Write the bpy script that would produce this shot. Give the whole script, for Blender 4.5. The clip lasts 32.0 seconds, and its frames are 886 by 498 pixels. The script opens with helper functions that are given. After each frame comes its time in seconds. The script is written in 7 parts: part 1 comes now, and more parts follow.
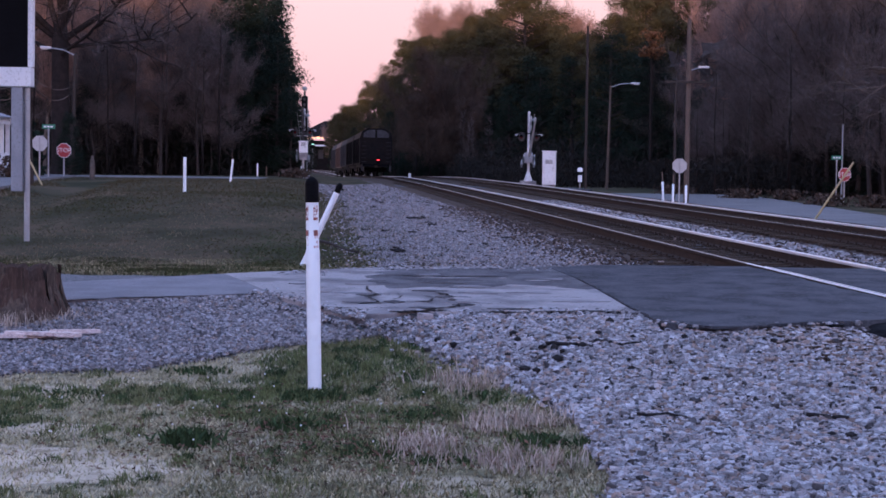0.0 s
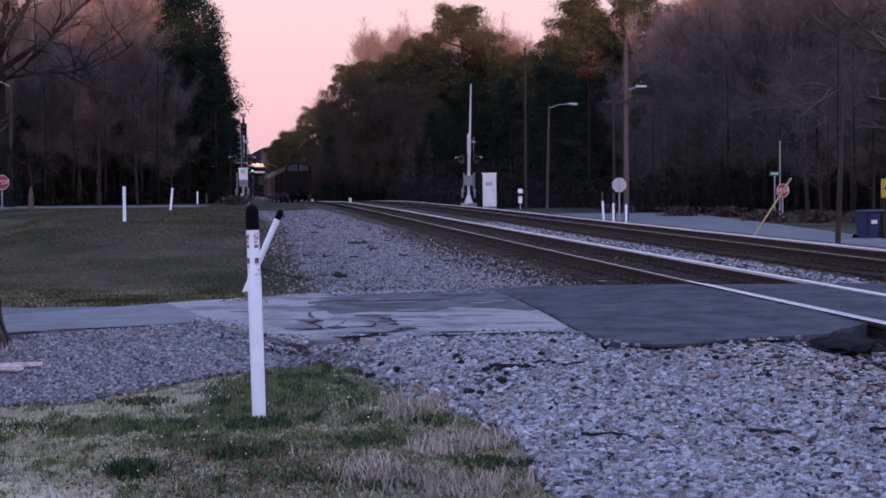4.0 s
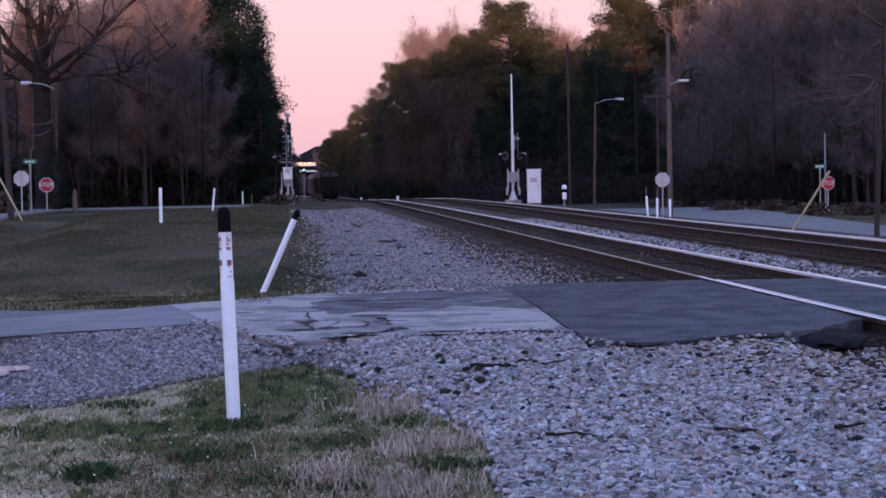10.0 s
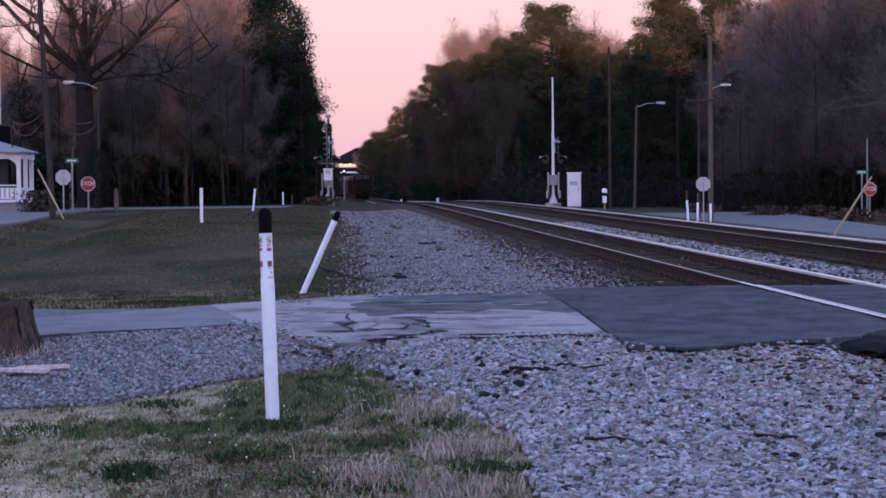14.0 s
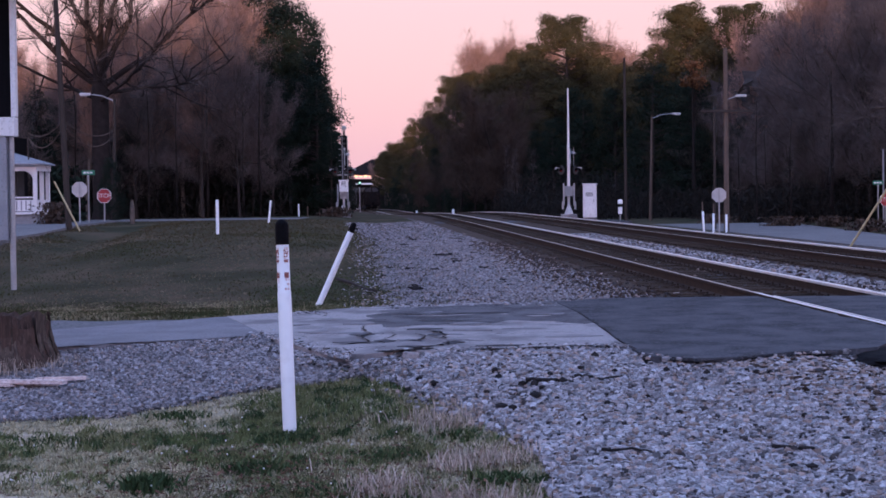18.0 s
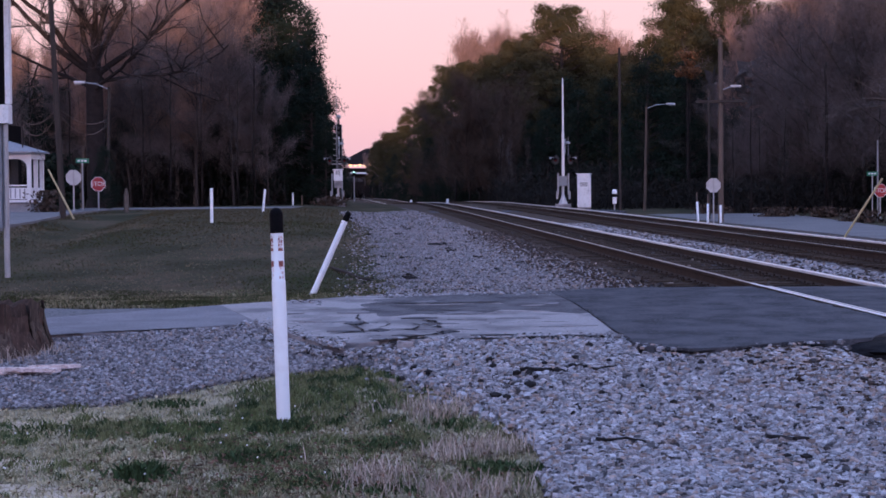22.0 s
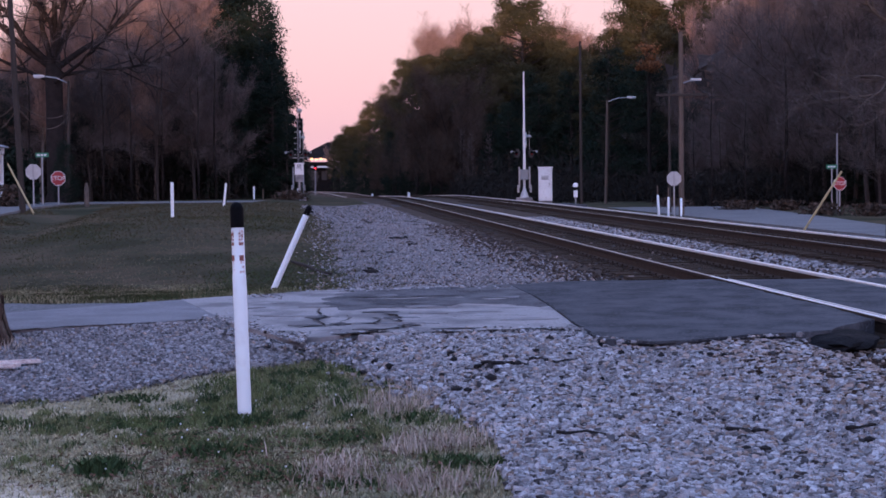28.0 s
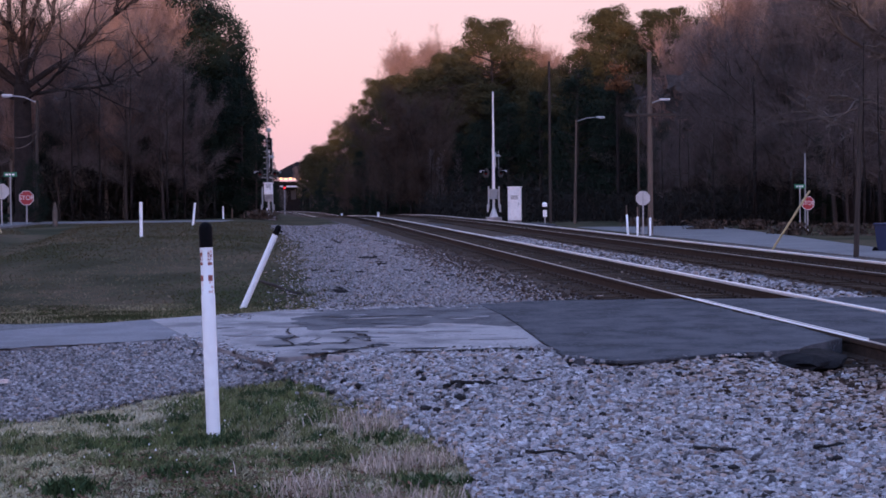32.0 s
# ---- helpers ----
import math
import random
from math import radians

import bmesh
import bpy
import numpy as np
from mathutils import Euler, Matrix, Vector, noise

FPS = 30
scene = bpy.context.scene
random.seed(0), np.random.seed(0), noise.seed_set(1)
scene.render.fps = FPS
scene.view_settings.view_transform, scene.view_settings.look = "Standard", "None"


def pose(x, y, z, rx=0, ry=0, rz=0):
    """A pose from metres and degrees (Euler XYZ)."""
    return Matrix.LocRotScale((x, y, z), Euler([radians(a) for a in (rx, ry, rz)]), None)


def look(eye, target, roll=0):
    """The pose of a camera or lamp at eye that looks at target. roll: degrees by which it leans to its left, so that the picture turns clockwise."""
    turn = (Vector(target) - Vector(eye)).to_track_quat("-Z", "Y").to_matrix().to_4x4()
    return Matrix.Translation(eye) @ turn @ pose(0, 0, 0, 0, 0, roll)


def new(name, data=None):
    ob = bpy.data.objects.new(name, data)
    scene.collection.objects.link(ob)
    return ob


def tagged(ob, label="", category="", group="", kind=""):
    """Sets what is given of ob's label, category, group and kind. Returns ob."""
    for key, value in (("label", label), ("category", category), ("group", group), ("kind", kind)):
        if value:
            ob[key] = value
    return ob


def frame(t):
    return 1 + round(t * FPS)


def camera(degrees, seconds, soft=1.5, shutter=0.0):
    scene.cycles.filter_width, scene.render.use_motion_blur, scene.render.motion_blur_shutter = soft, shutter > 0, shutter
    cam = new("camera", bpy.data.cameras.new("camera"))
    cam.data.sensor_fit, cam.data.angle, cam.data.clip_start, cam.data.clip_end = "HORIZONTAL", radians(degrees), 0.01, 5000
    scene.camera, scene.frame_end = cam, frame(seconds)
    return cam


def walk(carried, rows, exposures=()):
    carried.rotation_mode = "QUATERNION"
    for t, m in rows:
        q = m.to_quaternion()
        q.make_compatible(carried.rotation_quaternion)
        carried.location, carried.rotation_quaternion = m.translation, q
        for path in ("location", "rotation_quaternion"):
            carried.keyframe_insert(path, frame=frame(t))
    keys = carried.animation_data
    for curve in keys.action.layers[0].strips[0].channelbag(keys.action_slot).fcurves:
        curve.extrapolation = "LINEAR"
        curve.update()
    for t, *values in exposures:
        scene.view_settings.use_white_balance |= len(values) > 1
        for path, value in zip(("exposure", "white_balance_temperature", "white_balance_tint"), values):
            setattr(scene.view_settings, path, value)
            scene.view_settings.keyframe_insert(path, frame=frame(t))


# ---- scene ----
cam = camera(26.0, 32.0, soft=1.7)
PATH = [
    (0, (-0.585, 0.268, 1.39), (-0.545, 2.266, 1.299), 0.8),
    (0.5, (-0.567, 0.277, 1.387), (-0.418, 2.268, 1.284), 0.8),
    (1, (-0.578, 0.242, 1.395), (-0.459, 2.238, 1.367), 0.3),
    (1.5, (-0.584, 0.255, 1.391), (-0.501, 2.252, 1.352), 0.1),
    (2, (-0.583, 0.269, 1.393), (-0.482, 2.266, 1.344), 0.2),
    (2.5, (-0.583, 0.279, 1.391), (-0.501, 2.276, 1.323), 0.0),
    (3, (-0.583, 0.274, 1.394), (-0.498, 2.271, 1.327), -0.2),
    (3.5, (-0.58, 0.254, 1.396), (-0.479, 2.251, 1.33), -0.4),
    (5.5, (-0.581, 0.234, 1.397), (-0.489, 2.23, 1.328), -0.2),
    (6, (-0.578, 0.283, 1.398), (-0.488, 2.28, 1.331), -0.1),
    (6.5, (-0.576, 0.231, 1.397), (-0.498, 2.228, 1.329), -0.3),
    (7, (-0.51, 0.261, 1.393), (-0.47, 2.259, 1.308), 0.1),
    (7.5, (-0.391, 0.307, 1.384), (-0.33, 2.306, 1.358), -0.5),
    (8, (-0.232, 0.256, 1.414), (-0.197, 2.256, 1.41), -0.9),
    (8.5, (-0.09, 0.297, 1.407), (-0.041, 2.296, 1.346), 0.2),
    (9, (-0.007, 0.264, 1.411), (0.035, 2.263, 1.362), -0.4),
    (9.5, (0.005, 0.274, 1.408), (0.038, 2.273, 1.342), -1.0),
    (10, (0.0, 0.28, 1.408), (0.043, 2.279, 1.339), -1.1),
    (10.5, (0.0, 0.31, 1.404), (0.032, 2.308, 1.321), -1.0),
    (11, (-0.004, 0.288, 1.407), (0.0, 2.287, 1.331), -0.9),
    (11.5, (-0.007, 0.297, 1.406), (0.0, 2.295, 1.323), -0.9),
    (12, (-0.004, 0.281, 1.407), (0.006, 2.279, 1.334), -0.8),
    (12.5, (0.003, 0.291, 1.41), (0.015, 2.29, 1.344), -0.9),
    (13, (-0.001, 0.298, 1.409), (0.003, 2.297, 1.338), -0.9),
    (13.5, (-0.002, 0.288, 1.407), (0.0, 2.287, 1.338), -0.8),
    (14, (-0.007, 0.289, 1.411), (-0.005, 2.288, 1.345), -0.6),
    (14.5, (-0.004, 0.264, 1.409), (-0.009, 2.263, 1.35), -0.6),
    (16.5, (-0.006, 0.3, 1.404), (-0.021, 2.298, 1.333), -0.8),
    (17, (-0.011, 0.27, 1.41), (-0.016, 2.269, 1.348), -0.7),
    (17.5, (-0.014, 0.287, 1.408), (-0.028, 2.286, 1.344), -0.7),
    (18, (-0.015, 0.282, 1.411), (-0.029, 2.281, 1.357), -0.7),
    (18.5, (-0.013, 0.28, 1.408), (-0.011, 2.28, 1.356), -0.6),
    (19, (-0.013, 0.287, 1.413), (-0.008, 2.286, 1.357), -0.6),
    (19.5, (-0.013, 0.291, 1.409), (-0.015, 2.29, 1.351), -0.6),
    (20, (-0.017, 0.286, 1.41), (-0.03, 2.285, 1.356), -0.5),
    (20.5, (-0.018, 0.275, 1.409), (-0.029, 2.275, 1.358), -0.5),
    (21, (-0.018, 0.284, 1.409), (-0.022, 2.283, 1.343), -0.4),
    (21.5, (-0.021, 0.278, 1.409), (-0.023, 2.277, 1.34), -0.5),
    (22, (-0.019, 0.302, 1.407), (-0.027, 2.301, 1.342), -0.5),
    (22.5, (-0.018, 0.292, 1.412), (-0.019, 2.291, 1.346), -0.5),
    (23, (-0.016, 0.281, 1.412), (-0.014, 2.28, 1.345), -0.4),
    (23.5, (-0.016, 0.287, 1.409), (-0.009, 2.286, 1.342), -0.4),
    (24, (-0.015, 0.28, 1.412), (-0.003, 2.279, 1.355), -0.3),
    (24.5, (-0.018, 0.282, 1.409), (-0.014, 2.282, 1.357), -0.4),
    (26.5, (-0.017, 0.277, 1.408), (0.009, 2.276, 1.348), -0.6),
    (27, (-0.01, 0.262, 1.413), (0.059, 2.26, 1.355), -0.6),
    (27.5, (-0.016, 0.275, 1.409), (0.032, 2.274, 1.338), -0.6),
    (28, (-0.013, 0.28, 1.41), (0.019, 2.278, 1.338), -0.6),
    (28.5, (-0.012, 0.275, 1.413), (0.029, 2.273, 1.344), -0.6),
    (29, (-0.015, 0.29, 1.408), (0.033, 2.288, 1.338), -0.5),
    (29.5, (-0.017, 0.277, 1.413), (0.027, 2.275, 1.351), -0.6),
    (30, (-0.013, 0.26, 1.414), (0.044, 2.258, 1.362), -0.6),
    (30.5, (-0.014, 0.266, 1.415), (0.042, 2.265, 1.375), -0.7),
    (31, (-0.01, 0.258, 1.413), (0.054, 2.257, 1.368), -0.7),
    (31.5, (-0.009, 0.261, 1.413), (0.058, 2.26, 1.361), -0.7),
    (32, (-0.01, 0.267, 1.412), (0.054, 2.265, 1.36), -0.6),
]
# the clip's camera shifts its exposure and white balance in the first two seconds
EXPOSURES = [(0.0, 0.10, 6500, 10), (0.3, 0.12, 6500, 8), (0.7, 0.05, 6900, -6), (1.1, -0.15, 6850, -2), (1.6, -0.05, 6550, 8), (2.0, 0.0, 6500, 10), (2.4, 0.0, 6500, 10), (32.0, 0.0, 6500, 10)]
walk(cam, [(t, look(eye, target, roll)) for t, eye, target, roll in PATH], EXPOSURES)

# ---- light: dusk, the low sun behind the camera lights the tree tops alone ----
SUN_EL, SUN_AZ = 0.9, 180.0      # degrees; azimuth from +y, clockwise
world = bpy.data.worlds.new("dusk_sky")
scene.world = world
world.use_nodes = True
wn, wl = world.node_tree.nodes, world.node_tree.links
wn.clear()
w_out = wn.new("ShaderNodeOutputWorld")
w_bg = wn.new("ShaderNodeBackground")
w_sky = wn.new("ShaderNodeTexSky")
w_sky.sky_type = "NISHITA"
w_sky.sun_disc = False
w_sky.sun_elevation, w_sky.sun_rotation = radians(SUN_EL), radians(SUN_AZ)
w_co = wn.new("ShaderNodeTexCoord")
w_sep = wn.new("ShaderNodeSeparateXYZ")
w_ramp = wn.new("ShaderNodeValToRGB")
w_mix = wn.new("ShaderNodeMix")
w_mix.data_type = "RGBA"
w_mul = wn.new("ShaderNodeVectorMath")
w_mul.operation = "SCALE"
w_mul.inputs["Scale"].default_value = 0.12
els = w_ramp.color_ramp.elements
els[0].position, els[0].color = 0.0, (0.84, 0.52, 0.62, 1)
els[1].position, els[1].color = 1.0, (0.32, 0.53, 1.10, 1)
for pos, col in ((0.05, (0.84, 0.54, 0.67, 1)), (0.17, (0.82, 0.57, 0.75, 1)), (0.38, (0.45, 0.50, 0.88, 1))):
    e = els.new(pos)
    e.color = col
wl.new(w_co.outputs["Generated"], w_sep.inputs[0])
wl.new(w_sep.outputs["Z"], w_ramp.inputs[0])
wl.new(w_sky.outputs[0], w_mul.inputs[0])
w_mix.blend_type = "ADD"
w_mix.inputs["Factor"].default_value = 1.0
# the sky grows brighter towards the sunset behind the viewpoint
w_side = wn.new("ShaderNodeMapRange")
w_side.inputs["From Min"].default_value, w_side.inputs["From Max"].default_value = 0.25, -1.0
w_side.inputs["To Min"].default_value, w_side.inputs["To Max"].default_value = 1.0, 2.1
w_gain = wn.new("ShaderNodeVectorMath")
w_gain.operation = "SCALE"
wl.new(w_sep.outputs["Y"], w_side.inputs["Value"])
wl.new(w_side.outputs[0], w_gain.inputs["Scale"])
wl.new(w_ramp.outputs[0], w_gain.inputs[0])
wl.new(w_gain.outputs[0], w_mix.inputs[6])
wl.new(w_mul.outputs[0], w_mix.inputs[7])
wl.new(w_mix.outputs[2], w_bg.inputs[0])
w_bg.inputs[1].default_value = 1.0
wl.new(w_bg.outputs[0], w_out.inputs[0])

sun_data = bpy.data.lights.new("sun", "SUN")
sun_data.energy, sun_data.angle, sun_data.color = 4.4, radians(0.6), (1.0, 0.60, 0.48)
sun = new("sun", sun_data)
_az, _el = radians(SUN_AZ), radians(SUN_EL)
_to = Vector((math.sin(_az) * math.cos(_el), math.cos(_az) * math.cos(_el), math.sin(_el)))
sun.matrix_world = look(_to * 60, (0, 0, 0))

# ---- materials ----


def mat(name, c1, c2=None, rough=0.8, scale=8.0, metal=0.0, bump=0.0, c3=None, fine=60.0, by_piece=0.0, stretch=None, emit=None, detail=5.0, sharp=(0.36, 0.64)):
    """A node material: two tones mixed by large noise, a third by fine noise, with fine relief."""
    m = bpy.data.materials.new(name)
    m.use_nodes = True
    n, l = m.node_tree.nodes, m.node_tree.links
    b = n["Principled BSDF"]
    b.inputs["Roughness"].default_value = rough
    b.inputs["Metallic"].default_value = metal
    if rough >= 0.75:
        b.inputs["Specular IOR Level"].default_value = 0.08
    if max(c1) < 0.02:
        b.inputs["Specular IOR Level"].default_value = 0.04
    co = n.new("ShaderNodeTexCoord")
    mp = n.new("ShaderNodeMapping")
    if stretch:
        mp.inputs["Scale"].default_value = stretch
    l.new(co.outputs["Object"], mp.inputs[0])
    big = n.new("ShaderNodeTexNoise")
    big.inputs["Scale"].default_value, big.inputs["Detail"].default_value = scale, detail
    l.new(mp.outputs[0], big.inputs["Vector"])
    small = n.new("ShaderNodeTexNoise")
    small.inputs["Scale"].default_value, small.inputs["Detail"].default_value = fine, 4.0
    l.new(mp.outputs[0], small.inputs["Vector"])
    ramp = n.new("ShaderNodeValToRGB")
    ramp.color_ramp.elements[0].position, ramp.color_ramp.elements[0].color = sharp[0], (*c1, 1)
    ramp.color_ramp.elements[1].position, ramp.color_ramp.elements[1].color = sharp[1], (*(c2 or c1), 1)
    l.new(big.outputs["Fac"], ramp.inputs[0])
    mix = n.new("ShaderNodeMix")
    mix.data_type = "RGBA"
    fr = n.new("ShaderNodeValToRGB")
    fr.color_ramp.elements[0].position, fr.color_ramp.elements[1].position = 0.52, 0.68
    l.new(small.outputs["Fac"], fr.inputs[0])
    l.new(fr.outputs[0], mix.inputs["Factor"])
    l.new(ramp.outputs[0], mix.inputs[6])
    mix.inputs[7].default_value = (*(c3 or tuple(v * 0.72 for v in c1)), 1)
    last = mix.outputs[2]
    if by_piece:
        info = n.new("ShaderNodeObjectInfo" if by_piece < 0 else "ShaderNodeNewGeometry")
        hsv = n.new("ShaderNodeHueSaturation")
        rng = n.new("ShaderNodeMapRange")
        rng.inputs["To Min"].default_value, rng.inputs["To Max"].default_value = 1 - abs(by_piece), 1 + abs(by_piece)
        l.new(info.outputs["Random" if by_piece < 0 else "Random Per Island"], rng.inputs["Value"])
        l.new(rng.outputs[0], hsv.inputs["Value"])
        l.new(last, hsv.inputs["Color"])
        last = hsv.outputs[0]
    l.new(last, b.inputs["Base Color"])
    if bump:
        bp = n.new("ShaderNodeBump")
        bp.inputs["Strength"].default_value, bp.inputs["Distance"].default_value = bump, 0.01
        l.new(small.outputs["Fac"], bp.inputs["Height"])
        l.new(bp.outputs[0], b.inputs["Normal"])
    if emit:
        b.inputs["Emission Color"].default_value = (*emit[0], 1)
        b.inputs["Emission Strength"].default_value = emit[1]
    return m


M = {}
M["post_white"] = mat("painted_white_plastic", (0.86, 0.92, 0.97), (0.81, 0.87, 0.92), 0.4, 3, c3=(0.78, 0.83, 0.88), fine=9)
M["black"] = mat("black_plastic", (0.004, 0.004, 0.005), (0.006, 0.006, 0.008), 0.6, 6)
M["decal_red"] = mat("faded_red_decal", (0.22, 0.06, 0.055), (0.34, 0.14, 0.12), 0.6, 30)
M["decal_pale"] = mat("faded_pink_decal", (0.62, 0.44, 0.44), (0.70, 0.58, 0.58), 0.6, 40)
M["asphalt"] = mat("asphalt", (0.036, 0.039, 0.048), (0.084, 0.088, 0.103), 0.85, 3.6, bump=0.8, stretch=(0.8, 0.5, 1), detail=15, c3=(0.105, 0.110, 0.128), fine=55, sharp=(0.38, 0.64))
M["old_asphalt"] = mat("old_grey_asphalt", (0.24, 0.227, 0.238), (0.125, 0.119, 0.13), 0.9, 1.7, bump=0.6, stretch=(1.1, 0.8, 1), detail=12, c3=(0.18, 0.17, 0.18), fine=14, sharp=(0.44, 0.58))
M["dark_overlay"] = mat("worn_dark_asphalt", (0.135, 0.13, 0.143), (0.062, 0.061, 0.070), 0.9, 3.0, bump=0.8, stretch=(0.8, 0.5, 1), detail=15, c3=(0.15, 0.145, 0.155), fine=50, sharp=(0.40, 0.60))
M["drive"] = mat("smooth_blue_grey_asphalt", (0.25, 0.243, 0.265), (0.205, 0.20, 0.22), 0.9, 2.2, bump=0.6, detail=14, c3=(0.15, 0.147, 0.162), fine=50, sharp=(0.4, 0.62))
M["concrete"] = mat("weathered_concrete", (0.36, 0.333, 0.338), (0.19, 0.177, 0.185), 0.9, 2.4, bump=0.8, stretch=(0.8, 0.5, 1), detail=15, c3=(0.22, 0.20, 0.21), fine=45, sharp=(0.46, 0.60))
M["crack"] = mat("dark_joint", (0.016, 0.015, 0.017), (0.035, 0.033, 0.036), 0.95, 4)
M["road"] = mat("pale_road", (0.185, 0.18, 0.185), (0.135, 0.132, 0.138), 0.9, 0.4, c3=(0.23, 0.225, 0.235), fine=8)
M["gravel_tan"] = mat("tan_ballast", (0.36, 0.295, 0.27), (0.26, 0.205, 0.185), 0.9, 14, by_piece=0.4, c3=(0.2, 0.16, 0.14), fine=70)
M["gravel_dark"] = mat("dark_ballast", (0.09, 0.085, 0.09), (0.05, 0.048, 0.052), 0.9, 14, by_piece=0.4)
M["gravel"] = mat("grey_ballast", (0.385, 0.384, 0.41), (0.285, 0.282, 0.303), 0.9, 14, by_piece=0.48, c3=(0.15, 0.145, 0.16), fine=70)
M["gravel_soft"] = mat("fine_grey_ballast", (0.36, 0.355, 0.38), (0.25, 0.246, 0.265), 0.9, 14, by_piece=0.3, c3=(0.15, 0.147, 0.16), fine=70)
M["gravel_soft_dark"] = mat("fine_dark_ballast", (0.16, 0.157, 0.172), (0.11, 0.107, 0.118), 0.9, 14, by_piece=0.3)
M["gravel_rust"] = mat("rusty_ballast", (0.074, 0.052, 0.042), (0.044, 0.032, 0.027), 0.9, 14, by_piece=0.45, c3=(0.027, 0.02, 0.018), fine=70)
M["gravel_bed"] = mat("ballast_bed", (0.21, 0.207, 0.217), (0.125, 0.123, 0.13), 0.95, 16, bump=1.0, c3=(0.08, 0.08, 0.09), fine=30)
M["rail_side"] = mat("rusty_rail", (0.050, 0.034, 0.027), (0.030, 0.022, 0.019), 0.8, 9, c3=(0.066, 0.046, 0.037), fine=50)
M["rail_top"] = mat("polished_rail_head", (0.88, 0.88, 0.90), (0.80, 0.80, 0.82), 0.42, 5, metal=0.55, c3=(0.6, 0.58, 0.57))
# darker copy of the polished head, for heads that reflect less towards the camera
M["rail_dull"] = mat("dim_reflection_rail_head", (0.36, 0.31, 0.29), (0.27, 0.23, 0.21), 0.45, 5, metal=0.5, c3=(0.2, 0.16, 0.14))
M["tie"] = mat("creosoted_tie", (0.038, 0.027, 0.021), (0.062, 0.043, 0.032), 0.9, 3, bump=0.6, stretch=(1, 6, 6), by_piece=-0.3)
M["bark"] = mat("grey_brown_bark", (0.062, 0.053, 0.051), (0.042, 0.036, 0.035), 0.95, 4, c3=(0.035, 0.03, 0.03), fine=20)
# bark darkened so that limbs still look shaded where the sun reaches them
M["bark_dark"] = mat("darkened_bark", (0.032, 0.026, 0.026), (0.021, 0.018, 0.018), 0.95, 4, c3=(0.015, 0.012, 0.012), fine=20)
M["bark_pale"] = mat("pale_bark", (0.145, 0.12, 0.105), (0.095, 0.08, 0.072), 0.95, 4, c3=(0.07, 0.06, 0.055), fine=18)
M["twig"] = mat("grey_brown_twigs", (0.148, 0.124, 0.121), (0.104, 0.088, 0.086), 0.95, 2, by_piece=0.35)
# paler and redder than twig: the look of sunlight is put into the colour
M["twig_red"] = mat("sun_tinted_twigs", (0.33, 0.215, 0.18), (0.24, 0.16, 0.135), 0.95, 2, by_piece=0.35)
M["pine"] = mat("pine_needles", (0.046, 0.044, 0.021), (0.070, 0.060, 0.030), 0.85, 0.35, by_piece=0.25, c3=(0.034, 0.035, 0.018), fine=2.0)
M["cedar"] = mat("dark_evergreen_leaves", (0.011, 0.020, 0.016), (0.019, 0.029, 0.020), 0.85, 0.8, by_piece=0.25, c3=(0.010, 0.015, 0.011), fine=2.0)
M["oak_leaf"] = mat("withered_orange_leaves", (0.16, 0.078, 0.038), (0.11, 0.062, 0.036), 0.85, 2, by_piece=0.4)
M["grass"] = mat("winter_grass", (0.058, 0.050, 0.027), (0.078, 0.062, 0.037), 0.9, 0.5, by_piece=0.2, c3=(0.06, 0.065, 0.03), fine=3)
M["green_grass"] = mat("green_grass", (0.115, 0.142, 0.060), (0.175, 0.178, 0.092), 0.9, 1.2, by_piece=0.4, c3=(0.062, 0.076, 0.034), fine=6)
M["dry_field"] = mat("dry_field_grass", (0.21, 0.175, 0.125), (0.14, 0.117, 0.082), 0.95, 2, by_piece=0.35, c3=(0.08, 0.065, 0.05), fine=8)
M["tar"] = mat("black_tar", (0.010, 0.010, 0.012), (0.019, 0.019, 0.022), 0.8, 5, bump=0.6)
M["field_dark"] = mat("dark_field_grass", (0.044, 0.050, 0.022), (0.064, 0.066, 0.030), 0.95, 2, by_piece=0.35)
# also colours the DIM trees, where its darkness stands for shade
M["bush"] = mat("brown_bush_and_dimmed_twigs", (0.085, 0.062, 0.050), (0.055, 0.042, 0.036), 0.95, 2, by_piece=0.35)
M["weed"] = mat("dark_green_weeds", (0.04, 0.068, 0.03), (0.06, 0.088, 0.038), 0.85, 3, by_piece=0.4)
M["litter"] = mat("brown_leaf_litter", (0.14, 0.075, 0.05), (0.09, 0.05, 0.036), 0.9, 8, by_piece=0.4)
M["olive"] = mat("olive_brown_grass", (0.27, 0.238, 0.155), (0.17, 0.163, 0.095), 0.95, 3, by_piece=0.55, c3=(0.075, 0.062, 0.043), fine=8)
M["tan_grass"] = mat("short_tan_grass", (0.52, 0.46, 0.315), (0.37, 0.335, 0.215), 0.95, 2, by_piece=0.4, c3=(0.17, 0.145, 0.095), fine=8)
M["straw"] = mat("dry_grass", (0.52, 0.44, 0.375), (0.38, 0.315, 0.265), 0.95, 2, by_piece=0.35, c3=(0.18, 0.13, 0.105), fine=8)
M["wood_pole"] = mat("weathered_pole_wood", (0.16, 0.12, 0.10), (0.11, 0.085, 0.07), 0.9, 2, stretch=(6, 6, 0.4), c3=(0.07, 0.055, 0.05), fine=20)
M["dark_pole"] = mat("dark_pole_wood", (0.045, 0.038, 0.036), (0.06, 0.05, 0.045), 0.9, 2, stretch=(6, 6, 0.4))
M["metal"] = mat("galvanised_steel", (0.42, 0.43, 0.45), (0.34, 0.35, 0.37), 0.5, 6, metal=0.6)
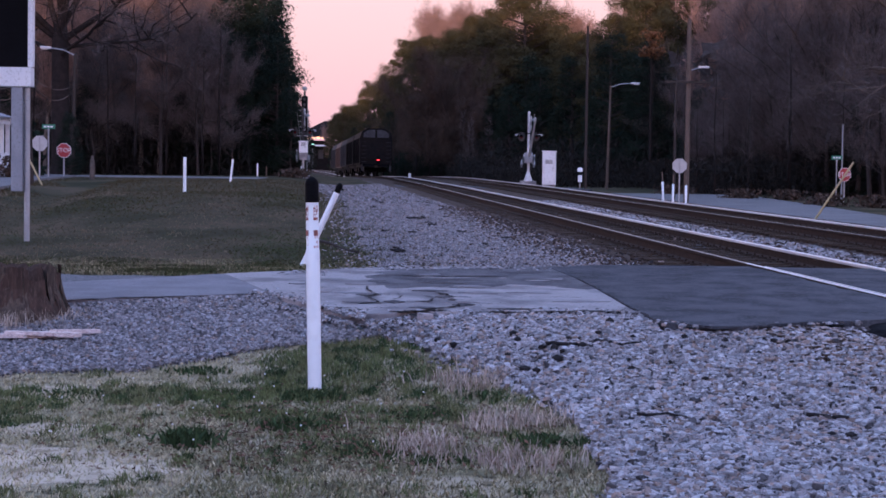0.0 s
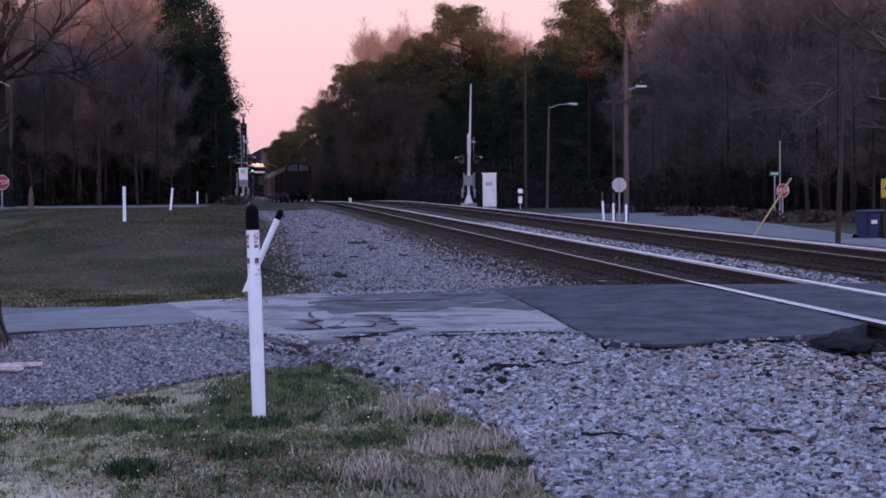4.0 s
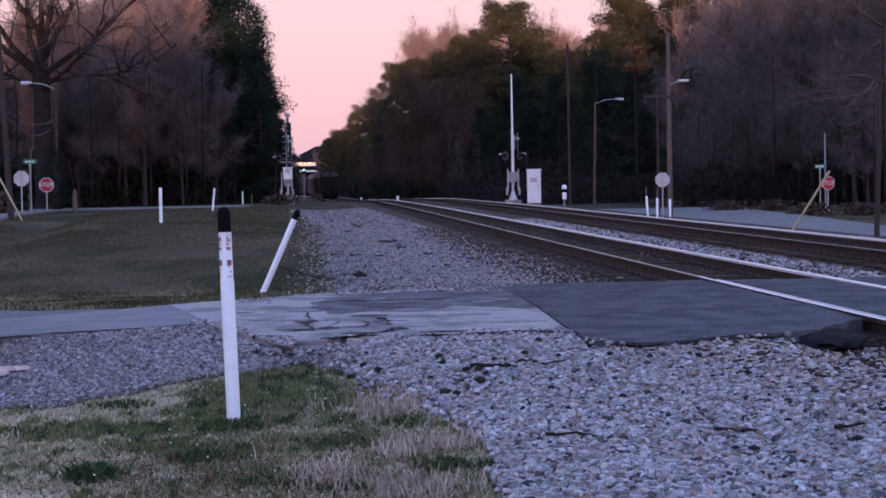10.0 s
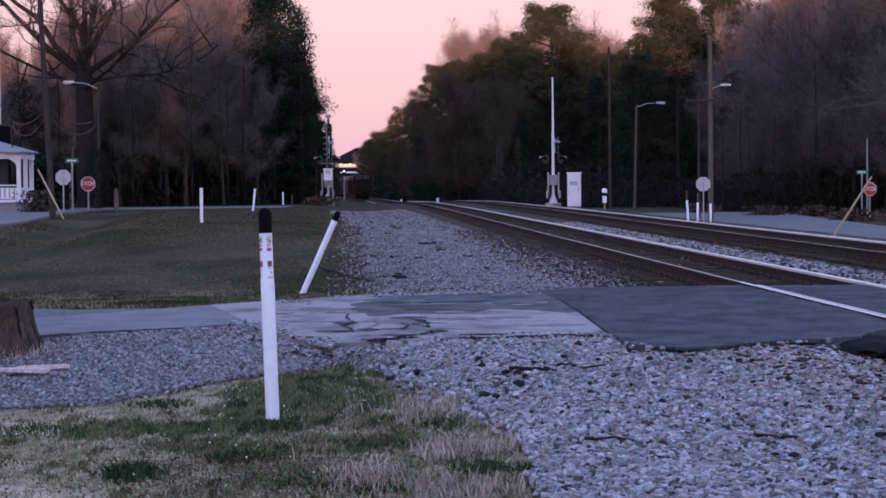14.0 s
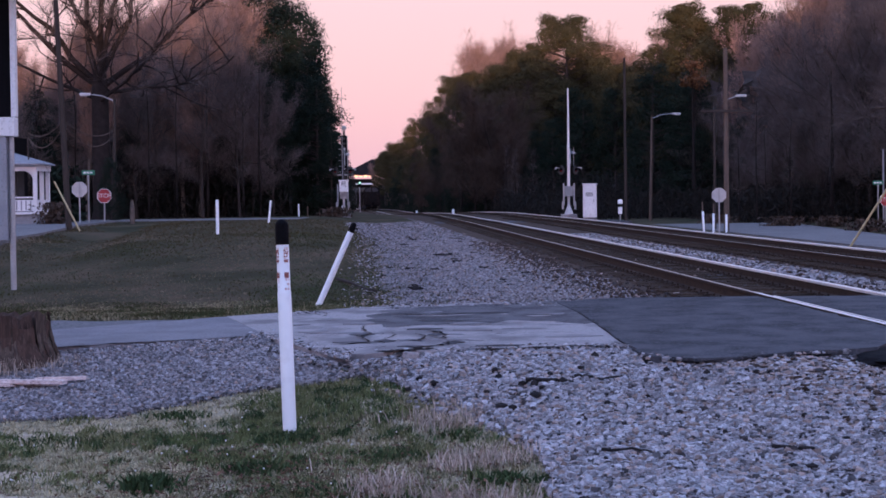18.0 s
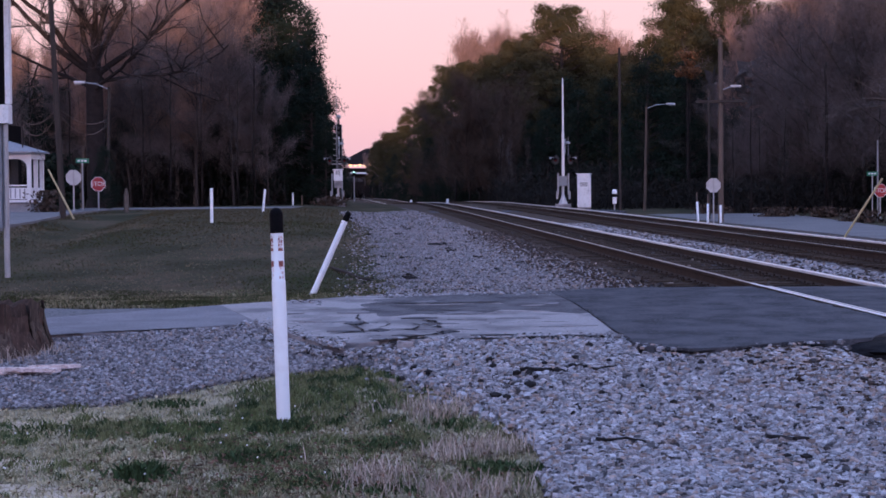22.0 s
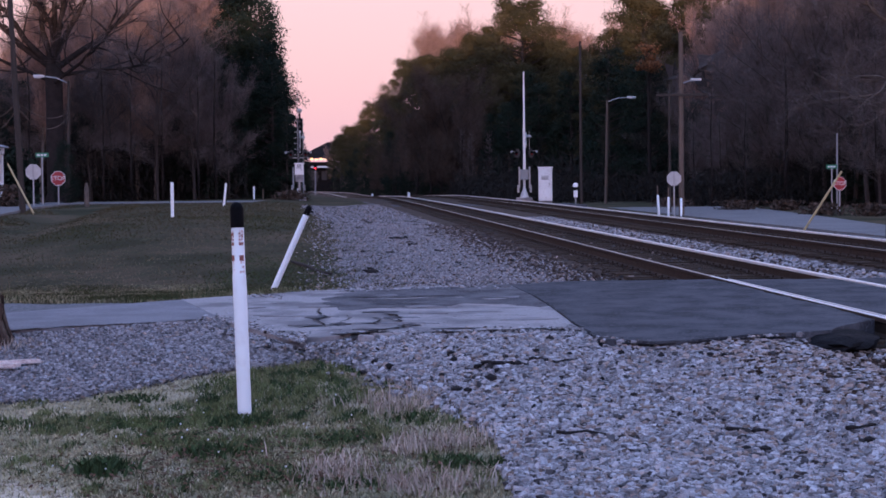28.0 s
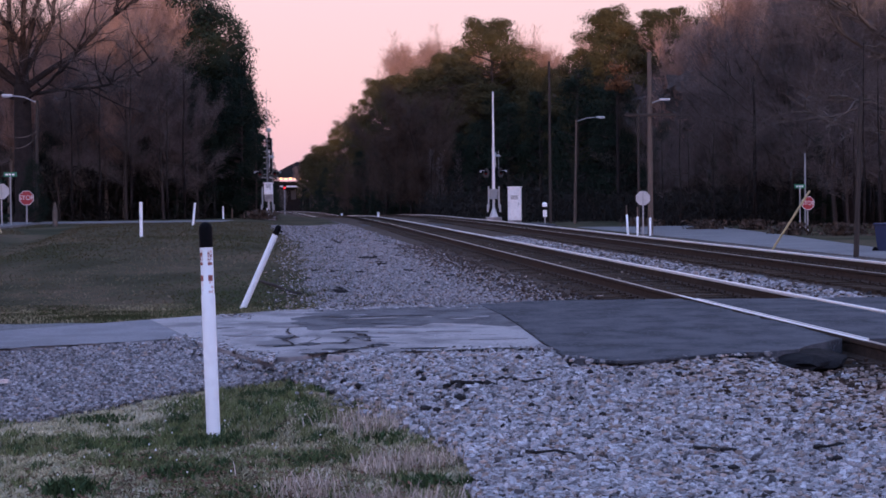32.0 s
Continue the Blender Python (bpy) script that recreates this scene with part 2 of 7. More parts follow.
M["silver"] = mat("aluminium_paint", (0.62, 0.63, 0.66), (0.52, 0.53, 0.56), 0.45, 5, metal=0.2)
M["cab_white"] = mat("cabinet_white", (0.86, 0.87, 0.90), (0.80, 0.81, 0.84), 0.5, 2, c3=(0.66, 0.66, 0.68), fine=10)
M["grey_paint"] = mat("grey_paint", (0.30, 0.31, 0.33), (0.25, 0.26, 0.28), 0.6, 4)
M["sign_red"] = mat("stop_sign_red", (0.42, 0.035, 0.045), (0.36, 0.03, 0.04), 0.4, 4)
M["sign_white"] = mat("sign_white", (0.80, 0.80, 0.80), (0.74, 0.74, 0.75), 0.4, 5)
M["sign_back"] = mat("bare_aluminium_sign_back", (0.50, 0.51, 0.53), (0.42, 0.43, 0.45), 0.5, 6, metal=0.3)
M["sign_green"] = mat("street_sign_green", (0.02, 0.20, 0.12), (0.02, 0.17, 0.10), 0.4, 6)
M["yellow"] = mat("faded_yellow_guy_guard", (0.46, 0.38, 0.20), (0.40, 0.33, 0.19), 0.5, 6)
M["house_white"] = mat("white_clapboard", (0.78, 0.78, 0.80), (0.70, 0.70, 0.73), 0.6, 2)
M["shingle"] = mat("grey_shingles", (0.30, 0.31, 0.34), (0.24, 0.25, 0.28), 0.9, 6)
M["dark_gap"] = mat("dark_screen", (0.035, 0.033, 0.036), (0.05, 0.045, 0.045), 0.7, 3)
M["stump"] = mat("rotten_red_brown_wood", (0.085, 0.054, 0.044), (0.045, 0.032, 0.028), 0.95, 5, stretch=(5, 5, 0.7), bump=0.8, c3=(0.10, 0.068, 0.054), fine=14)
M["stump_bark"] = mat("weathered_stump_bark", (0.13, 0.10, 0.082), (0.075, 0.058, 0.048), 0.95, 6, stretch=(5, 5, 0.7), bump=0.8, c3=(0.05, 0.038, 0.033), fine=14)
M["char"] = mat("black_ballast_lump", (0.02, 0.02, 0.022), (0.035, 0.032, 0.033), 0.9, 10)
M["green_bin"] = mat("dark_green_plastic_bin", (0.012, 0.030, 0.022), (0.018, 0.036, 0.028), 0.5, 4)
M["raw_wood"] = mat("raw_pinkish_wood", (0.78, 0.70, 0.68), (0.60, 0.48, 0.46), 0.8, 14, stretch=(1, 6, 6), c3=(0.22, 0.12, 0.11), fine=30)
M["sign_yellow"] = mat("yellow_sign", (0.50, 0.38, 0.05), (0.45, 0.34, 0.05), 0.45, 5)
M["blue_bin"] = mat("blue_plastic_bin", (0.008, 0.020, 0.072), (0.011, 0.025, 0.085), 0.5, 4)
M["car_dark"] = mat("dark_freight_car_steel", (0.016, 0.013, 0.013), (0.010, 0.009, 0.010), 0.7, 1.5, c3=(0.02, 0.015, 0.014), fine=8)
M["car_pale"] = mat("pale_freight_car_end", (0.07, 0.067, 0.072), (0.045, 0.043, 0.046), 0.8, 1.2, c3=(0.04, 0.035, 0.035), fine=6)
M["car_orange"] = mat("brown_freight_car", (0.11, 0.055, 0.038), (0.08, 0.042, 0.03), 0.7, 1.2)
M["red_lamp"] = mat("red_marker_lamp", (0.6, 0.02, 0.02), (0.6, 0.02, 0.02), 0.3, 3, emit=((1.0, 0.03, 0.05), 4.0))
M["green_lamp"] = mat("green_signal_lamp", (0.3, 0.9, 0.6), (0.3, 0.9, 0.6), 0.3, 3, emit=((0.45, 1.0, 0.7), 3.0))
M["red_glass"] = mat("unlit_red_lens", (0.16, 0.012, 0.015), (0.12, 0.01, 0.012), 0.15, 3)
M["warm_lamp"] = mat("warm_lamp", (0.9, 0.6, 0.3), (0.9, 0.6, 0.3), 0.3, 3, emit=((1.0, 0.45, 0.18), 2.5))
M["lamp_glass"] = mat("unlit_lamp_glass", (0.55, 0.55, 0.56), (0.5, 0.5, 0.52), 0.2, 5)
M["brush"] = mat("shade_dark_brush", (0.028, 0.025, 0.023), (0.017, 0.016, 0.015), 0.95, 1.0, by_piece=0.4)
M["sand"] = mat("pale_sandy_soil", (0.64, 0.54, 0.42), (0.46, 0.38, 0.285), 0.95, 2.2, c3=(0.27, 0.225, 0.155), fine=9, bump=0.8, detail=9)
M["turf"] = mat("thin_turf_and_soil", (0.40, 0.345, 0.25), (0.17, 0.16, 0.095), 0.95, 2.4, c3=(0.075, 0.068, 0.042), fine=9, bump=0.8, detail=9, sharp=(0.40, 0.60))
M["ground"] = mat("field_soil_and_grass", (0.026, 0.028, 0.014), (0.078, 0.060, 0.039), 0.95, 0.35, c3=(0.034, 0.040, 0.019), fine=3.0, bump=0.6, detail=12, sharp=(0.38, 0.64), stretch=(1.5, 0.6, 1))

# ---- helpers ----


def mesh_of(name, bm, material):
    me = bpy.data.meshes.new(name)
    bm.to_mesh(me)
    bm.free()
    for m_ in (material if isinstance(material, (list, tuple)) else [material]):
        me.materials.append(m_)
    return me


def part(name, bm, material, parent, label=""):
    ob = new(name, mesh_of(name, bm, material))
    ob.parent = parent
    if label:
        ob["label"] = label
    return ob


def thing(name, label, category, m=None, group="", kind=""):
    ob = new(name)
    ob.empty_display_size = 0.2
    if m is not None:
        ob.matrix_basis = m
    return tagged(ob, label, category, group, kind)


def solid(name, bm, material, label="", category="", group="", kind="", m=None):
    ob = new(name, mesh_of(name, bm, material))
    if m is not None:
        ob.matrix_basis = m
    return tagged(ob, label, category, group, kind)


def box(bm, x0, x1, y0, y1, z0, z1, bevel=0.0, mi=0):
    r = bmesh.ops.create_cube(bm, size=1, matrix=Matrix.Translation(((x0 + x1) / 2, (y0 + y1) / 2, (z0 + z1) / 2)) @ Matrix.Diagonal((x1 - x0, y1 - y0, z1 - z0, 1)))
    fs = {f for v in r["verts"] for f in v.link_faces}
    for f in fs:
        f.material_index = mi
    if bevel:
        es = list({e for f in fs for e in f.edges})
        bmesh.ops.bevel(bm, geom=es, offset=bevel, segments=2, affect="EDGES", profile=0.6)
    return bm


def B(*a, **k):
    return box(bmesh.new(), *a, **k)


def tube(bm, a, b, r0, r1=None, n=10, caps=True):
    """A tapered round bar from a to b."""
    a, b = Vector(a), Vector(b)
    d = b - a
    q = d.to_track_quat("Z", "Y").to_matrix()
    r1 = r0 if r1 is None else r1
    ra = [bm.verts.new(a + q @ Vector((r0 * math.cos(t), r0 * math.sin(t), 0))) for t in (2 * math.pi * i / n for i in range(n))]
    rb = [bm.verts.new(b + q @ Vector((r1 * math.cos(t), r1 * math.sin(t), 0))) for t in (2 * math.pi * i / n for i in range(n))]
    for i in range(n):
        f = bm.faces.new((ra[i], ra[(i + 1) % n], rb[(i + 1) % n], rb[i]))
        f.smooth = True
    if caps:
        bm.faces.new([bm.verts.new(v.co) for v in ra[::-1]])
        bm.faces.new([bm.verts.new(v.co) for v in rb])
    return bm


def chain(pts, r0, r1, n=7, wobble=None):
    """One round bar bent along pts, tapering from r0 to r1."""
    bm = bmesh.new()
    rings = []
    for i, p in enumerate(pts):
        d = Vector(pts[min(i + 1, len(pts) - 1)]) - Vector(pts[max(i - 1, 0)])
        q = d.to_track_quat("Z", "Y").to_matrix()
        r = r0 + (r1 - r0) * i / (len(pts) - 1)
        if wobble:
            r *= wobble.uniform(0.75, 1.2)
        rings.append([bm.verts.new(Vector(p) + q @ Vector((r * math.cos(2 * math.pi * k / n), r * math.sin(2 * math.pi * k / n), 0))) for k in range(n)])
    for a, b in zip(rings, rings[1:]):
        for k in range(n):
            bm.faces.new((a[k], a[(k + 1) % n], b[(k + 1) % n], b[k])).smooth = True
    bm.faces.new(rings[0][::-1])
    bm.faces.new(rings[-1])
    return bm


def T(a, b, r0, r1=None, n=10):
    return tube(bmesh.new(), a, b, r0, r1, n)


def lathe(profile, n=20, bm=None):
    """Rings of (radius, z) turned round the z axis."""
    bm = bm or bmesh.new()
    rings = [[bm.verts.new((r * math.cos(2 * math.pi * i / n), r * math.sin(2 * math.pi * i / n), z)) for i in range(n)] for r, z in profile]
    for a, b in zip(rings, rings[1:]):
        for i in range(n):
            bm.faces.new((a[i], a[(i + 1) % n], b[(i + 1) % n], b[i])).smooth = True
    bm.faces.new([bm.verts.new(v.co) for v in rings[0][::-1]])
    bm.faces.new([bm.verts.new(v.co) for v in rings[-1]])
    return bm


def prism(pts, z0, z1, bm=None):
    """A flat plate with the outline pts, from z0 up to z1."""
    bm = bm or bmesh.new()
    lo = [bm.verts.new((x, y, z0)) for x, y in pts]
    hi = [bm.verts.new((x, y, z1)) for x, y in pts]
    bm.faces.new(lo[::-1])
    bm.faces.new(hi)
    for i in range(len(pts)):
        j = (i + 1) % len(pts)
        bm.faces.new((lo[i], lo[j], hi[j], hi[i]))
    return bm


def smooth(a, b, v):
    t = min(max((v - a) / (b - a), 0.0), 1.0)
    return t * t * (3 - 2 * t)


def pydata(name, verts, faces, materials, label="", category="", kind="", smooth_faces=False):
    me = bpy.data.meshes.new(name)
    me.from_pydata(verts, [], faces)
    for m_ in materials:
        me.materials.append(m_)
    if smooth_faces:
        me.shade_smooth()
    return tagged(new(name, me), label, category, kind=kind)


# ---- the lie of the land ----
RAIL = 0.128         # height of the rail tops at the near crossing
GAUGE = 1.505        # between the middles of the rail heads
APART = 4.27         # between the two tracks


def track_x(y):
    """The middle of the near track: straight, then curving away."""
    q = min(max(y - 160, 0.0), 35.0)
    return 4.75 - 0.0512 * (y - 22) - 0.00027 * q * q - 0.0189 * max(y - 195, 0.0) - 0.0009 * max(y - 360, 0.0) ** 2


def rise(y):
    """The line climbs gently from the near crossing to the far one."""
    return 0.0018 * min(max(y - 22, 0.0), 70.0) * (1 - smooth(130, 170, y))


def drop(y):
    """The line falls away beyond the second crossing."""
    return -1.1 * smooth(145, 290, y)


def ground_z(x, y):
    u = x - track_x(y)
    z = 0.06 * math.sin(x * 0.11 + 1.0) * math.sin(y * 0.07)
    z *= smooth(2, 12, abs(u + 2) - 3)
    z += drop(y)
    z += 0.36 * smooth(-3.5, -8, u) * smooth(30, 60, y)              # field towards the street
    z -= 0.22 * smooth(-3.5, -6, u) * smooth(22, 30, y) * (1 - smooth(36, 56, y))
    z -= 0.58 * smooth(APART + 2.2, APART + 5.5, u)                  # low side beyond the tracks
    z += (0.02 + 0.05 * smooth(-1.8, 0.3, x)) * smooth(13.8, 16.2, y) * (1 - smooth(24.5, 30, y)) * (1 - smooth(-2.0, -1.4, u))   # fill up to the crossing
    z += 0.06 * smooth(1.0, 0.1, abs(18.3 + (x + 2.19) * 0.66 - y)) * smooth(-1.3, -2.0, x) * (1 - smooth(21.0, 22.5, y))   # gravel banked against the driveway
    z -= 0.30 * math.exp(-((x + 12.2 + 0.124 * (y - 50) - 1.9) / 1.1) ** 2) * smooth(42, 54, y) * (1 - smooth(84, 97, y))   # ditch beside the street
    bed = smooth(-2.6, -1.6, u) * (1 - smooth(APART + 1.6, APART + 2.6, u))
    z += rise(y) * smooth(-6.0, -3.0, u) * (1 - smooth(APART + 2, APART + 4, u)) - 0.075 * bed
    z -= (0.26 - 0.07 * smooth(-0.2, 1.4, x)) * (1 - smooth(12.2, 16.6, y + 0.45 * x)) * (1 - smooth(-3.0, -1.7, u))   # the verge lies lower than the crossing
    return z

# ---- ground: one sheet to the horizon, finer near the camera ----


def lines(parts):
    out = []
    for a, b, step in parts:
        n = max(1, round((b - a) / step))
        out += [a + (b - a) * i / n for i in range(n)]
    return out + [parts[-1][1]]


VERGE = ((-9.0, 14.1), (-3.4, 14.55), (-2.5, 14.65), (-2.05, 14.9), (-1.6, 15.3), (-1.15, 15.5), (-0.75, 15.6), (-0.5, 15.2), (-0.25, 14.75), (0.05, 14.4), (0.3, 13.6), (0.5, 12.7), (0.52, 11.5), (0.5, 8.0))


def verge(x):
    """How far from the viewpoint the grass of the verge reaches."""
    for (xa, ya), (xb, yb) in zip(VERGE, VERGE[1:]):
        if xa <= x < xb:
            return ya + (yb - ya) * (x - xa) / (xb - xa)
    return 13.9 if x < 0 else 8.0


def blob(x, y, cx, cy, rx, ry):
    return math.exp(-((x - cx) / rx) ** 2 - ((y - cy) / ry) ** 2)


def cover(x, y):
    """What covers the ground: 0 field, 1 ballast, 2 rusty ballast, 3 thin turf, 4 sandy soil."""
    u = x - track_x(y)
    w = 0.35 * noise.noise(Vector((x * 0.9, y * 0.9, 0))) + 0.15 * noise.noise(Vector((x * 3, y * 3, 2)))
    if (-1.75 if y < 23 else -1.65) < u + w < 1.7 or -1.6 < u - APART + w < 1.7 or (y > 38 and -2.0 - smooth(60, 140, y) < u + w < APART + 2.2):
        return 2
    if y < 23:
        if y + 0.8 * w > verge(x) or x > 0.55 + 0.7 * w:
            return 1
        bare = blob(x, y, -3.1, 10.6, 1.5, 0.85) + 0.75 * blob(x, y, -3.6, 13.95, 0.7, 0.25) + 0.6 * blob(x, y, -2.7, 12.0, 0.8, 0.3)
        return 4 if bare + 1.1 * w > 0.45 else 3
    if -5.4 - 1.0 * smooth(50, 90, y) + 3.6 * smooth(92, 106, y) + w < u < APART + 2.9 + w:
        return 1
    return 0


xs = lines([(-900, -100, 200), (-100, -30, 10), (-30, -12, 2), (-12, -5, 0.5), (-5, 4.5, 0.125), (4.5, 9, 0.25), (9, 16, 0.5), (16, 30, 2), (30, 100, 10), (100, 900, 200)])
ys = lines([(-300, -20, 40), (-20, 6, 4), (6, 9.5, 0.5), (9.5, 17, 0.125), (17, 30, 0.25), (30, 130, 0.7), (130, 180, 4), (180, 500, 20), (500, 3000, 250)])
gv = [(x, y, ground_z(x, y) - (0.02 if abs(x) < 9 and 6 < y < 30 else 0) + 0.015 * noise.noise(Vector((x * 2, y * 2, 5)))) for y in ys for x in xs]
gf, gm = [], []
for j in range(len(ys) - 1):
    for i in range(len(xs) - 1):
        k = j * len(xs) + i
        gf.append((k, k + 1, k + len(xs) + 1, k + len(xs)))
        gm.append(cover((xs[i] + xs[i + 1]) / 2, (ys[j] + ys[j + 1]) / 2))
ground = pydata("ground", gv, gf, [M["ground"], M["gravel_bed"], M["gravel_rust"], M["turf"], M["sand"]], "winter field with grass, ballast and bare soil beside the railway", "ground", "structure", True)
ground.data.polygons.foreach_set("material_index", gm)


def slab(name, pts, z0, z1, material, label, category, parent=None):
    bm = prism(pts, z0, z1)
    if parent:
        return part(name, bm, material, parent)
    return solid(name, bm, material, label, category, kind="structure")


def ragged(pts, step=0.25, amount=0.05, seed=3, closed=True):
    """The outline pts with its edges broken into short uneven pieces."""
    out = []
    for (x0, y0), (x1, y1) in zip(pts, pts[1:] + pts[:1] if closed else pts[1:]):
        n = max(1, int(math.hypot(x1 - x0, y1 - y0) / step))
        for i in range(n):
            x, y = x0 + (x1 - x0) * i / n, y0 + (y1 - y0) * i / n
            q = Vector((x * 2.3, y * 2.3, seed))
            out.append((x + amount * noise.noise(q), y + amount * noise.noise(q + Vector((9, 9, 9)))))
    return out


# crossing and driveway
JOINT = [(-1.88, 18.76), (-2.23, 20.2), (-2.59, 21.67)]          # where the driveway's newer asphalt ends
SEAM = [(1.45, 16.80), (1.42, 17.3), (1.41, 18.3), (1.385, 19.75), (1.32, 21.66), (1.19, 23.6)]   # pale apron against dark asphalt
driveway = slab("driveway", ragged([(-9, 14.4), (-4.03, 17.1), (-3.74, 17.36), (-3.15, 17.77), (-2.69, 18.1), (-2.19, 18.36)], 0.25, 0.03, 3, False) + JOINT + ragged([(-2.59, 21.67), (-3.13, 21.06), (-3.87, 20.16), (-4.26, 19.62), (-4.8, 19.1), (-9, 16.9)], 0.25, 0.06, 3, False)[1:], -0.15, 0.107, M["drive"], "smooth blue-grey asphalt driveway leading to the crossing", "driveway")
apron = slab("crossing_apron", JOINT[::-1] + ragged([(-1.88, 18.76), (-1.61, 17.86), (-1.2, 16.6), (-0.8, 16.22), (-0.62, 16.5), (-0.42, 16.75), (-0.28, 16.55), (-0.05, 16.72), (0.43, 16.62), (0.93, 16.88), (1.45, 16.80)], 0.14, 0.07, 3, False)[1:] + SEAM + ragged([(1.19, 23.6), (0.28, 23.75), (-0.75, 23.5), (-1.4, 22.9), (-1.88, 22.3), (-2.29, 22.1)], 0.2, 0.10, 3, False)[1:], -0.15, 0.11, M["concrete"], "cracked pale grey apron of the crossing", "pavement")
slab("crossing_overlay", ragged([(-0.99, 21.2), (-0.74, 19.6), (-0.17, 19.75), (0.54, 20.3), (0.97, 20.1), (1.30, 19.7), (1.55, 20.2), (1.50, 22.5), (1.35, 24.0), (0.27, 23.5), (-0.73, 22.9)], 0.10, 0.22), 0.0, 0.1135, M["dark_overlay"], "darker worn asphalt patch laid over the apron", "pavement")
rp = random.Random(77)
for i in range(26):
    x0, y0 = rp.uniform(-1.9, 1.0), rp.uniform(17.3, 22.8)
    if (y0 > 21 and x0 < -0.9) or y0 < 17.9 and x0 < -1.2:
        continue
    l_, d_ = rp.uniform(0.25, 0.95), rp.uniform(0.08, 0.24)
    x1 = min(x0 + l_, 1.1 if y0 > 20 else 1.3)
    slab("worn_patch", ragged([(x0, y0), ((x0 + x1) / 2, y0 - d_ * 0.5), (x1, y0 + rp.uniform(-0.1, 0.1)), ((x0 + x1) / 2 + 0.1, y0 + d_ * 0.6)], 0.05, 0.10, 5 + i), 0.05, 0.1145 + 0.00012 * i, (M["concrete"] if y0 > 19.8 and x0 > -0.8 else M["old_asphalt"], M["old_asphalt"], M["drive"])[i % 3], "", "", apron)
for x0, y0, l_, d_ in ((-1.0, 18.5, 0.22, 0.5), (-0.72, 17.7, 0.16, 0.35), (-0.28, 18.4, 0.2, 0.45), (-0.16, 17.4, 0.22, 0.3), (-0.55, 17.0, 0.3, 0.16), (-1.15, 17.5, 0.3, 0.2), (0.15, 17.0, 0.4, 0.14), (-0.5, 19.2, 0.35, 0.25)):
    slab("broken_patch", ragged([(x0, y0), (x0 + l_ / 2, y0 - d_ / 2), (x0 + l_, y0), (x0 + l_ / 2, y0 + d_ / 2)], 0.04, 0.12, int(100 * l_) + 40), 0.05, 0.1178, M["dark_overlay"], "", "", apron)
near_edge = [(1.45, 16.80), (1.48, 16.05), (1.58, 15.6), (1.85, 15.34), (2.19, 15.5), (2.44, 15.68), (2.85, 15.95), (3.22, 16.1), (3.5, 16.25), (3.7, 16.75)]
crossing_a = slab("crossing_asphalt", ragged(near_edge + [(track_x(17.4) - 0.83, 17.4), (track_x(24.4) - 0.83, 24.4), (2.9, 24.45), (1.9, 24.4), (1.19, 23.6)], 0.16, 0.07, 3, False) + SEAM[:0:-1], -0.15, 0.12, M["asphalt"], "dark patched asphalt ramp up to the near rail", "pavement")
for name_, u0, u1 in (("crossing_asphalt", -0.64, 0.66), ("crossing_asphalt", 0.83, APART - 0.83), ("crossing_asphalt", APART - 0.64, APART + 0.66), ("crossing_asphalt", APART + 0.83, APART + 3.6)):
    ya, yb = 17.4, 24.35
    up = 0.03 if u0 > 2 else 0.0
    slab(name_, ragged([(track_x(ya) + u0, ya), (track_x(ya) + u1, ya), (track_x(yb) + u1, yb), (track_x(yb) + u0, yb)], 0.5, 0.02), -0.15, 0.115 + up, M["asphalt"], "dark asphalt strip between the rails of the crossing", "pavement")
guard = thing("flangeway_guard", "worn steel strip along the flange groove of the crossing", "rail guard", kind="structure")
for k, up in ((0, 0.0), (1, 0.03)):
    part("strip", prism([(track_x(y_) + k * APART + u_, y_) for u_, y_ in ((-0.665, 17.3), (-0.645, 17.3), (-0.645, 24.4), (-0.665, 24.4))], -0.05, 0.126 + up), M["rail_top"], guard)

# streets
slab("cross_street", [(-80, 99), (track_x(99) - 9, 99), (track_x(99) - 9, 107), (-80, 107)], -0.1, 0.385, M["road"], "pale cross street behind the field", "road")
slab("cross_street", [(track_x(99) - 9, 99.5), (track_x(99) + APART + 4, 99.5), (track_x(107) + APART + 4, 106.5), (track_x(107) - 9, 106.5)], -0.1, 0.055, M["asphalt"], "street where it passes over both tracks", "road")
slab("side_street", [(-12.2, 50), (-13.4, 62), (-16.3, 83), (-17.5, 99), (-28, 99), (-24, 50)], -0.1, 0.415, M["road"], "pale asphalt street in front of the porch", "road")
slab("side_street", [(track_x(30) + APART + 7.6, 30), (16.6, 40), (17.4, 62), (19.6, 93), (21.5, 125), (track_x(125) + APART + 9.0, 125), (track_x(60) + APART + 7.8, 60)], -0.9, -0.50, M["road"], "pale gravelled street along the far side of the tracks", "road")

# ---- tracks ----
HEAD = [(-0.036, -0.012), (-0.03, 0), (0.03, 0), (0.036, -0.012), (0.034, -0.042), (0.009, -0.055), (0.009, -0.145), (0.07, -0.168), (0.07, -0.18), (-0.07, -0.18), (-0.07, -0.168), (-0.009, -0.145), (-0.009, -0.055), (-0.034, -0.042)]


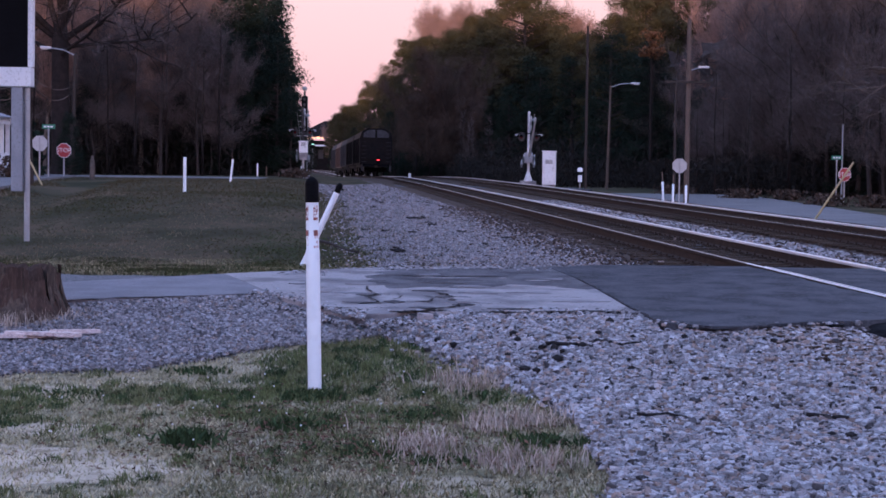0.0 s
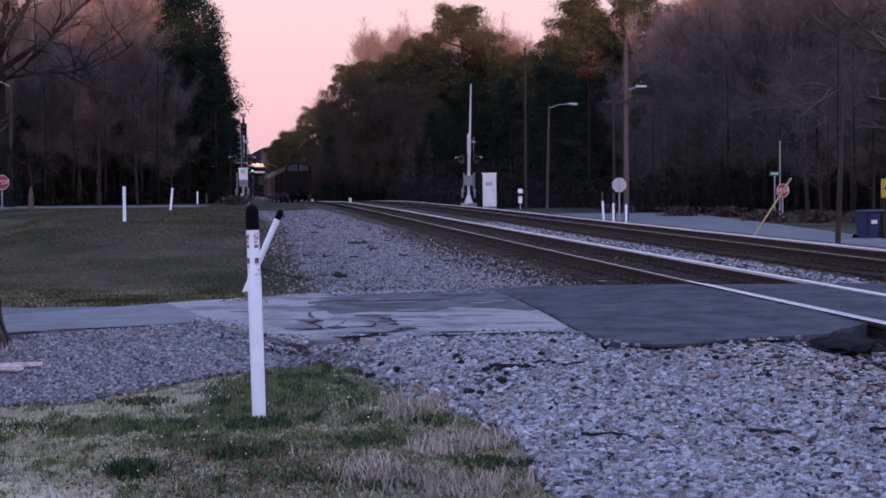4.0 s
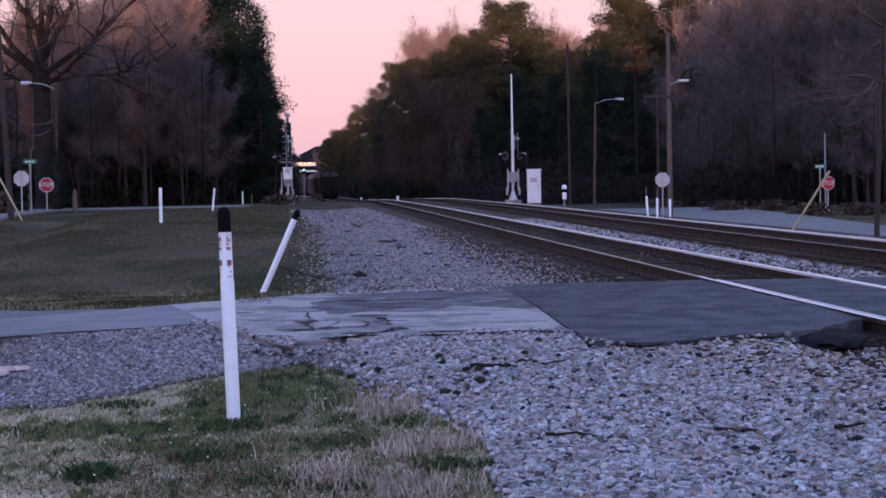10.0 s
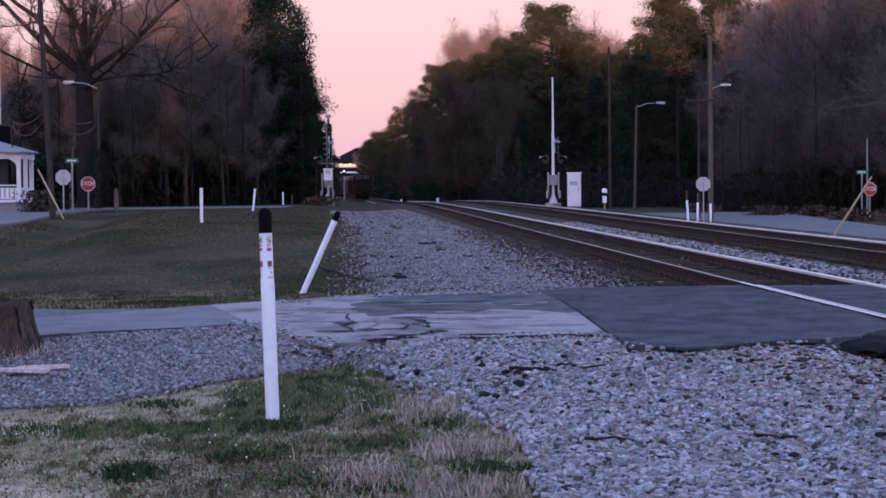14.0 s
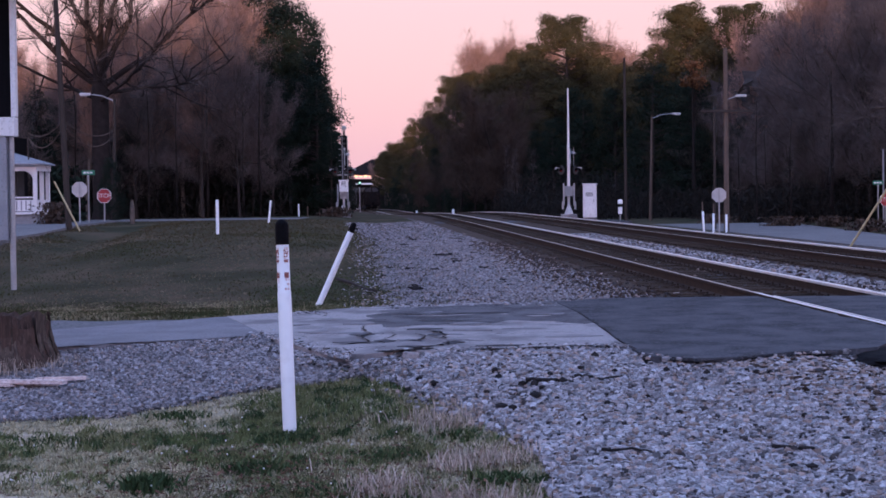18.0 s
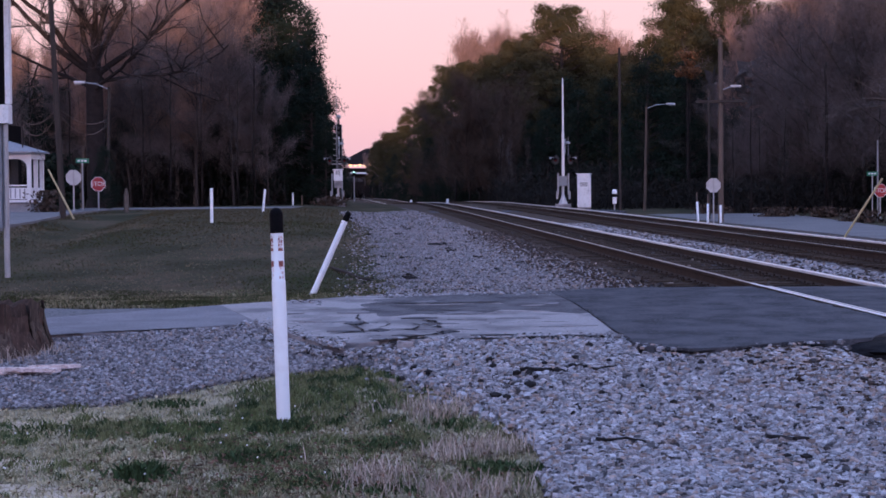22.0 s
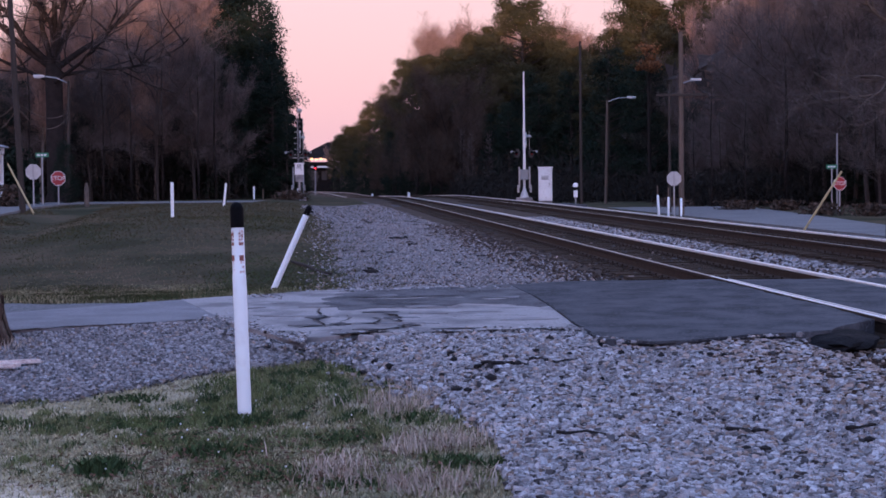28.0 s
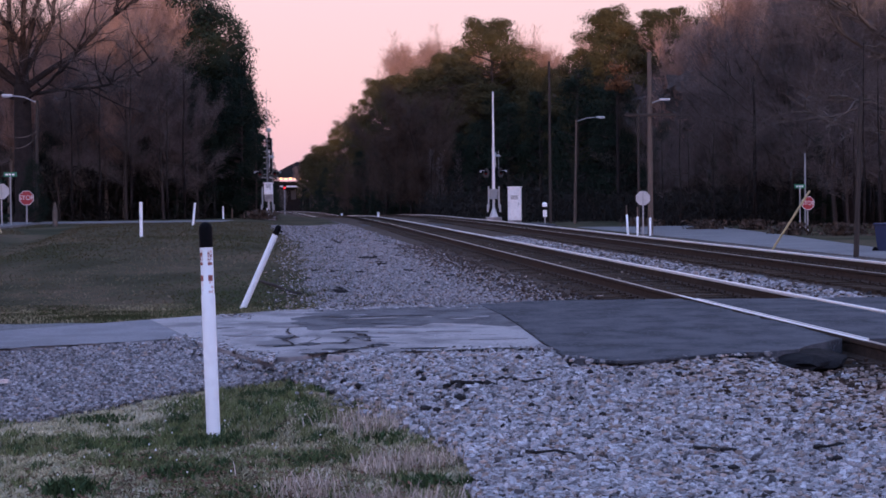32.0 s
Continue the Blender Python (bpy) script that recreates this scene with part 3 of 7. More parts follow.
def rail(off, parent, side, far_up=0.0):
    worn = (13, 0, 1) if side > 0 else (1, 2, 3)      # the head and its inner flank
    stops = lines([(2, 26, 1), (26, 60, 2), (60, 170, 6), (170, 640, 8)])
    v, f, mi = [], [], []
    n = len(HEAD)
    for y in stops:
        cx = track_x(y) + off
        v += [(cx + hx, y, RAIL + hz + drop(y) + rise(y) + far_up) for hx, hz in HEAD]
    for j in range(len(stops) - 1):
        for i in range(n):
            a, b = j * n + i, j * n + (i + 1) % n
            f.append((a, b, b + n, a + n))
            # left heads outside the crossing: their weaker reflection is put into the colour
            dull = side < 0 and not 16.5 < stops[j] < 25
            mi.append((2 if dull else 1) if i in worn else 0)
    ob = pydata("rail", v, f, [M["rail_side"], M["rail_top"], M["rail_dull"]])
    ob.data.polygons.foreach_set("material_index", mi)
    ob.parent = parent
    ob["label"] = "rusty rail with a polished head"
    return ob


rnd = random.Random(5)
tie_bm = bmesh.new()
box(tie_bm, -1.3, 1.3, -0.115, 0.115, -0.17, 0.0, bevel=0.012)
tie_me = mesh_of("tie", tie_bm, M["tie"])
spike_bm = bmesh.new()
for s in (-1, 1):
    box(spike_bm, s * GAUGE / 2 - 0.16, s * GAUGE / 2 + 0.16, -0.09, 0.09, 0.0, 0.014)
    for dx in (-0.1, 0.1):
        box(spike_bm, s * GAUGE / 2 + dx - 0.014, s * GAUGE / 2 + dx + 0.014, 0.03, 0.06, 0.0, 0.045)
spike_me = mesh_of("tie_plate", spike_bm, M["rail_side"])
for k in range(2):
    tr = thing("railway_track", ("near" if k == 0 else "far") + " railway track with rusty rails on dark wooden ties", "railway track", kind="structure")
    for s in (-1, 1):
        rail(k * APART + s * GAUGE / 2, tr, s, 0.03 * k)
    y = 6.0
    while y < 118:
        a = math.atan(0.0512)
        tie = new("tie", tie_me)
        tie.parent = tr
        tie.matrix_basis = pose(track_x(y) + k * APART + rnd.uniform(-0.04, 0.04), y, RAIL - 0.178 + rise(y) + 0.03 * k - rnd.uniform(0, 0.012), 0, 0, math.degrees(a) + rnd.uniform(-1, 1))
        if y < 50 and not 17.0 < y < 24.4:
            pl = new("tie_plate", spike_me)
            pl.parent = tr
            pl.matrix_basis = pose(track_x(y) + k * APART, y, RAIL - 0.178 + rise(y) + 0.03 * k, 0, 0, math.degrees(a))
        y += 0.51

# ---- marker posts ----


def marker_post(x, y, h, r, lean_x=0.0, lean_y=0.0, lit=True, label="", cap=0.18, decals=True):
    t_ = thing("marker_post", label, "marker post", Matrix.Translation((x, y, ground_z(x, y) - 0.02)) @ Euler((radians(lean_y), radians(lean_x), 0)).to_matrix().to_4x4(), "white marker posts")
    if decals:
        part("tube", lathe([(r * 1.05, -0.3), (r * 1.05, h - 0.52), (r * 1.03, h - 0.515), (r * 0.97, h - 0.51), (r * 0.97, h - cap)], 24), M["post_white"], t_)
    else:
        part("tube", lathe([(r, -0.3), (r, h - cap)], 16), M["post_white"], t_)
    prof = [(r * 1.03, h - cap), (r * 1.03, h - r * 1.1)] + [(r * 1.03 * math.cos(a), h - r * 1.1 + r * 1.1 * math.sin(a)) for a in (0.35, 0.7, 1.05, 1.35)]
    part("cap", lathe(prof, 24), M["black"], t_, "black domed plastic cap")
    if decals:
        rr = r * 0.985
        rg = random.Random(7)
        for z0, z1, gap, m_ in ((h - 0.285, h - 0.20, 0.45, M["decal_pale"]), (h - 0.270, h - 0.215, 0.35, M["decal_red"]), (h - 0.305, h - 0.285, 0.1, M["decal_red"]), (h - 0.415, h - 0.375, 0.0, M["decal_red"]), (h - 0.50, h - 0.417, 0.6, M["decal_pale"])):
            for a0, a1 in ((-2.95, -2.15), (-1.35, -0.55), (0.6, 1.9)):
                bm = bmesh.new()
                rows_ = 5
                for q in range(rows_):
                    za, zb = z0 + (z1 - z0) * q / rows_, z0 + (z1 - z0) * (q + 1) / rows_
                    for k in range(6):
                        if rg.random() < gap:
                            continue
                        b0, b1 = a0 + (a1 - a0) * k / 6, a0 + (a1 - a0) * (k + 1) / 6
                        bm.faces.new([bm.verts.new(((rr + 0.0006 * (m_ is M["decal_red"])) * math.cos(b), (rr + 0.0006 * (m_ is M["decal_red"])) * math.sin(b), z)) for b, z in ((b0, za), (b1, za), (b1, zb), (b0, zb))])
                part("decal", bm, m_, t_, "worn red and pink warning decal")
    return t_


marker_post(-1.206, 13.78, 1.515, 0.0465, lean_x=-1.45, label="upright white plastic marker post with black cap and worn red decals")
lean = marker_post(-2.15, 29.8, 1.40, 0.047, lean_x=24.3, lean_y=0, label="white plastic marker post leaning over, with black cap", decals=False, cap=0.16)
part("bracket", B(-0.02, 0.09, -0.012, 0.012, 1.31, 1.335, bevel=0.004), M["black"], lean, "small black bracket on the cap")
for x_, y_, h_, lx in ((-7.31, 58.9, 1.14, 0), (-8.38, 85.9, 1.08, 6), (-9.42, 115, 0.84, 0)):
    marker_post(x_, y_, h_, 0.05, lx, label="distant white marker post standing in the field", cap=0.02, decals=False)
stub = thing("wooden_stub", "short brown wooden stub post beside a white marker", "post", pose(-8.88, 115, ground_z(-8.88, 115)))
part("shaft", T((0, 0, -0.2), (0, 0, 0.6), 0.045, 0.04, 8), M["wood_pole"], stub)

# ---- poles and street lamps ----


def pole(x, y, z, h, r, material, label, lean_x=0, arms=()):
    t_ = thing("utility_pole", label, "utility pole", pose(x, y, z, 0, lean_x, 0))
    part("shaft", T((0, 0, -0.4), (0, 0, h), r, r * 0.72, 12), material, t_)
    for zz, half in arms:
        part("crossarm", B(-half, half, -0.06 - r, 0.06 - r, zz - 0.06, zz + 0.06, bevel=0.01), M["dark_pole"], t_)
        for s in (-0.9, -0.5, 0.5, 0.9):
            part("insulator", lathe([(0.02, zz + 0.06), (0.05, zz + 0.1), (0.05, zz + 0.16), (0.02, zz + 0.2)], 8), M["dark_gap"], t_).location = (half * s, -r, 0)
    return t_


pole(9.33, 106, -0.25, 9.2, 0.085, M["dark_pole"], "tall dark wooden utility pole by the far street")
pole(14.1, 105, -0.55, 7.0, 0.08, M["dark_pole"], "slim dark wooden pole beside a taller one")
pole(13.75, 98, -0.6, 9.4, 0.145, M["wood_pole"], "weathered grey utility pole with a crossarm and lamp", arms=((6.2, 1.3),))
pole(14.62, 59, -0.55, 5.0, 0.092, M["dark_pole"], "short weathered brown pole beside the street", lean_x=2)
pole(-15.1, 75, 0.1, 11, 0.13, M["dark_pole"], "dark wooden utility pole at the edge of the field", lean_x=-2.4)


def street_lamp(x, y, z, h, reach, label, material):
    t_ = thing("street_lamp", label, "street lamp", pose(x, y, z, 0, 1.2, 0))
    part("pole", T((0, 0, -0.3), (0, 0, h), 0.125, 0.075, 12), material, t_)
    bm = bmesh.new()
    pts = [(0, 0, h - 0.15), (reach * 0.4, 0, h + 0.15), (reach * 0.8, 0, h + 0.22)]
    for a, b in zip(pts, pts[1:]):
        tube(bm, a, b, 0.035, 0.03, 8)
    part("arm", bm, M["metal"], t_)
    s = 1 if reach > 0 else -1
    head = part("lamp_head", B(min(reach * 0.78, reach * 1.12), max(reach * 0.78, reach * 1.12), -0.13, 0.13, h + 0.16, h + 0.3, bevel=0.05), M["silver"], t_)
    part("lens", B(min(reach * 0.88, reach * 1.1), max(reach * 0.88, reach * 1.1), -0.1, 0.1, h + 0.11, h + 0.17, bevel=0.02), M["lamp_glass"], head)
    return t_


street_lamp(15.14, 150, -0.7, 8.2, 2.0, "brown wooden street lamp pole with a cobra-head lamp, unlit", M["wood_pole"])
street_lamp(-18.7, 105, 0.15, 6.85, -1.7, "dark street lamp pole with a cobra-head lamp, unlit", M["dark_pole"])

# ---- trees ----


def ribbon(v, f, p, d, w, rg):
    """One thin tapering twig as a flat sliver."""
    s_ = d.cross(Vector((rg.gauss(0, 1), rg.gauss(0, 1), rg.gauss(0, 1)))).normalized() * w
    k = len(v)
    e = p + d
    v += [tuple(p - s_), tuple(p + s_), tuple(e + s_ * 0.35), tuple(e - s_ * 0.35)]
    f.append((k, k + 1, k + 2, k + 3))


def limb_run(rg, p, d, length, r0, r1, bm, steps=5, lift=0.1, wild=0.13, n=5):
    """A bending limb; gives its points with directions."""
    out = [(p, d)]
    for i in range(steps):
        d = (d + Vector((rg.gauss(0, wild), rg.gauss(0, wild), rg.gauss(0, wild * 0.6) + lift))).normalized()
        q = p + d * (length / steps)
        a, b = r0 + (r1 - r0) * i / steps, r0 + (r1 - r0) * (i + 1) / steps
        tube(bm, p, q, a, b, n, caps=False)
        p = q
        out.append((p, d))
    return out


def haze_mesh(seed, h, width, twigs, mats, base=0.3, limbs=16, lift=0.12, thin=0.008, long=1.0, rise=0.35):
    """A bare tree: trunk and bending limbs, and a crown of very many hair-thin twigs."""
    rg = random.Random(seed)
    bm = bmesh.new()
    axis = limb_run(rg, Vector((0, 0, -0.3)), Vector((rg.gauss(0, 0.03), rg.gauss(0, 0.03), 1)).normalized(), h * 0.86, h * 0.012, h * 0.003, bm, 9, 0.12, 0.06, 7)
    spots = []
    for i in range(limbs):
        q = base + (0.97 - base) * (i + rg.random()) / limbs
        k = min(int(q * 9), 8)
        p = axis[k][0].lerp(axis[k + 1][0], q * 9 - k)
        a = rg.uniform(0, 6.28)
        tilt = rg.uniform(0.7, 1.15) * (1.3 - 0.7 * q)
        size = width * (0.55 + 0.6 * math.sin(math.pi * min(1.0, 0.18 + 0.85 * (1 - q)))) * rg.uniform(0.6, 1.1)
        run = limb_run(rg, p, Vector((math.sin(tilt) * math.cos(a), math.sin(tilt) * math.sin(a), math.cos(tilt))), size, h * 0.0055 * (1.2 - q), h * 0.0016, bm, 5, lift)
        for j in range(6):
            m = rg.uniform(0.15, 1.0) * 5
            jj = min(int(m), 4)
            p2 = run[jj][0].lerp(run[jj + 1][0], m - jj)
            d2 = (run[jj][1] + Vector((rg.gauss(0, 0.55), rg.gauss(0, 0.55), rg.gauss(0.15, 0.35)))).normalized()
            spots += limb_run(rg, p2, d2, size * rg.uniform(0.25, 0.5), h * 0.0018, h * 0.0007, bm, 3, lift, 0.2, 3)
        spots += run[2:]
    spots += axis[-3:]
    v, f = [], []
    for _ in range(twigs):
        p, d = rg.choice(spots)
        p = p + Vector((rg.gauss(0, 0.25), rg.gauss(0, 0.25), rg.gauss(0, 0.25)))
        e = (d * 0.6 + Vector((rg.gauss(0, 0.55), rg.gauss(0, 0.55), rg.gauss(rise, 0.45)))).normalized() * rg.uniform(0.35, 1.0) * long * h / 15
        ribbon(v, f, p, e, thin, rg)
        for _k in range(2):
            g = (e.normalized() + Vector((rg.gauss(0, 0.5), rg.gauss(0, 0.5), rg.gauss(0.1, 0.4)))).normalized() * e.length * rg.uniform(0.4, 0.8)
            ribbon(v, f, p + e * rg.uniform(0.3, 0.9), g, thin * 0.75, rg)
    me = bpy.data.meshes.new("crown")
    me.from_pydata(v, [], f)
    me.materials.append(mats[1])
    return [mesh_of("trunk", bm, mats[0]), me]


def vase_mesh(seed, bark, twig, leans, lows, reach=11.0, thick=0.19, trunk=0.50, fork=7.6):
    """A large old tree: a short trunk, heavy rising limbs and a few low spreading ones."""
    rg = random.Random(seed)
    bm = bmesh.new()
    tube(bm, (0, 0, -0.4), (0.05, 0, 0.6), trunk * 1.5, trunk * 1.08, 12)
    tube(bm, (0.05, 0, 0.6), (0, 0, fork - 0.2), trunk * 1.06, trunk * 0.95, 12)
    tube(bm, (0, 0, fork - 0.2), (0, 0, fork + 1.0), trunk * 0.95, trunk * 0.75, 12)
    spots = []
    for i in range(len(leans) + len(lows)):
        low = i >= len(leans)
        if low:
            x_, y_, z_ = lows[i - len(leans)]
            d, size = Vector((x_, y_, 0.22)).normalized(), reach * rg.uniform(0.7, 0.85)
        else:
            d = Vector((math.sin(leans[i]), rg.gauss(0, 0.28), math.cos(leans[i]))).normalized()
            size, z_ = reach * rg.uniform(0.88, 1.12), fork + rg.uniform(0, 0.9)
        run = limb_run(rg, Vector((0.25 * d.x, 0.25 * d.y, z_)), d, size, thick * (0.62 if low else 1.0), 0.035, bm, 11, 0.03 if low else 0.02, 0.17, 7)
        for j in range(12):
            m = rg.uniform(0.15, 1.0) * 11
            jj = min(int(m), 10)
            p2 = run[jj][0].lerp(run[jj + 1][0], m - jj)
            d2 = (run[jj][1] + Vector((rg.gauss(0, 0.7), rg.gauss(0, 0.7), rg.gauss(0.05, 0.5)))).normalized()
            sub = limb_run(rg, p2, d2, rg.uniform(1.8, 4.2), 0.062, 0.018, bm, 5, 0.03, 0.28, 5)
            spots += sub[2:]
            for _k in range(5):
                q, e = rg.choice(sub[1:])
                spots += limb_run(rg, q, (e + Vector((rg.gauss(0, 0.7), rg.gauss(0, 0.7), rg.gauss(0.1, 0.5)))).normalized(), rg.uniform(0.8, 2.0), 0.024, 0.010, bm, 3, 0.05, 0.28, 3)[1:]
    v, f = [], []
    for _ in range(14000):
        p, d = rg.choice(spots)
        ribbon(v, f, p, (d * 0.6 + Vector((rg.gauss(0, 0.6), rg.gauss(0, 0.6), rg.gauss(0.2, 0.5)))).normalized() * rg.uniform(0.4, 1.2), 0.008, rg)
    me = bpy.data.meshes.new("crown")
    me.from_pydata(v, [], f)
    me.materials.append(M[twig])
    return [mesh_of("trunk", bm, M[bark]), me]


def shards(rg, n, place, size, v, f, flat=0.6, slim=0.45):
    """n small leaf-like triangles and kites at places that place() gives."""
    for _ in range(n):
        p = place()
        a = Vector((rg.gauss(0, 1), rg.gauss(0, 1), rg.gauss(0, flat))).normalized()
        b = a.cross(Vector((rg.gauss(0, 1), rg.gauss(0, 1), rg.gauss(0, 1)))).normalized()
        s = size * rg.uniform(0.5, 1.4)
        k = len(v)
        v += [tuple(p - a * s), tuple(p + b * s * slim), tuple(p + a * s), tuple(p - b * s * slim)]
        f.append((k, k + 1, k + 2, k + 3))


def shell(rg, n, place, size, v, f):
    """n small needles-and-leaf sprays lying roughly along the surface of a lobe."""
    for _ in range(n):
        p, d = place()
        nrm = (d + Vector((rg.gauss(0, 0.45), rg.gauss(0, 0.45), rg.gauss(0.15, 0.4)))).normalized()
        a = nrm.cross(Vector((rg.gauss(0, 1), rg.gauss(0, 1), rg.gauss(0, 1)))).normalized()
        b = nrm.cross(a)
        s = size * rg.uniform(0.5, 1.4)
        k = len(v)
        v += [tuple(p - a * s), tuple(p + b * s * 0.5), tuple(p + a * s), tuple(p - b * s * 0.5)]
        f.append((k, k + 3, k + 2, k + 1))


def evergreen_mesh(seed, h, r, mats, clumps=46, per=900, size=0.10, shape="pine"):
    """Trunk, boughs and a crown of rounded leafy lobes, each a shell of small leaves."""
    rg = random.Random(seed)
    bm = bmesh.new()
    tube(bm, (0, 0, -0.3), (0.2, 0, h * 0.93), h * 0.014, h * 0.004, 7)
    v, f = [], []
    for i in range(clumps):
        if shape == "pine":
            t_ = ((i + rg.random()) / clumps) ** 0.8
            z = h * (0.24 + 0.70 * t_)
            rr = r * (0.35 + 0.65 * math.sin(math.pi * min(1, 0.30 + 0.62 * t_))) * (1.0 if t_ < 0.85 else 0.7) * math.sqrt(rg.uniform(0.15, 1.15))
            cr = rg.uniform(0.65, 1.6) * h / 20
            squash = 0.62
        elif shape == "crest":
            t_ = rg.random()
            z = h * (0.80 + 0.18 * t_)
            rr, cr, squash = r * rg.random(), rg.uniform(0.3, 0.6), 0.7
        else:
            t_ = rg.random() ** 1.1
            z = h * t_ * 0.97
            rr = r * (1.0 - 0.72 * t_ ** 1.6) * math.sqrt(rg.uniform(0.25, 1)) * rg.uniform(0.8, 1.2)
            cr, squash = rg.uniform(0.5, 0.95), 0.8
        a = rg.uniform(0, 2 * math.pi)
        c = Vector((rr * math.cos(a), rr * math.sin(a), z))
        if rr > 0.5:
            tube(bm, (0.1, 0, max(z - 0.35 * rr, 0.2)), tuple(c), 0.05, 0.02, 4, caps=False)

        def spot():
            d = Vector((rg.gauss(0, 1), rg.gauss(0, 1), rg.gauss(0.25, 1))).normalized() * cr * rg.uniform(0.2, 1.0) ** 0.45
            n_ = 1 + 0.5 * noise.noise(Vector((d.x * 2.2 + i, d.y * 2.2, d.z * 2.2)))
            return c + Vector((d.x, d.y, d.z * squash)) * n_, d.normalized()
        shell(rg, per, spot, size * (h / 20) ** 0.5, v, f)
    tr_ = mesh_of("trunk", bm, mats[0])
    me = bpy.data.meshes.new("crown")
    me.from_pydata(v, [], f)
    me.materials.append(mats[1])
    return [tr_, me]


def plant(kind, meshes, label, x, y, s, rz, group):
    t_ = thing(kind, label, "tree", Matrix.Translation((x, y, ground_z(x, y) - 0.1)) @ Euler((0, 0, rz)).to_matrix().to_4x4() @ Matrix.Scale(s, 4), group)
    for nm, me in zip(("trunk", "crown"), meshes):
        ob = new(nm, me)
        ob.parent = t_
    return t_


BARE = [haze_mesh(11 + i, 16, (6.6, 5.6, 7.2, 6.0)[i], 9000, (M["bark"], M["twig"]), base=0.2, rise=0.05, lift=0.06) for i in range(4)]
BIG = vase_mesh(42, "bark_dark", "twig", (-0.82, -0.50, -0.30, -0.10, 0.10, 0.27, 0.48, 0.70), ((1, 0.2, 7.3), (-1, 0.3, 7.0), (0.3, -1, 6.8)))
# the light on WIDE's limbs is put into its pale bark colour
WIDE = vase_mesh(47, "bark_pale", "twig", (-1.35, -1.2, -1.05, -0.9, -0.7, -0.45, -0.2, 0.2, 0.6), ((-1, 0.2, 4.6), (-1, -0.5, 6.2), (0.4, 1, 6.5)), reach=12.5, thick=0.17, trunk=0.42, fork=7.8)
OAK = evergreen_mesh(95, 12, 1.1, (M["bark_dark"], M["oak_leaf"]), clumps=12, per=80, size=0.14, shape="crest")
PINE = [evergreen_mesh(70 + i, 20, 4.3, (M["bark"], M["pine"]), clumps=(140, 152, 128)[i], per=640, size=0.075) for i in range(3)]
CEDAR = [evergreen_mesh(80 + i, 12, 2.6, (M["bark"], M["cedar"]), clumps=120, per=230, size=0.085, shape="cedar") for i in range(2)]
rt = random.Random(21)


def sow(n, region, kinds, group):
    """n trees in a region, at least a step apart."""
    done = []
    tries = 0
    while len(done) < n and tries < n * 60:
        tries += 1
        x, y = region()
        if any((x - a) ** 2 + (y - b) ** 2 < 9 for a, b in done):
            continue
        done.append((x, y))
        nm, meshes, label, s0, s1 = kinds(x, y)
        plant(nm, meshes, label, x, y, rt.uniform(s0, s1), rt.uniform(0, 6.28), group)


def mixed(p_pine, p_cedar, lo=0.85, hi=1.15):
    def kinds(x, y):
        r = rt.random()
        if r < p_pine:
            return "pine_tree", rt.choice(PINE), "tall dark green pine with a rounded crown", lo * 0.95, hi * 0.95
        if r < p_pine + p_cedar:
            return "evergreen_tree", rt.choice(CEDAR), "dense dark evergreen tree at the wood's edge", lo, hi
        return "bare_tree", rt.choice(BARE), "leafless brown winter tree in the wood", lo, hi
    return kinds


def right_edge(y):
    return track_x(y) + APART + 6.5


# DIM twigs are darker than BARE: the hump's shade is put into the colour
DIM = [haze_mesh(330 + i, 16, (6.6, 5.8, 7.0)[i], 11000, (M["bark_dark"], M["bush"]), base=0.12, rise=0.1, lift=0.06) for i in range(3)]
TOPS = {}


# BROOM crowns take the sun tint and pale bark to imitate lit tops
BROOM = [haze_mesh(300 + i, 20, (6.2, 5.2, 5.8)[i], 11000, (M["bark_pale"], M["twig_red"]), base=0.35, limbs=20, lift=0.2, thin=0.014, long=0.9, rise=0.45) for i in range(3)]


def top_of(meshes):
    k = meshes[0].name + meshes[1].name
    if k not in TOPS:
        TOPS[k] = max(max(v.co.z for v in me.vertices) for me in meshes)
    return TOPS[k]


def stand(kind, x, y, top, group):
    """One tree at (x, y) whose crown reaches the height top."""
    if kind == "pine":
        nm, meshes, label = "pine_tree", rt.choice(PINE), "tall dark green pine with a rounded crown"
    elif kind == "cedar":
        nm, meshes, label = "evergreen_tree", rt.choice(CEDAR), "dense dark evergreen tree at the wood's edge"
    elif kind == "oak":
        nm, meshes, label = "oak_tree", OAK, "oak still holding withered orange leaves"
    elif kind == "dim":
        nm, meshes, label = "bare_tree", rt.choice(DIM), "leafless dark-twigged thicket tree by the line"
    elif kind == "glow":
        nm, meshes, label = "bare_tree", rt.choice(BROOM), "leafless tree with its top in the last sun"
    else:
        nm, meshes, label = "bare_tree", rt.choice(BARE), "leafless grey-brown winter tree in the wood"
    if y < 262:
        top -= drop(y)
    plant(nm, meshes, label, x, y, 1.07 * top / top_of(meshes), rt.uniform(0, 6.28), group)


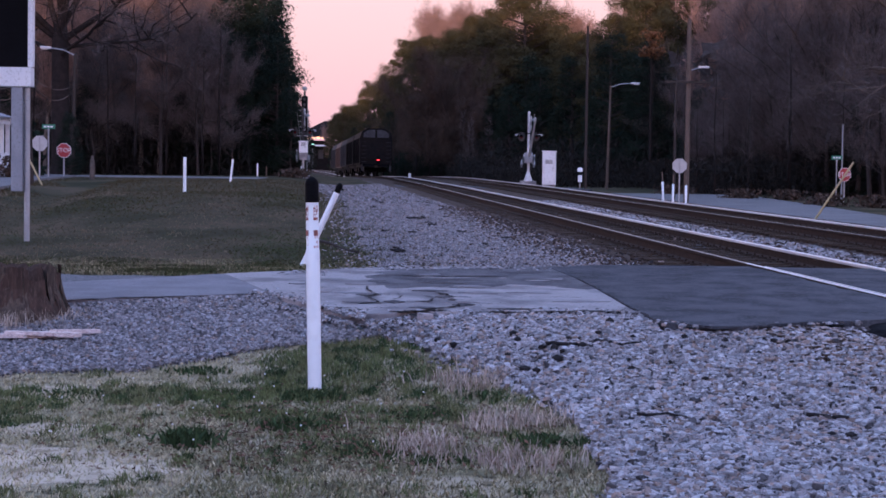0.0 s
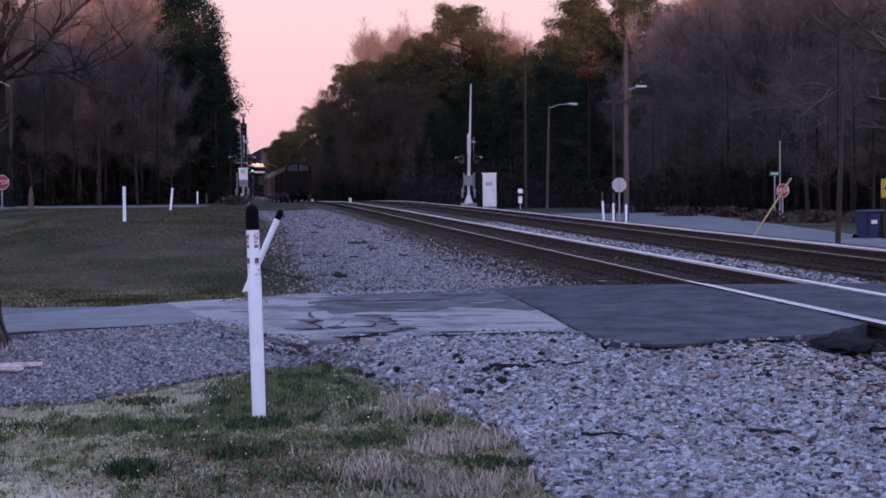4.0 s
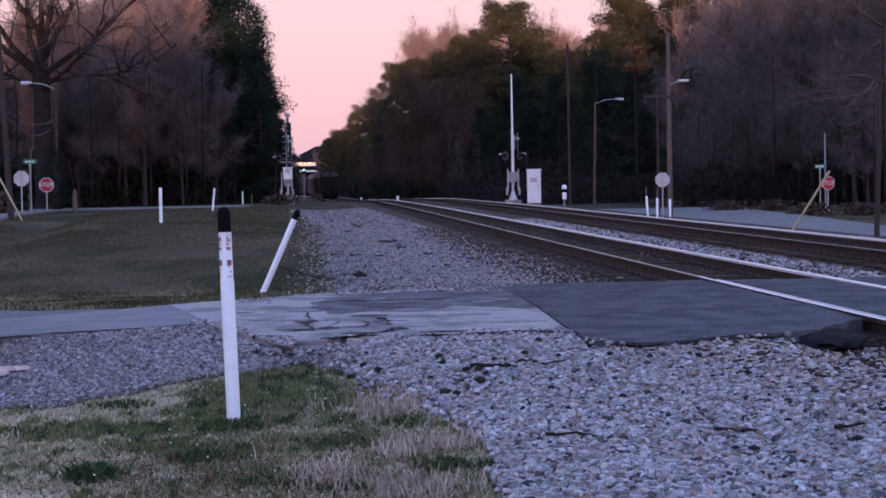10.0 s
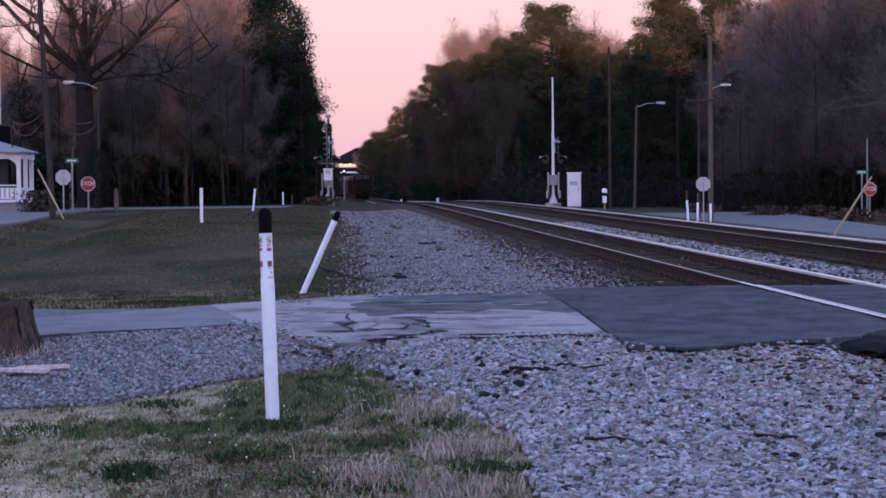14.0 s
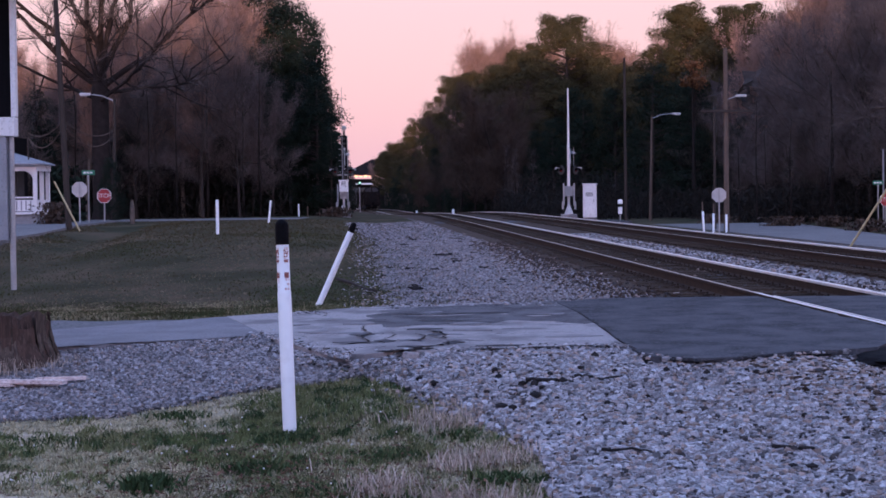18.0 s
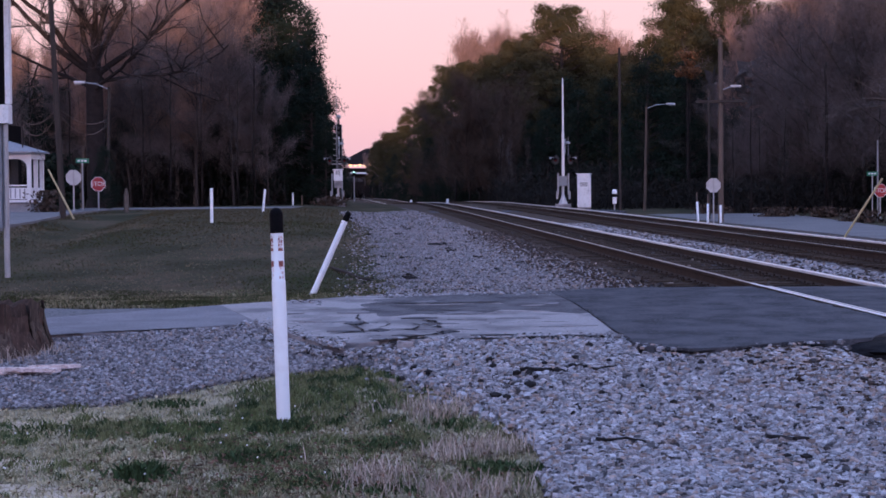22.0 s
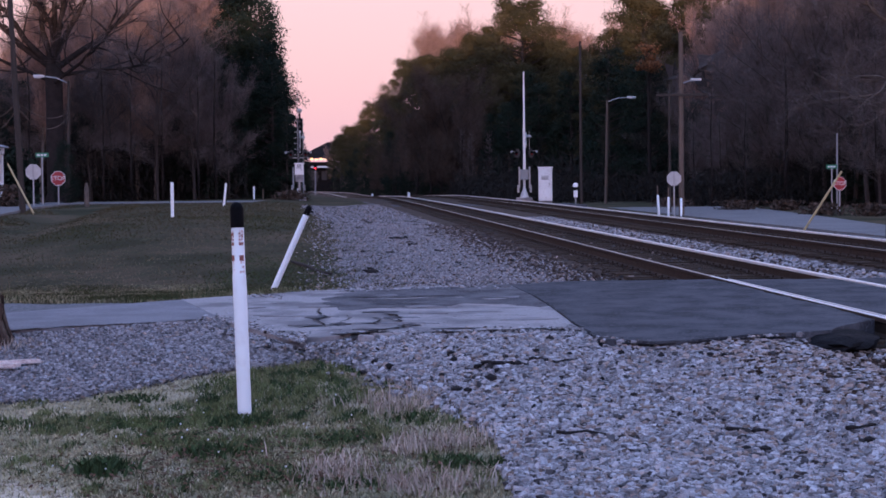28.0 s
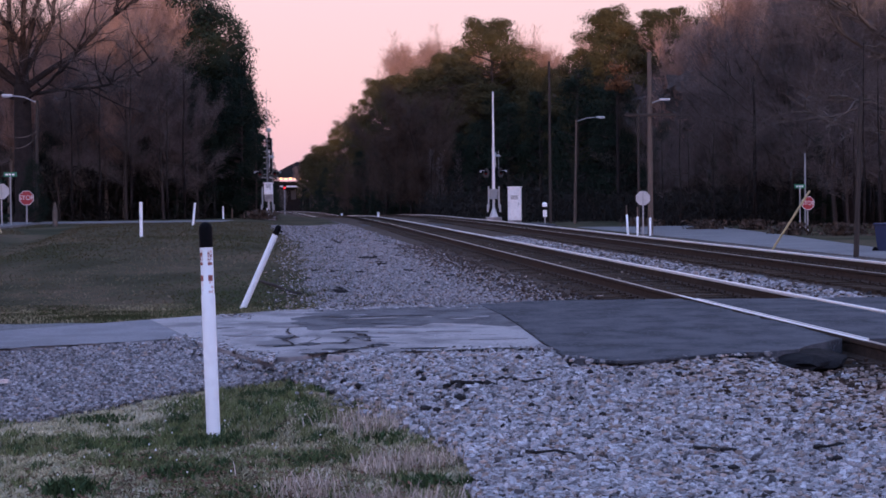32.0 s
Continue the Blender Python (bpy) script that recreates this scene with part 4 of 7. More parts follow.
# the wood beyond the tracks: a line of pines falling back along the curve, bare trees before and behind
for kind, x, y, top in (
        ("glow", -17.9, 440, 12.3), ("glow", -14.2, 432, 14), ("pine", -15.2, 420, 12.6), ("pine", -12.7, 400, 13.6), ("bare", -13.9, 430, 13.6),
        ("pine", -8.6, 360, 13.7), ("pine", -6.0, 325, 15.6), ("pine", -3.0, 305, 16), ("pine", 0.2, 285, 20), ("pine", 2.9, 270, 19.5),
        ("pine", 6.2, 258, 19), ("pine", 9.3, 248, 19.8), ("pine", 13.6, 236, 23), ("pine", 17.4, 244, 18.5), ("pine", 20, 228, 16.6), ("pine", 11.2, 252, 19), ("pine", 15.5, 238, 17), ("pine", 12, 232, 15),
        # dim trees, with cedars behind them, darken the hump in place of shade
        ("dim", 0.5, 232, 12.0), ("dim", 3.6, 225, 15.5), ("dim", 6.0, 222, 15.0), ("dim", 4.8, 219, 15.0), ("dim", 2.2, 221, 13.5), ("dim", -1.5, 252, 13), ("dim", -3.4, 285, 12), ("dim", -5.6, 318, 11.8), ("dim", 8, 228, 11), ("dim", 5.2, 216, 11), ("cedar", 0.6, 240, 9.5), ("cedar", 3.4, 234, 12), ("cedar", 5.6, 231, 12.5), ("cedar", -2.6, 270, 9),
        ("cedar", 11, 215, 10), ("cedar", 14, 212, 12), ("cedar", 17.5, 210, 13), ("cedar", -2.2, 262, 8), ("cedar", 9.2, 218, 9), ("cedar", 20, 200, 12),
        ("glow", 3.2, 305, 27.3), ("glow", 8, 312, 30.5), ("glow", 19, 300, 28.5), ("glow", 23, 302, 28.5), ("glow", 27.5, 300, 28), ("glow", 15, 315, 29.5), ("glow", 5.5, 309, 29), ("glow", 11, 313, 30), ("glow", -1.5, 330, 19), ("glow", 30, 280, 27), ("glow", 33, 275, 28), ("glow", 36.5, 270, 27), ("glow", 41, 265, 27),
        ("pine", 21.2, 210, 16), ("pine", 24.1, 199, 20.6), ("pine", 28.7, 195, 20.2), ("pine", 33, 192, 19.5), ("pine", 25.6, 215, 17.5),
        ("oak", 21.2, 171, 13.3), ("cedar", 19, 185, 14), ("cedar", 22, 178, 13),
        ("bare", 24, 180, 14.5), ("glow", 26.5, 172, 17.5), ("glow", 29, 176, 18), ("glow", 31, 166, 17), ("bare", 34, 168, 19), ("bare", 21.5, 150, 10.5), ("bare", 25, 150, 12.5), ("bare", 28.5, 146, 16),
        ("bare", 26, 138, 14), ("bare", 30.5, 136, 17), ("bare", 34, 140, 18), ("bare", 29, 122, 16), ("bare", 33, 126, 18), ("bare", 37, 132, 16), ("bare", 40, 150, 18), ("bare", 26.6, 153, 17.2), ("glow", 28.6, 150, 19), ("glow", 31, 152, 19.5), ("bare", 34.5, 156, 20), ("glow", 29.6, 160, 19), ("bare", 32, 155, 18.5), ("bare", 36, 146, 19), ("bare", 28, 130, 17), ("bare", 26.4, 138, 15), ("bare", 27.8, 133, 16.8), ("bare", 29.6, 128, 18), ("bare", 33, 119, 17), ("bare", 30, 134, 16.5), ("bare", 24.5, 142, 11.5), ("bare", 38, 120, 18),
        ("bare", 27.4, 112, 10.5), ("bare", 30.5, 112, 11), ("bare", 33, 113, 11), ("bare", 30, 92, 8), ("bare", 31, 86, 8), ("bare", 36, 115, 11), ("bare", 34, 98, 9),
        ("cedar", 26, 146, 6), ("cedar", 23, 158, 8), ("cedar", 33, 150, 7), ("cedar", 29, 128, 6), ("bare", 44, 145, 18), ("bare", 42, 165, 19)):
    stand(kind, x, y, top, "wood beyond the tracks")
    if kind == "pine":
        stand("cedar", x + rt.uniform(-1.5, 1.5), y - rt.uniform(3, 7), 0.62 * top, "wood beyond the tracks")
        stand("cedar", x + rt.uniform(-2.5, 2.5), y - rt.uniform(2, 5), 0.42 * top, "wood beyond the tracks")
plant("bare_tree", BIG, "large spreading leafless tree among the street trees", 31.5, 128, 0.92, 2.1, "wood beyond the tracks")
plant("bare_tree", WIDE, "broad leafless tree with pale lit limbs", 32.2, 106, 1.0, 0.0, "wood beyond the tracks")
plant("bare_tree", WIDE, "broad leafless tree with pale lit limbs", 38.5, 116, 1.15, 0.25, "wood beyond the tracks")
sow(22, lambda: (lambda y: (right_edge(y) + rt.uniform(18, 50), y))(rt.uniform(205, 300)), mixed(0.4, 0.1, 0.85, 1.1), "wood beyond the tracks")
sow(14, lambda: (rt.uniform(34, 60), rt.uniform(165, 200)), mixed(0.2, 0.1, 0.9, 1.1), "wood beyond the tracks")

# the wood behind the field
for kind, x, y, top in (
        ("cedar", -7.7, 119, 5.4), ("cedar", -8.7, 121, 8.4), ("cedar", -9.7, 124, 10.8), ("cedar", -11.6, 126, 13.2), ("cedar", -9.4, 123, 9.8), ("cedar", -9.8, 125, 12.2), ("cedar", -10.9, 127, 14.4), ("cedar", -7.2, 120, 4.4), ("cedar", -12.6, 121, 9.5), ("cedar", -11.0, 120.5, 7), ("cedar", -13.2, 128, 14.6), ("cedar", -10.6, 130, 10), ("cedar", -8.2, 123, 6.6), ("cedar", -12.2, 123, 11),
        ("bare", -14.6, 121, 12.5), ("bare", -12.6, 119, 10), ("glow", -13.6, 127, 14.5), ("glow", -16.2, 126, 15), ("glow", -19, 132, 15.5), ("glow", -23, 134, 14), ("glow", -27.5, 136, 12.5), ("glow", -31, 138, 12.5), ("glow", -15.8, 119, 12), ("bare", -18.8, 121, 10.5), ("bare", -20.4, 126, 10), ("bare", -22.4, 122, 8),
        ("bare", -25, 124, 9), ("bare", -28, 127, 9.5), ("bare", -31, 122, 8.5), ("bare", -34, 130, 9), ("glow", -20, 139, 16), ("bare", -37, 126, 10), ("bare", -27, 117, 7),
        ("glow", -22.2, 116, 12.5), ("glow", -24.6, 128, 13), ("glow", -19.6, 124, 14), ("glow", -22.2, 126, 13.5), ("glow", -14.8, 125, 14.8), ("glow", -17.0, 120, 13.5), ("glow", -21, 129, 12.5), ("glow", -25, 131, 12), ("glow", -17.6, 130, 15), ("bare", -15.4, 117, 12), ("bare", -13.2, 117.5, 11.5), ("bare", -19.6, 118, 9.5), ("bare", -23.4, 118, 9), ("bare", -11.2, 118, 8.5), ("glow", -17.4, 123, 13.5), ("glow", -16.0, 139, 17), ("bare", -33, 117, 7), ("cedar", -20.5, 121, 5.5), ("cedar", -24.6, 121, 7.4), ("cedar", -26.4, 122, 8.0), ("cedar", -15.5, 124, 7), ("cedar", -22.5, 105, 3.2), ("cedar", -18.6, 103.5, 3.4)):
    stand(kind, x, y, top, "wood behind the field")
plant("bare_tree", BIG, "large spreading leafless tree by the street", -20.1, 109, 1.0, 0.05, "wood behind the field")
sow(12, lambda: (rt.uniform(-50, -14), rt.uniform(142, 165)), mixed(0.0, 0.03, 0.5, 0.75), "wood behind the field")
sow(20, lambda: (lambda y: (track_x(y) + rt.uniform(-12, 30), y))(rt.uniform(430, 480)), mixed(0.2, 0.1, 0.22, 0.36), "far wood")



def sapling_mesh(seed):
    """A slender straight tree with a straight stem and few branches."""
    rg = random.Random(seed)
    pts = [(0.07 * rg.gauss(0, 1) * i / 6, 0.07 * rg.gauss(0, 1) * i / 6, -0.3 + 11 * i / 6) for i in range(7)]
    stem = mesh_of("trunk", chain(pts, 0.10, 0.03, 6), M["bark_dark"])
    bm = bmesh.new()
    for _ in range(46):
        z = rg.uniform(3.5, 10.6)
        i = min(int((z + 0.3) / 11 * 6), 5)
        p = Vector(pts[i]).lerp(Vector(pts[i + 1]), (z + 0.3) / 11 * 6 - i)
        a, l = rg.uniform(0, 6.28), rg.uniform(0.6, 1.8) * (12 - z) / 8
        e = p + Vector((l * math.cos(a), l * math.sin(a), l * rg.uniform(0.4, 1.0)))
        tube(bm, p, e, 0.018, 0.01, 3, caps=False)
        for _k in range(2):
            m = p.lerp(e, rg.uniform(0.4, 0.9))
            tube(bm, m, m + Vector((rg.gauss(0, 0.4), rg.gauss(0, 0.4), rg.uniform(0.2, 0.6))), 0.012, 0.008, 3, caps=False)
    return [stem, mesh_of("crown", bm, M["twig"])]


SAP = [sapling_mesh(60 + i) for i in range(3)]


def sapling(x, y):
    return "young_tree", rt.choice(SAP), "slender young leafless tree at the wood's edge", 0.55, 1.05


sow(30, lambda: (rt.uniform(18.5, 44), rt.uniform(122, 131)), sapling, "young trees of the wood's edge")
sow(12, lambda: (rt.uniform(25, 32), rt.uniform(96, 120)), sapling, "young trees of the wood's edge")
sow(11, lambda: (-rt.uniform(10.8, 34), rt.uniform(113, 118)), sapling, "young trees of the wood's edge")
sow(14, lambda: (lambda y: (right_edge(y) + rt.uniform(0.5, 4), y))(rt.uniform(200, 250)), sapling, "young trees of the wood's edge")

# understorey and far woods; the brush's near-black colour stands for shade under the trees
for nm, n, size, where, m_, label in (
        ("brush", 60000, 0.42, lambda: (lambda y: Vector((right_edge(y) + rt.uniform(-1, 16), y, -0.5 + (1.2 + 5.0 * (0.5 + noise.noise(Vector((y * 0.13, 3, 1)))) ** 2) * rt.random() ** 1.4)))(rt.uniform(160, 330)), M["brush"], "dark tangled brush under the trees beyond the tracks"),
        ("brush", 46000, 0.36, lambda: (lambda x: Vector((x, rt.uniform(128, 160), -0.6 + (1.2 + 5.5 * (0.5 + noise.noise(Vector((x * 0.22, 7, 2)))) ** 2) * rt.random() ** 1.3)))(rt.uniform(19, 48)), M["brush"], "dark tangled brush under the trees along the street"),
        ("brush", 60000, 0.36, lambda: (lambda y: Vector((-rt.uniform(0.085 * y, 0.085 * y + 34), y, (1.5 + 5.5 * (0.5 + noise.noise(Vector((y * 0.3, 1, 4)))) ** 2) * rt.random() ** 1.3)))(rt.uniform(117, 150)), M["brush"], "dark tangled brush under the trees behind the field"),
        ("far_woods", 6000, 1.5, lambda: (lambda y: Vector((right_edge(y) + 20 + rt.uniform(0, 40), y, 13 * rt.random())))(rt.uniform(170, 340)), M["bark"], "deep dark woods behind the first trees"),
        ("far_woods", 3000, 1.5, lambda: Vector((rt.uniform(25, 75), rt.uniform(165, 185), 12 * rt.random())), M["bark"], "deep dark woods behind the street trees"),
        ("far_woods", 4000, 1.4, lambda: Vector((-rt.uniform(14, 75), rt.uniform(160, 185), 9 * rt.random())), M["bark"], "deep dark woods behind the left trees"),
        ("far_woods", 4000, 1.6, lambda: Vector((rt.uniform(-90, 40), rt.uniform(480, 500), 5 * rt.random())), M["twig_red"], "distant woods closing the line"),
        # unseen belt added to block the low sun, its height tuned along x
        ("far_woods", 20000, 2.2, lambda: (lambda x: Vector((x, rt.uniform(-100, -75), (11.5 + 10.5 * smooth(-12, 2, x) - 8.5 * smooth(14, 25, x)) * rt.random())))(rt.uniform(-110, 130)), M["bark"], "tall woods behind the viewpoint that shade the ground")):
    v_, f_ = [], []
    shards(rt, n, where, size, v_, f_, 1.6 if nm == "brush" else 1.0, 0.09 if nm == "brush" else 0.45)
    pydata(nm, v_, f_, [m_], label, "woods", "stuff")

# ---- ballast stones ----
CUBE_V = np.array([(-1, -1, -1), (1, -1, -1), (1, 1, -1), (-1, 1, -1), (-1, -1, 1), (1, -1, 1), (1, 1, 1), (-1, 1, 1)], float)
CUBE_F = np.array([(0, 3, 2, 1), (4, 5, 6, 7), (0, 1, 5, 4), (1, 2, 6, 5), (2, 3, 7, 6), (3, 0, 4, 7)])


def stones(name, places, size, weights, label, seed, soft=False):
    """Angular broken stones lying at the places given."""
    rg = np.random.RandomState(seed)
    n = len(places)
    v = np.repeat(CUBE_V[None], n, 0) * (1 - 0.5 * rg.rand(n, 8, 3))
    v *= (size * (0.6 + 0.9 * rg.rand(n, 1, 1) ** 1.6)) * np.stack([0.8 + 0.5 * rg.rand(n), 0.6 + 0.4 * rg.rand(n), 0.45 + 0.4 * rg.rand(n)], -1)[:, None]
    a, b = rg.rand(n) * 6.28, (rg.rand(n) - 0.5) * 1.1
    ca, sa, cb, sb = np.cos(a), np.sin(a), np.cos(b), np.sin(b)
    one, nil = np.ones(n), np.zeros(n)
    rz = np.stack([np.stack([ca, -sa, nil], -1), np.stack([sa, ca, nil], -1), np.stack([nil, nil, one], -1)], 1)
    ry = np.stack([np.stack([cb, nil, sb], -1), np.stack([nil, one, nil], -1), np.stack([-sb, nil, cb], -1)], 1)
    v = np.einsum("nij,nkj->nki", rz @ ry, v) + np.array(places)[:, None]
    f = (CUBE_F[None] + 8 * np.arange(n)[:, None, None]).reshape(-1, 4)
    mats = [M["gravel_soft"] if soft else M["gravel"], M["gravel_tan"], M["gravel_soft_dark"] if soft else M["gravel_dark"], M["gravel_rust"]]
    me = bpy.data.meshes.new(name)
    me.from_pydata(v.reshape(-1, 3).tolist(), [], f.tolist())
    for m_ in mats:
        me.materials.append(m_)
    me.polygons.foreach_set("material_index", np.repeat(rg.choice(4, n, p=weights), 6).astype(np.int32))
    return tagged(new(name, me), label, "ballast", kind="stuff")


rs = random.Random(9)


def on_slab(x, y):
    """Whether (x, y) lies on the crossing or the driveway."""
    u = x - track_x(y)
    if u > -0.9:
        return 17.3 < y < 24.4
    if x > 1.45:
        return 15.45 + 0.5 * max(x - 2.0, 0) < y < 24.45
    if x > -0.9:
        return 16.65 < y < 23.5
    if x > -1.9:
        return 16.6 + (-1.2 - x) * 3.0 < y < 22.3
    return 18.5 + (x + 1.95) * 0.68 < y < 22.0 + (x + 2.3) * 1.15


def spots(n, x0, x1, y0, y1, ok, lift=0.012):
    out = []
    while len(out) < n:
        x, y = rs.uniform(x0, x1), rs.uniform(y0, y1)
        if ok(x, y) and not on_slab(x, y):
            out.append((x, y, ground_z(x, y) + rs.uniform(-0.01, lift)))
    return out


stones("ballast_stones", spots(50000, -1.7, 4.6, 9.0, 18.0, lambda x, y: (cover(x, y) == 1 and rs.random() < smooth(-0.9, 0.5, x) * (1 - 0.6 * smooth(2.7, 3.8, x + 0.25 * (y - 14.5)))) or (cover(x, y) != 2 and y > verge(x) - 0.5 and rs.random() < 0.25 * smooth(-0.9, 0.5, x)), 0.028), 0.0215, (0.76, 0.14, 0.10, 0.0), "loose pale grey crushed stone around the crossing", 1)
stones("ballast_stones", spots(38000, -5.0, 0.7, 13.9, 19.0, lambda x, y: cover(x, y) == 1 and rs.random() < 1 - 0.85 * smooth(-0.8, 0.6, x), 0.02), 0.0145, (0.62, 0.07, 0.31, 0.0), "fine blue-grey gravel between verge and driveway", 7, True)
stones("ballast_stones", spots(6500, 2.4, 5.6, 10.0, 17.4, lambda x, y: cover(x, y) == 2, 0.02), 0.023, (0.12, 0.40, 0.06, 0.42), "rust-stained crushed stone beside the rail end", 2)
stones("ballast_stones", spots(42000, -2.4, 4, 23.2, 62, lambda x, y: cover(x, y) == 1 and x - track_x(y) < 0 and (x - track_x(y) < -2.6 or rs.random() < 0.6), 0.012), 0.0145, (0.56, 0.10, 0.24, 0.10), "grey crushed stone shoulder along the near track", 3, True)
stones("ballast_stones", spots(6500, 2, 12, 23, 70, lambda x, y: 1.75 < x - track_x(y) < APART - 1.7, 0.02), 0.032, (0.58, 0.12, 0.2, 0.1), "grey crushed stone between the two tracks", 4)
stones("ballast_stones", spots(9000, 1, 12, 23.4, 60, lambda x, y: cover(x, y) == 2, 0.006), 0.028, (0.0, 0.03, 0.27, 0.7), "rust-brown crushed stone between the ties", 5)

stones("ballast_stones", spots(9000, -6.5, 2, 60, 104, lambda x, y: cover(x, y) == 1 and x - track_x(y) < 0, 0.015), 0.022, (0.42, 0.08, 0.30, 0.20), "grey crushed stone shoulder further along the track", 6, True)
stones("ballast_stones", spots(7500, 1.8, 4.6, 10.5, 17.2, lambda x, y: cover(x, y) == 1 and rs.random() < smooth(1.9, 3.9, x + 0.25 * (y - 14.5)), 0.03), 0.024, (0.18, 0.47, 0.05, 0.30), "brownish crushed stone towards the rail", 8)


stones("ballast_stones", spots(1500, -4.5, 1.2, 23.0, 62, lambda x, y: cover(x, y) == 0 and -6.3 < x - track_x(y) < -5.0 and rs.random() < smooth(-6.3, -5.3, x - track_x(y)), 0.01), 0.02, (0.5, 0.2, 0.3, 0.0), "stray stones in the grass beside the shoulder", 24)

stones("ballast_stones", spots(7000, 0.4, 3.6, 23.6, 58, lambda x, y: -3.3 < x - track_x(y) < -1.6 and rs.random() < smooth(-3.3, -1.8, x - track_x(y)), 0.02), 0.019, (0.06, 0.12, 0.17, 0.65), "rust-brown stones spilled down the shoulder", 31)


def rim(n, pts, spread):
    """Places scattered along an edge, lying on whatever is under them."""
    out = []
    for _ in range(n):
        i = rs.randrange(len(pts) - 1)
        q = rs.random()
        x = pts[i][0] + (pts[i + 1][0] - pts[i][0]) * q + rs.gauss(0, 0.05)
        y = pts[i][1] + (pts[i + 1][1] - pts[i][1]) * q + rs.gauss(-0.05, spread)
        out.append((x, y, 0.105 if on_slab(x, y) else max(ground_z(x, y), 0.06)))
    return out


stones("ballast_stones", rim(3200, [(-2.0, 18.7), (-1.61, 17.86), (-1.2, 16.5), (-0.8, 16.15), (-0.3, 16.4), (0.43, 16.55), (1.44, 16.75)], 0.26), 0.015, (0.62, 0.08, 0.30, 0.0), "stray gravel along the edge of the worn pavement", 21)
stones("ballast_stones", rim(1100, [(-1.9, 22.3), (-1.4, 22.9), (-0.75, 23.5), (1.17, 23.7)], 0.3), 0.02, (0.62, 0.08, 0.30, 0.0), "stray gravel on the far edge of the pavement", 22)
stones("ballast_stones", rim(500, [(1.5, 15.9), (1.85, 15.3), (2.44, 15.65), (3.2, 16.05)], 0.06), 0.02, (0.35, 0.1, 0.55, 0.0), "dark stones against the asphalt's broken edge", 23)

# dark lumps, sticks and scraps lying on the ballast
for x_, y_, s_ in ((1.88, 14.88, 0.045), (2.26, 14.9, 0.035), (2.36, 14.85, 0.03), (2.2, 15.0, 0.026), (0.28, 15.35, 0.042), (0.30, 15.1, 0.035), (0.48, 14.8, 0.045), (0.56, 14.78, 0.04), (0.78, 14.8, 0.05), (0.55, 14.35, 0.055), (0.30, 14.05, 0.06), (0.37, 14.0, 0.045), (1.10, 15.9, 0.05), (-0.20, 15.0, 0.04), (-0.32, 15.2, 0.035), (2.0, 11.2, 0.045), (1.9, 11.25, 0.035), (2.62, 11.3, 0.04), (1.5, 13.4, 0.03), (2.3, 13.1, 0.028), (1.05, 13.9, 0.03), (1.35, 14.1, 0.026), (0.95, 15.3, 0.035), (0.62, 14.6, 0.035), (0.9, 14.95, 0.04), (1.0, 14.9, 0.03), (0.7, 15.1, 0.028), (1.2, 15.1, 0.03), (0.2, 14.6, 0.03), (1.6, 15.1, 0.03), (2.05, 14.4, 0.03), (2.6, 14.2, 0.028), (0.8, 13.2, 0.03), (1.7, 12.6, 0.03), (2.4, 12.2, 0.034)):
    bm = bmesh.new()
    bmesh.ops.create_icosphere(bm, subdivisions=1, radius=s_)
    for v in bm.verts:
        v.co *= rs.uniform(0.65, 1.1)
        v.co.z *= 0.75
    solid("dark_stone", bm, M["char"], "black clinker lump lying on the pale ballast", "stone", "dark stones on the ballast", m=pose(x_, y_, ground_z(x_, y_) + 0.035, 0, 0, rs.uniform(0, 360)))


def stick(x0, y0, x1, y1, r, label, material):
    n = 5
    z = max(ground_z(x0, y0), ground_z(x1, y1)) + 0.045
    pts = [(x0 + (x1 - x0) * i / n + rs.gauss(0, 0.004), y0 + (y1 - y0) * i / n + rs.gauss(0, 0.01), z + rs.gauss(0, 0.006)) for i in range(n + 1)]
    return solid("stick", chain(pts, r, r * 0.7, 7, rs), material, label, "stick", "sticks on the ballast")


stick(1.90, 11.98, 2.14, 11.88, 0.016, "short dark stick lying on the ballast", M["char"])
stick(0.86, 12.02, 1.16, 11.95, 0.010, "thin dark twig lying on the ballast", M["char"])
stick(0.50, 14.78, 0.74, 14.84, 0.018, "blackened piece of wood on the ballast", M["char"])
stick(1.04, 14.7, 1.2, 14.8, 0.010, "thin dark twig lying on the ballast", M["char"])
stick(2.55, 11.58, 2.75, 11.66, 0.013, "thin dark twig lying on the ballast", M["char"])
stick(-2.35, 37.4, -1.35, 32.1, 0.03, "dark fallen branch lying in the grass", M["bark"])
for i in range(30):
    y0 = rs.choice((33, 38, 41, 44, 46, 50, 52, 56, 60)) + rs.uniform(-1.5, 1.5)
    x0 = track_x(y0) + rs.uniform(-5.6, -2.6)
    a = rs.uniform(-0.5, 0.5)
    l = rs.uniform(0.06, 0.24)
    stick(x0, y0, x0 + l * math.cos(a), y0 + l * math.sin(a) * 3, rs.uniform(0.012, 0.022), "dark scrap of wood lying on the ballast shoulder", M["char"])
sw = thing("split_wood", "pale splintered planks lying on the gravel", "wood", pose(-3.46, 15.95, ground_z(-3.46, 15.95) + 0.02, 0, 0, 4))
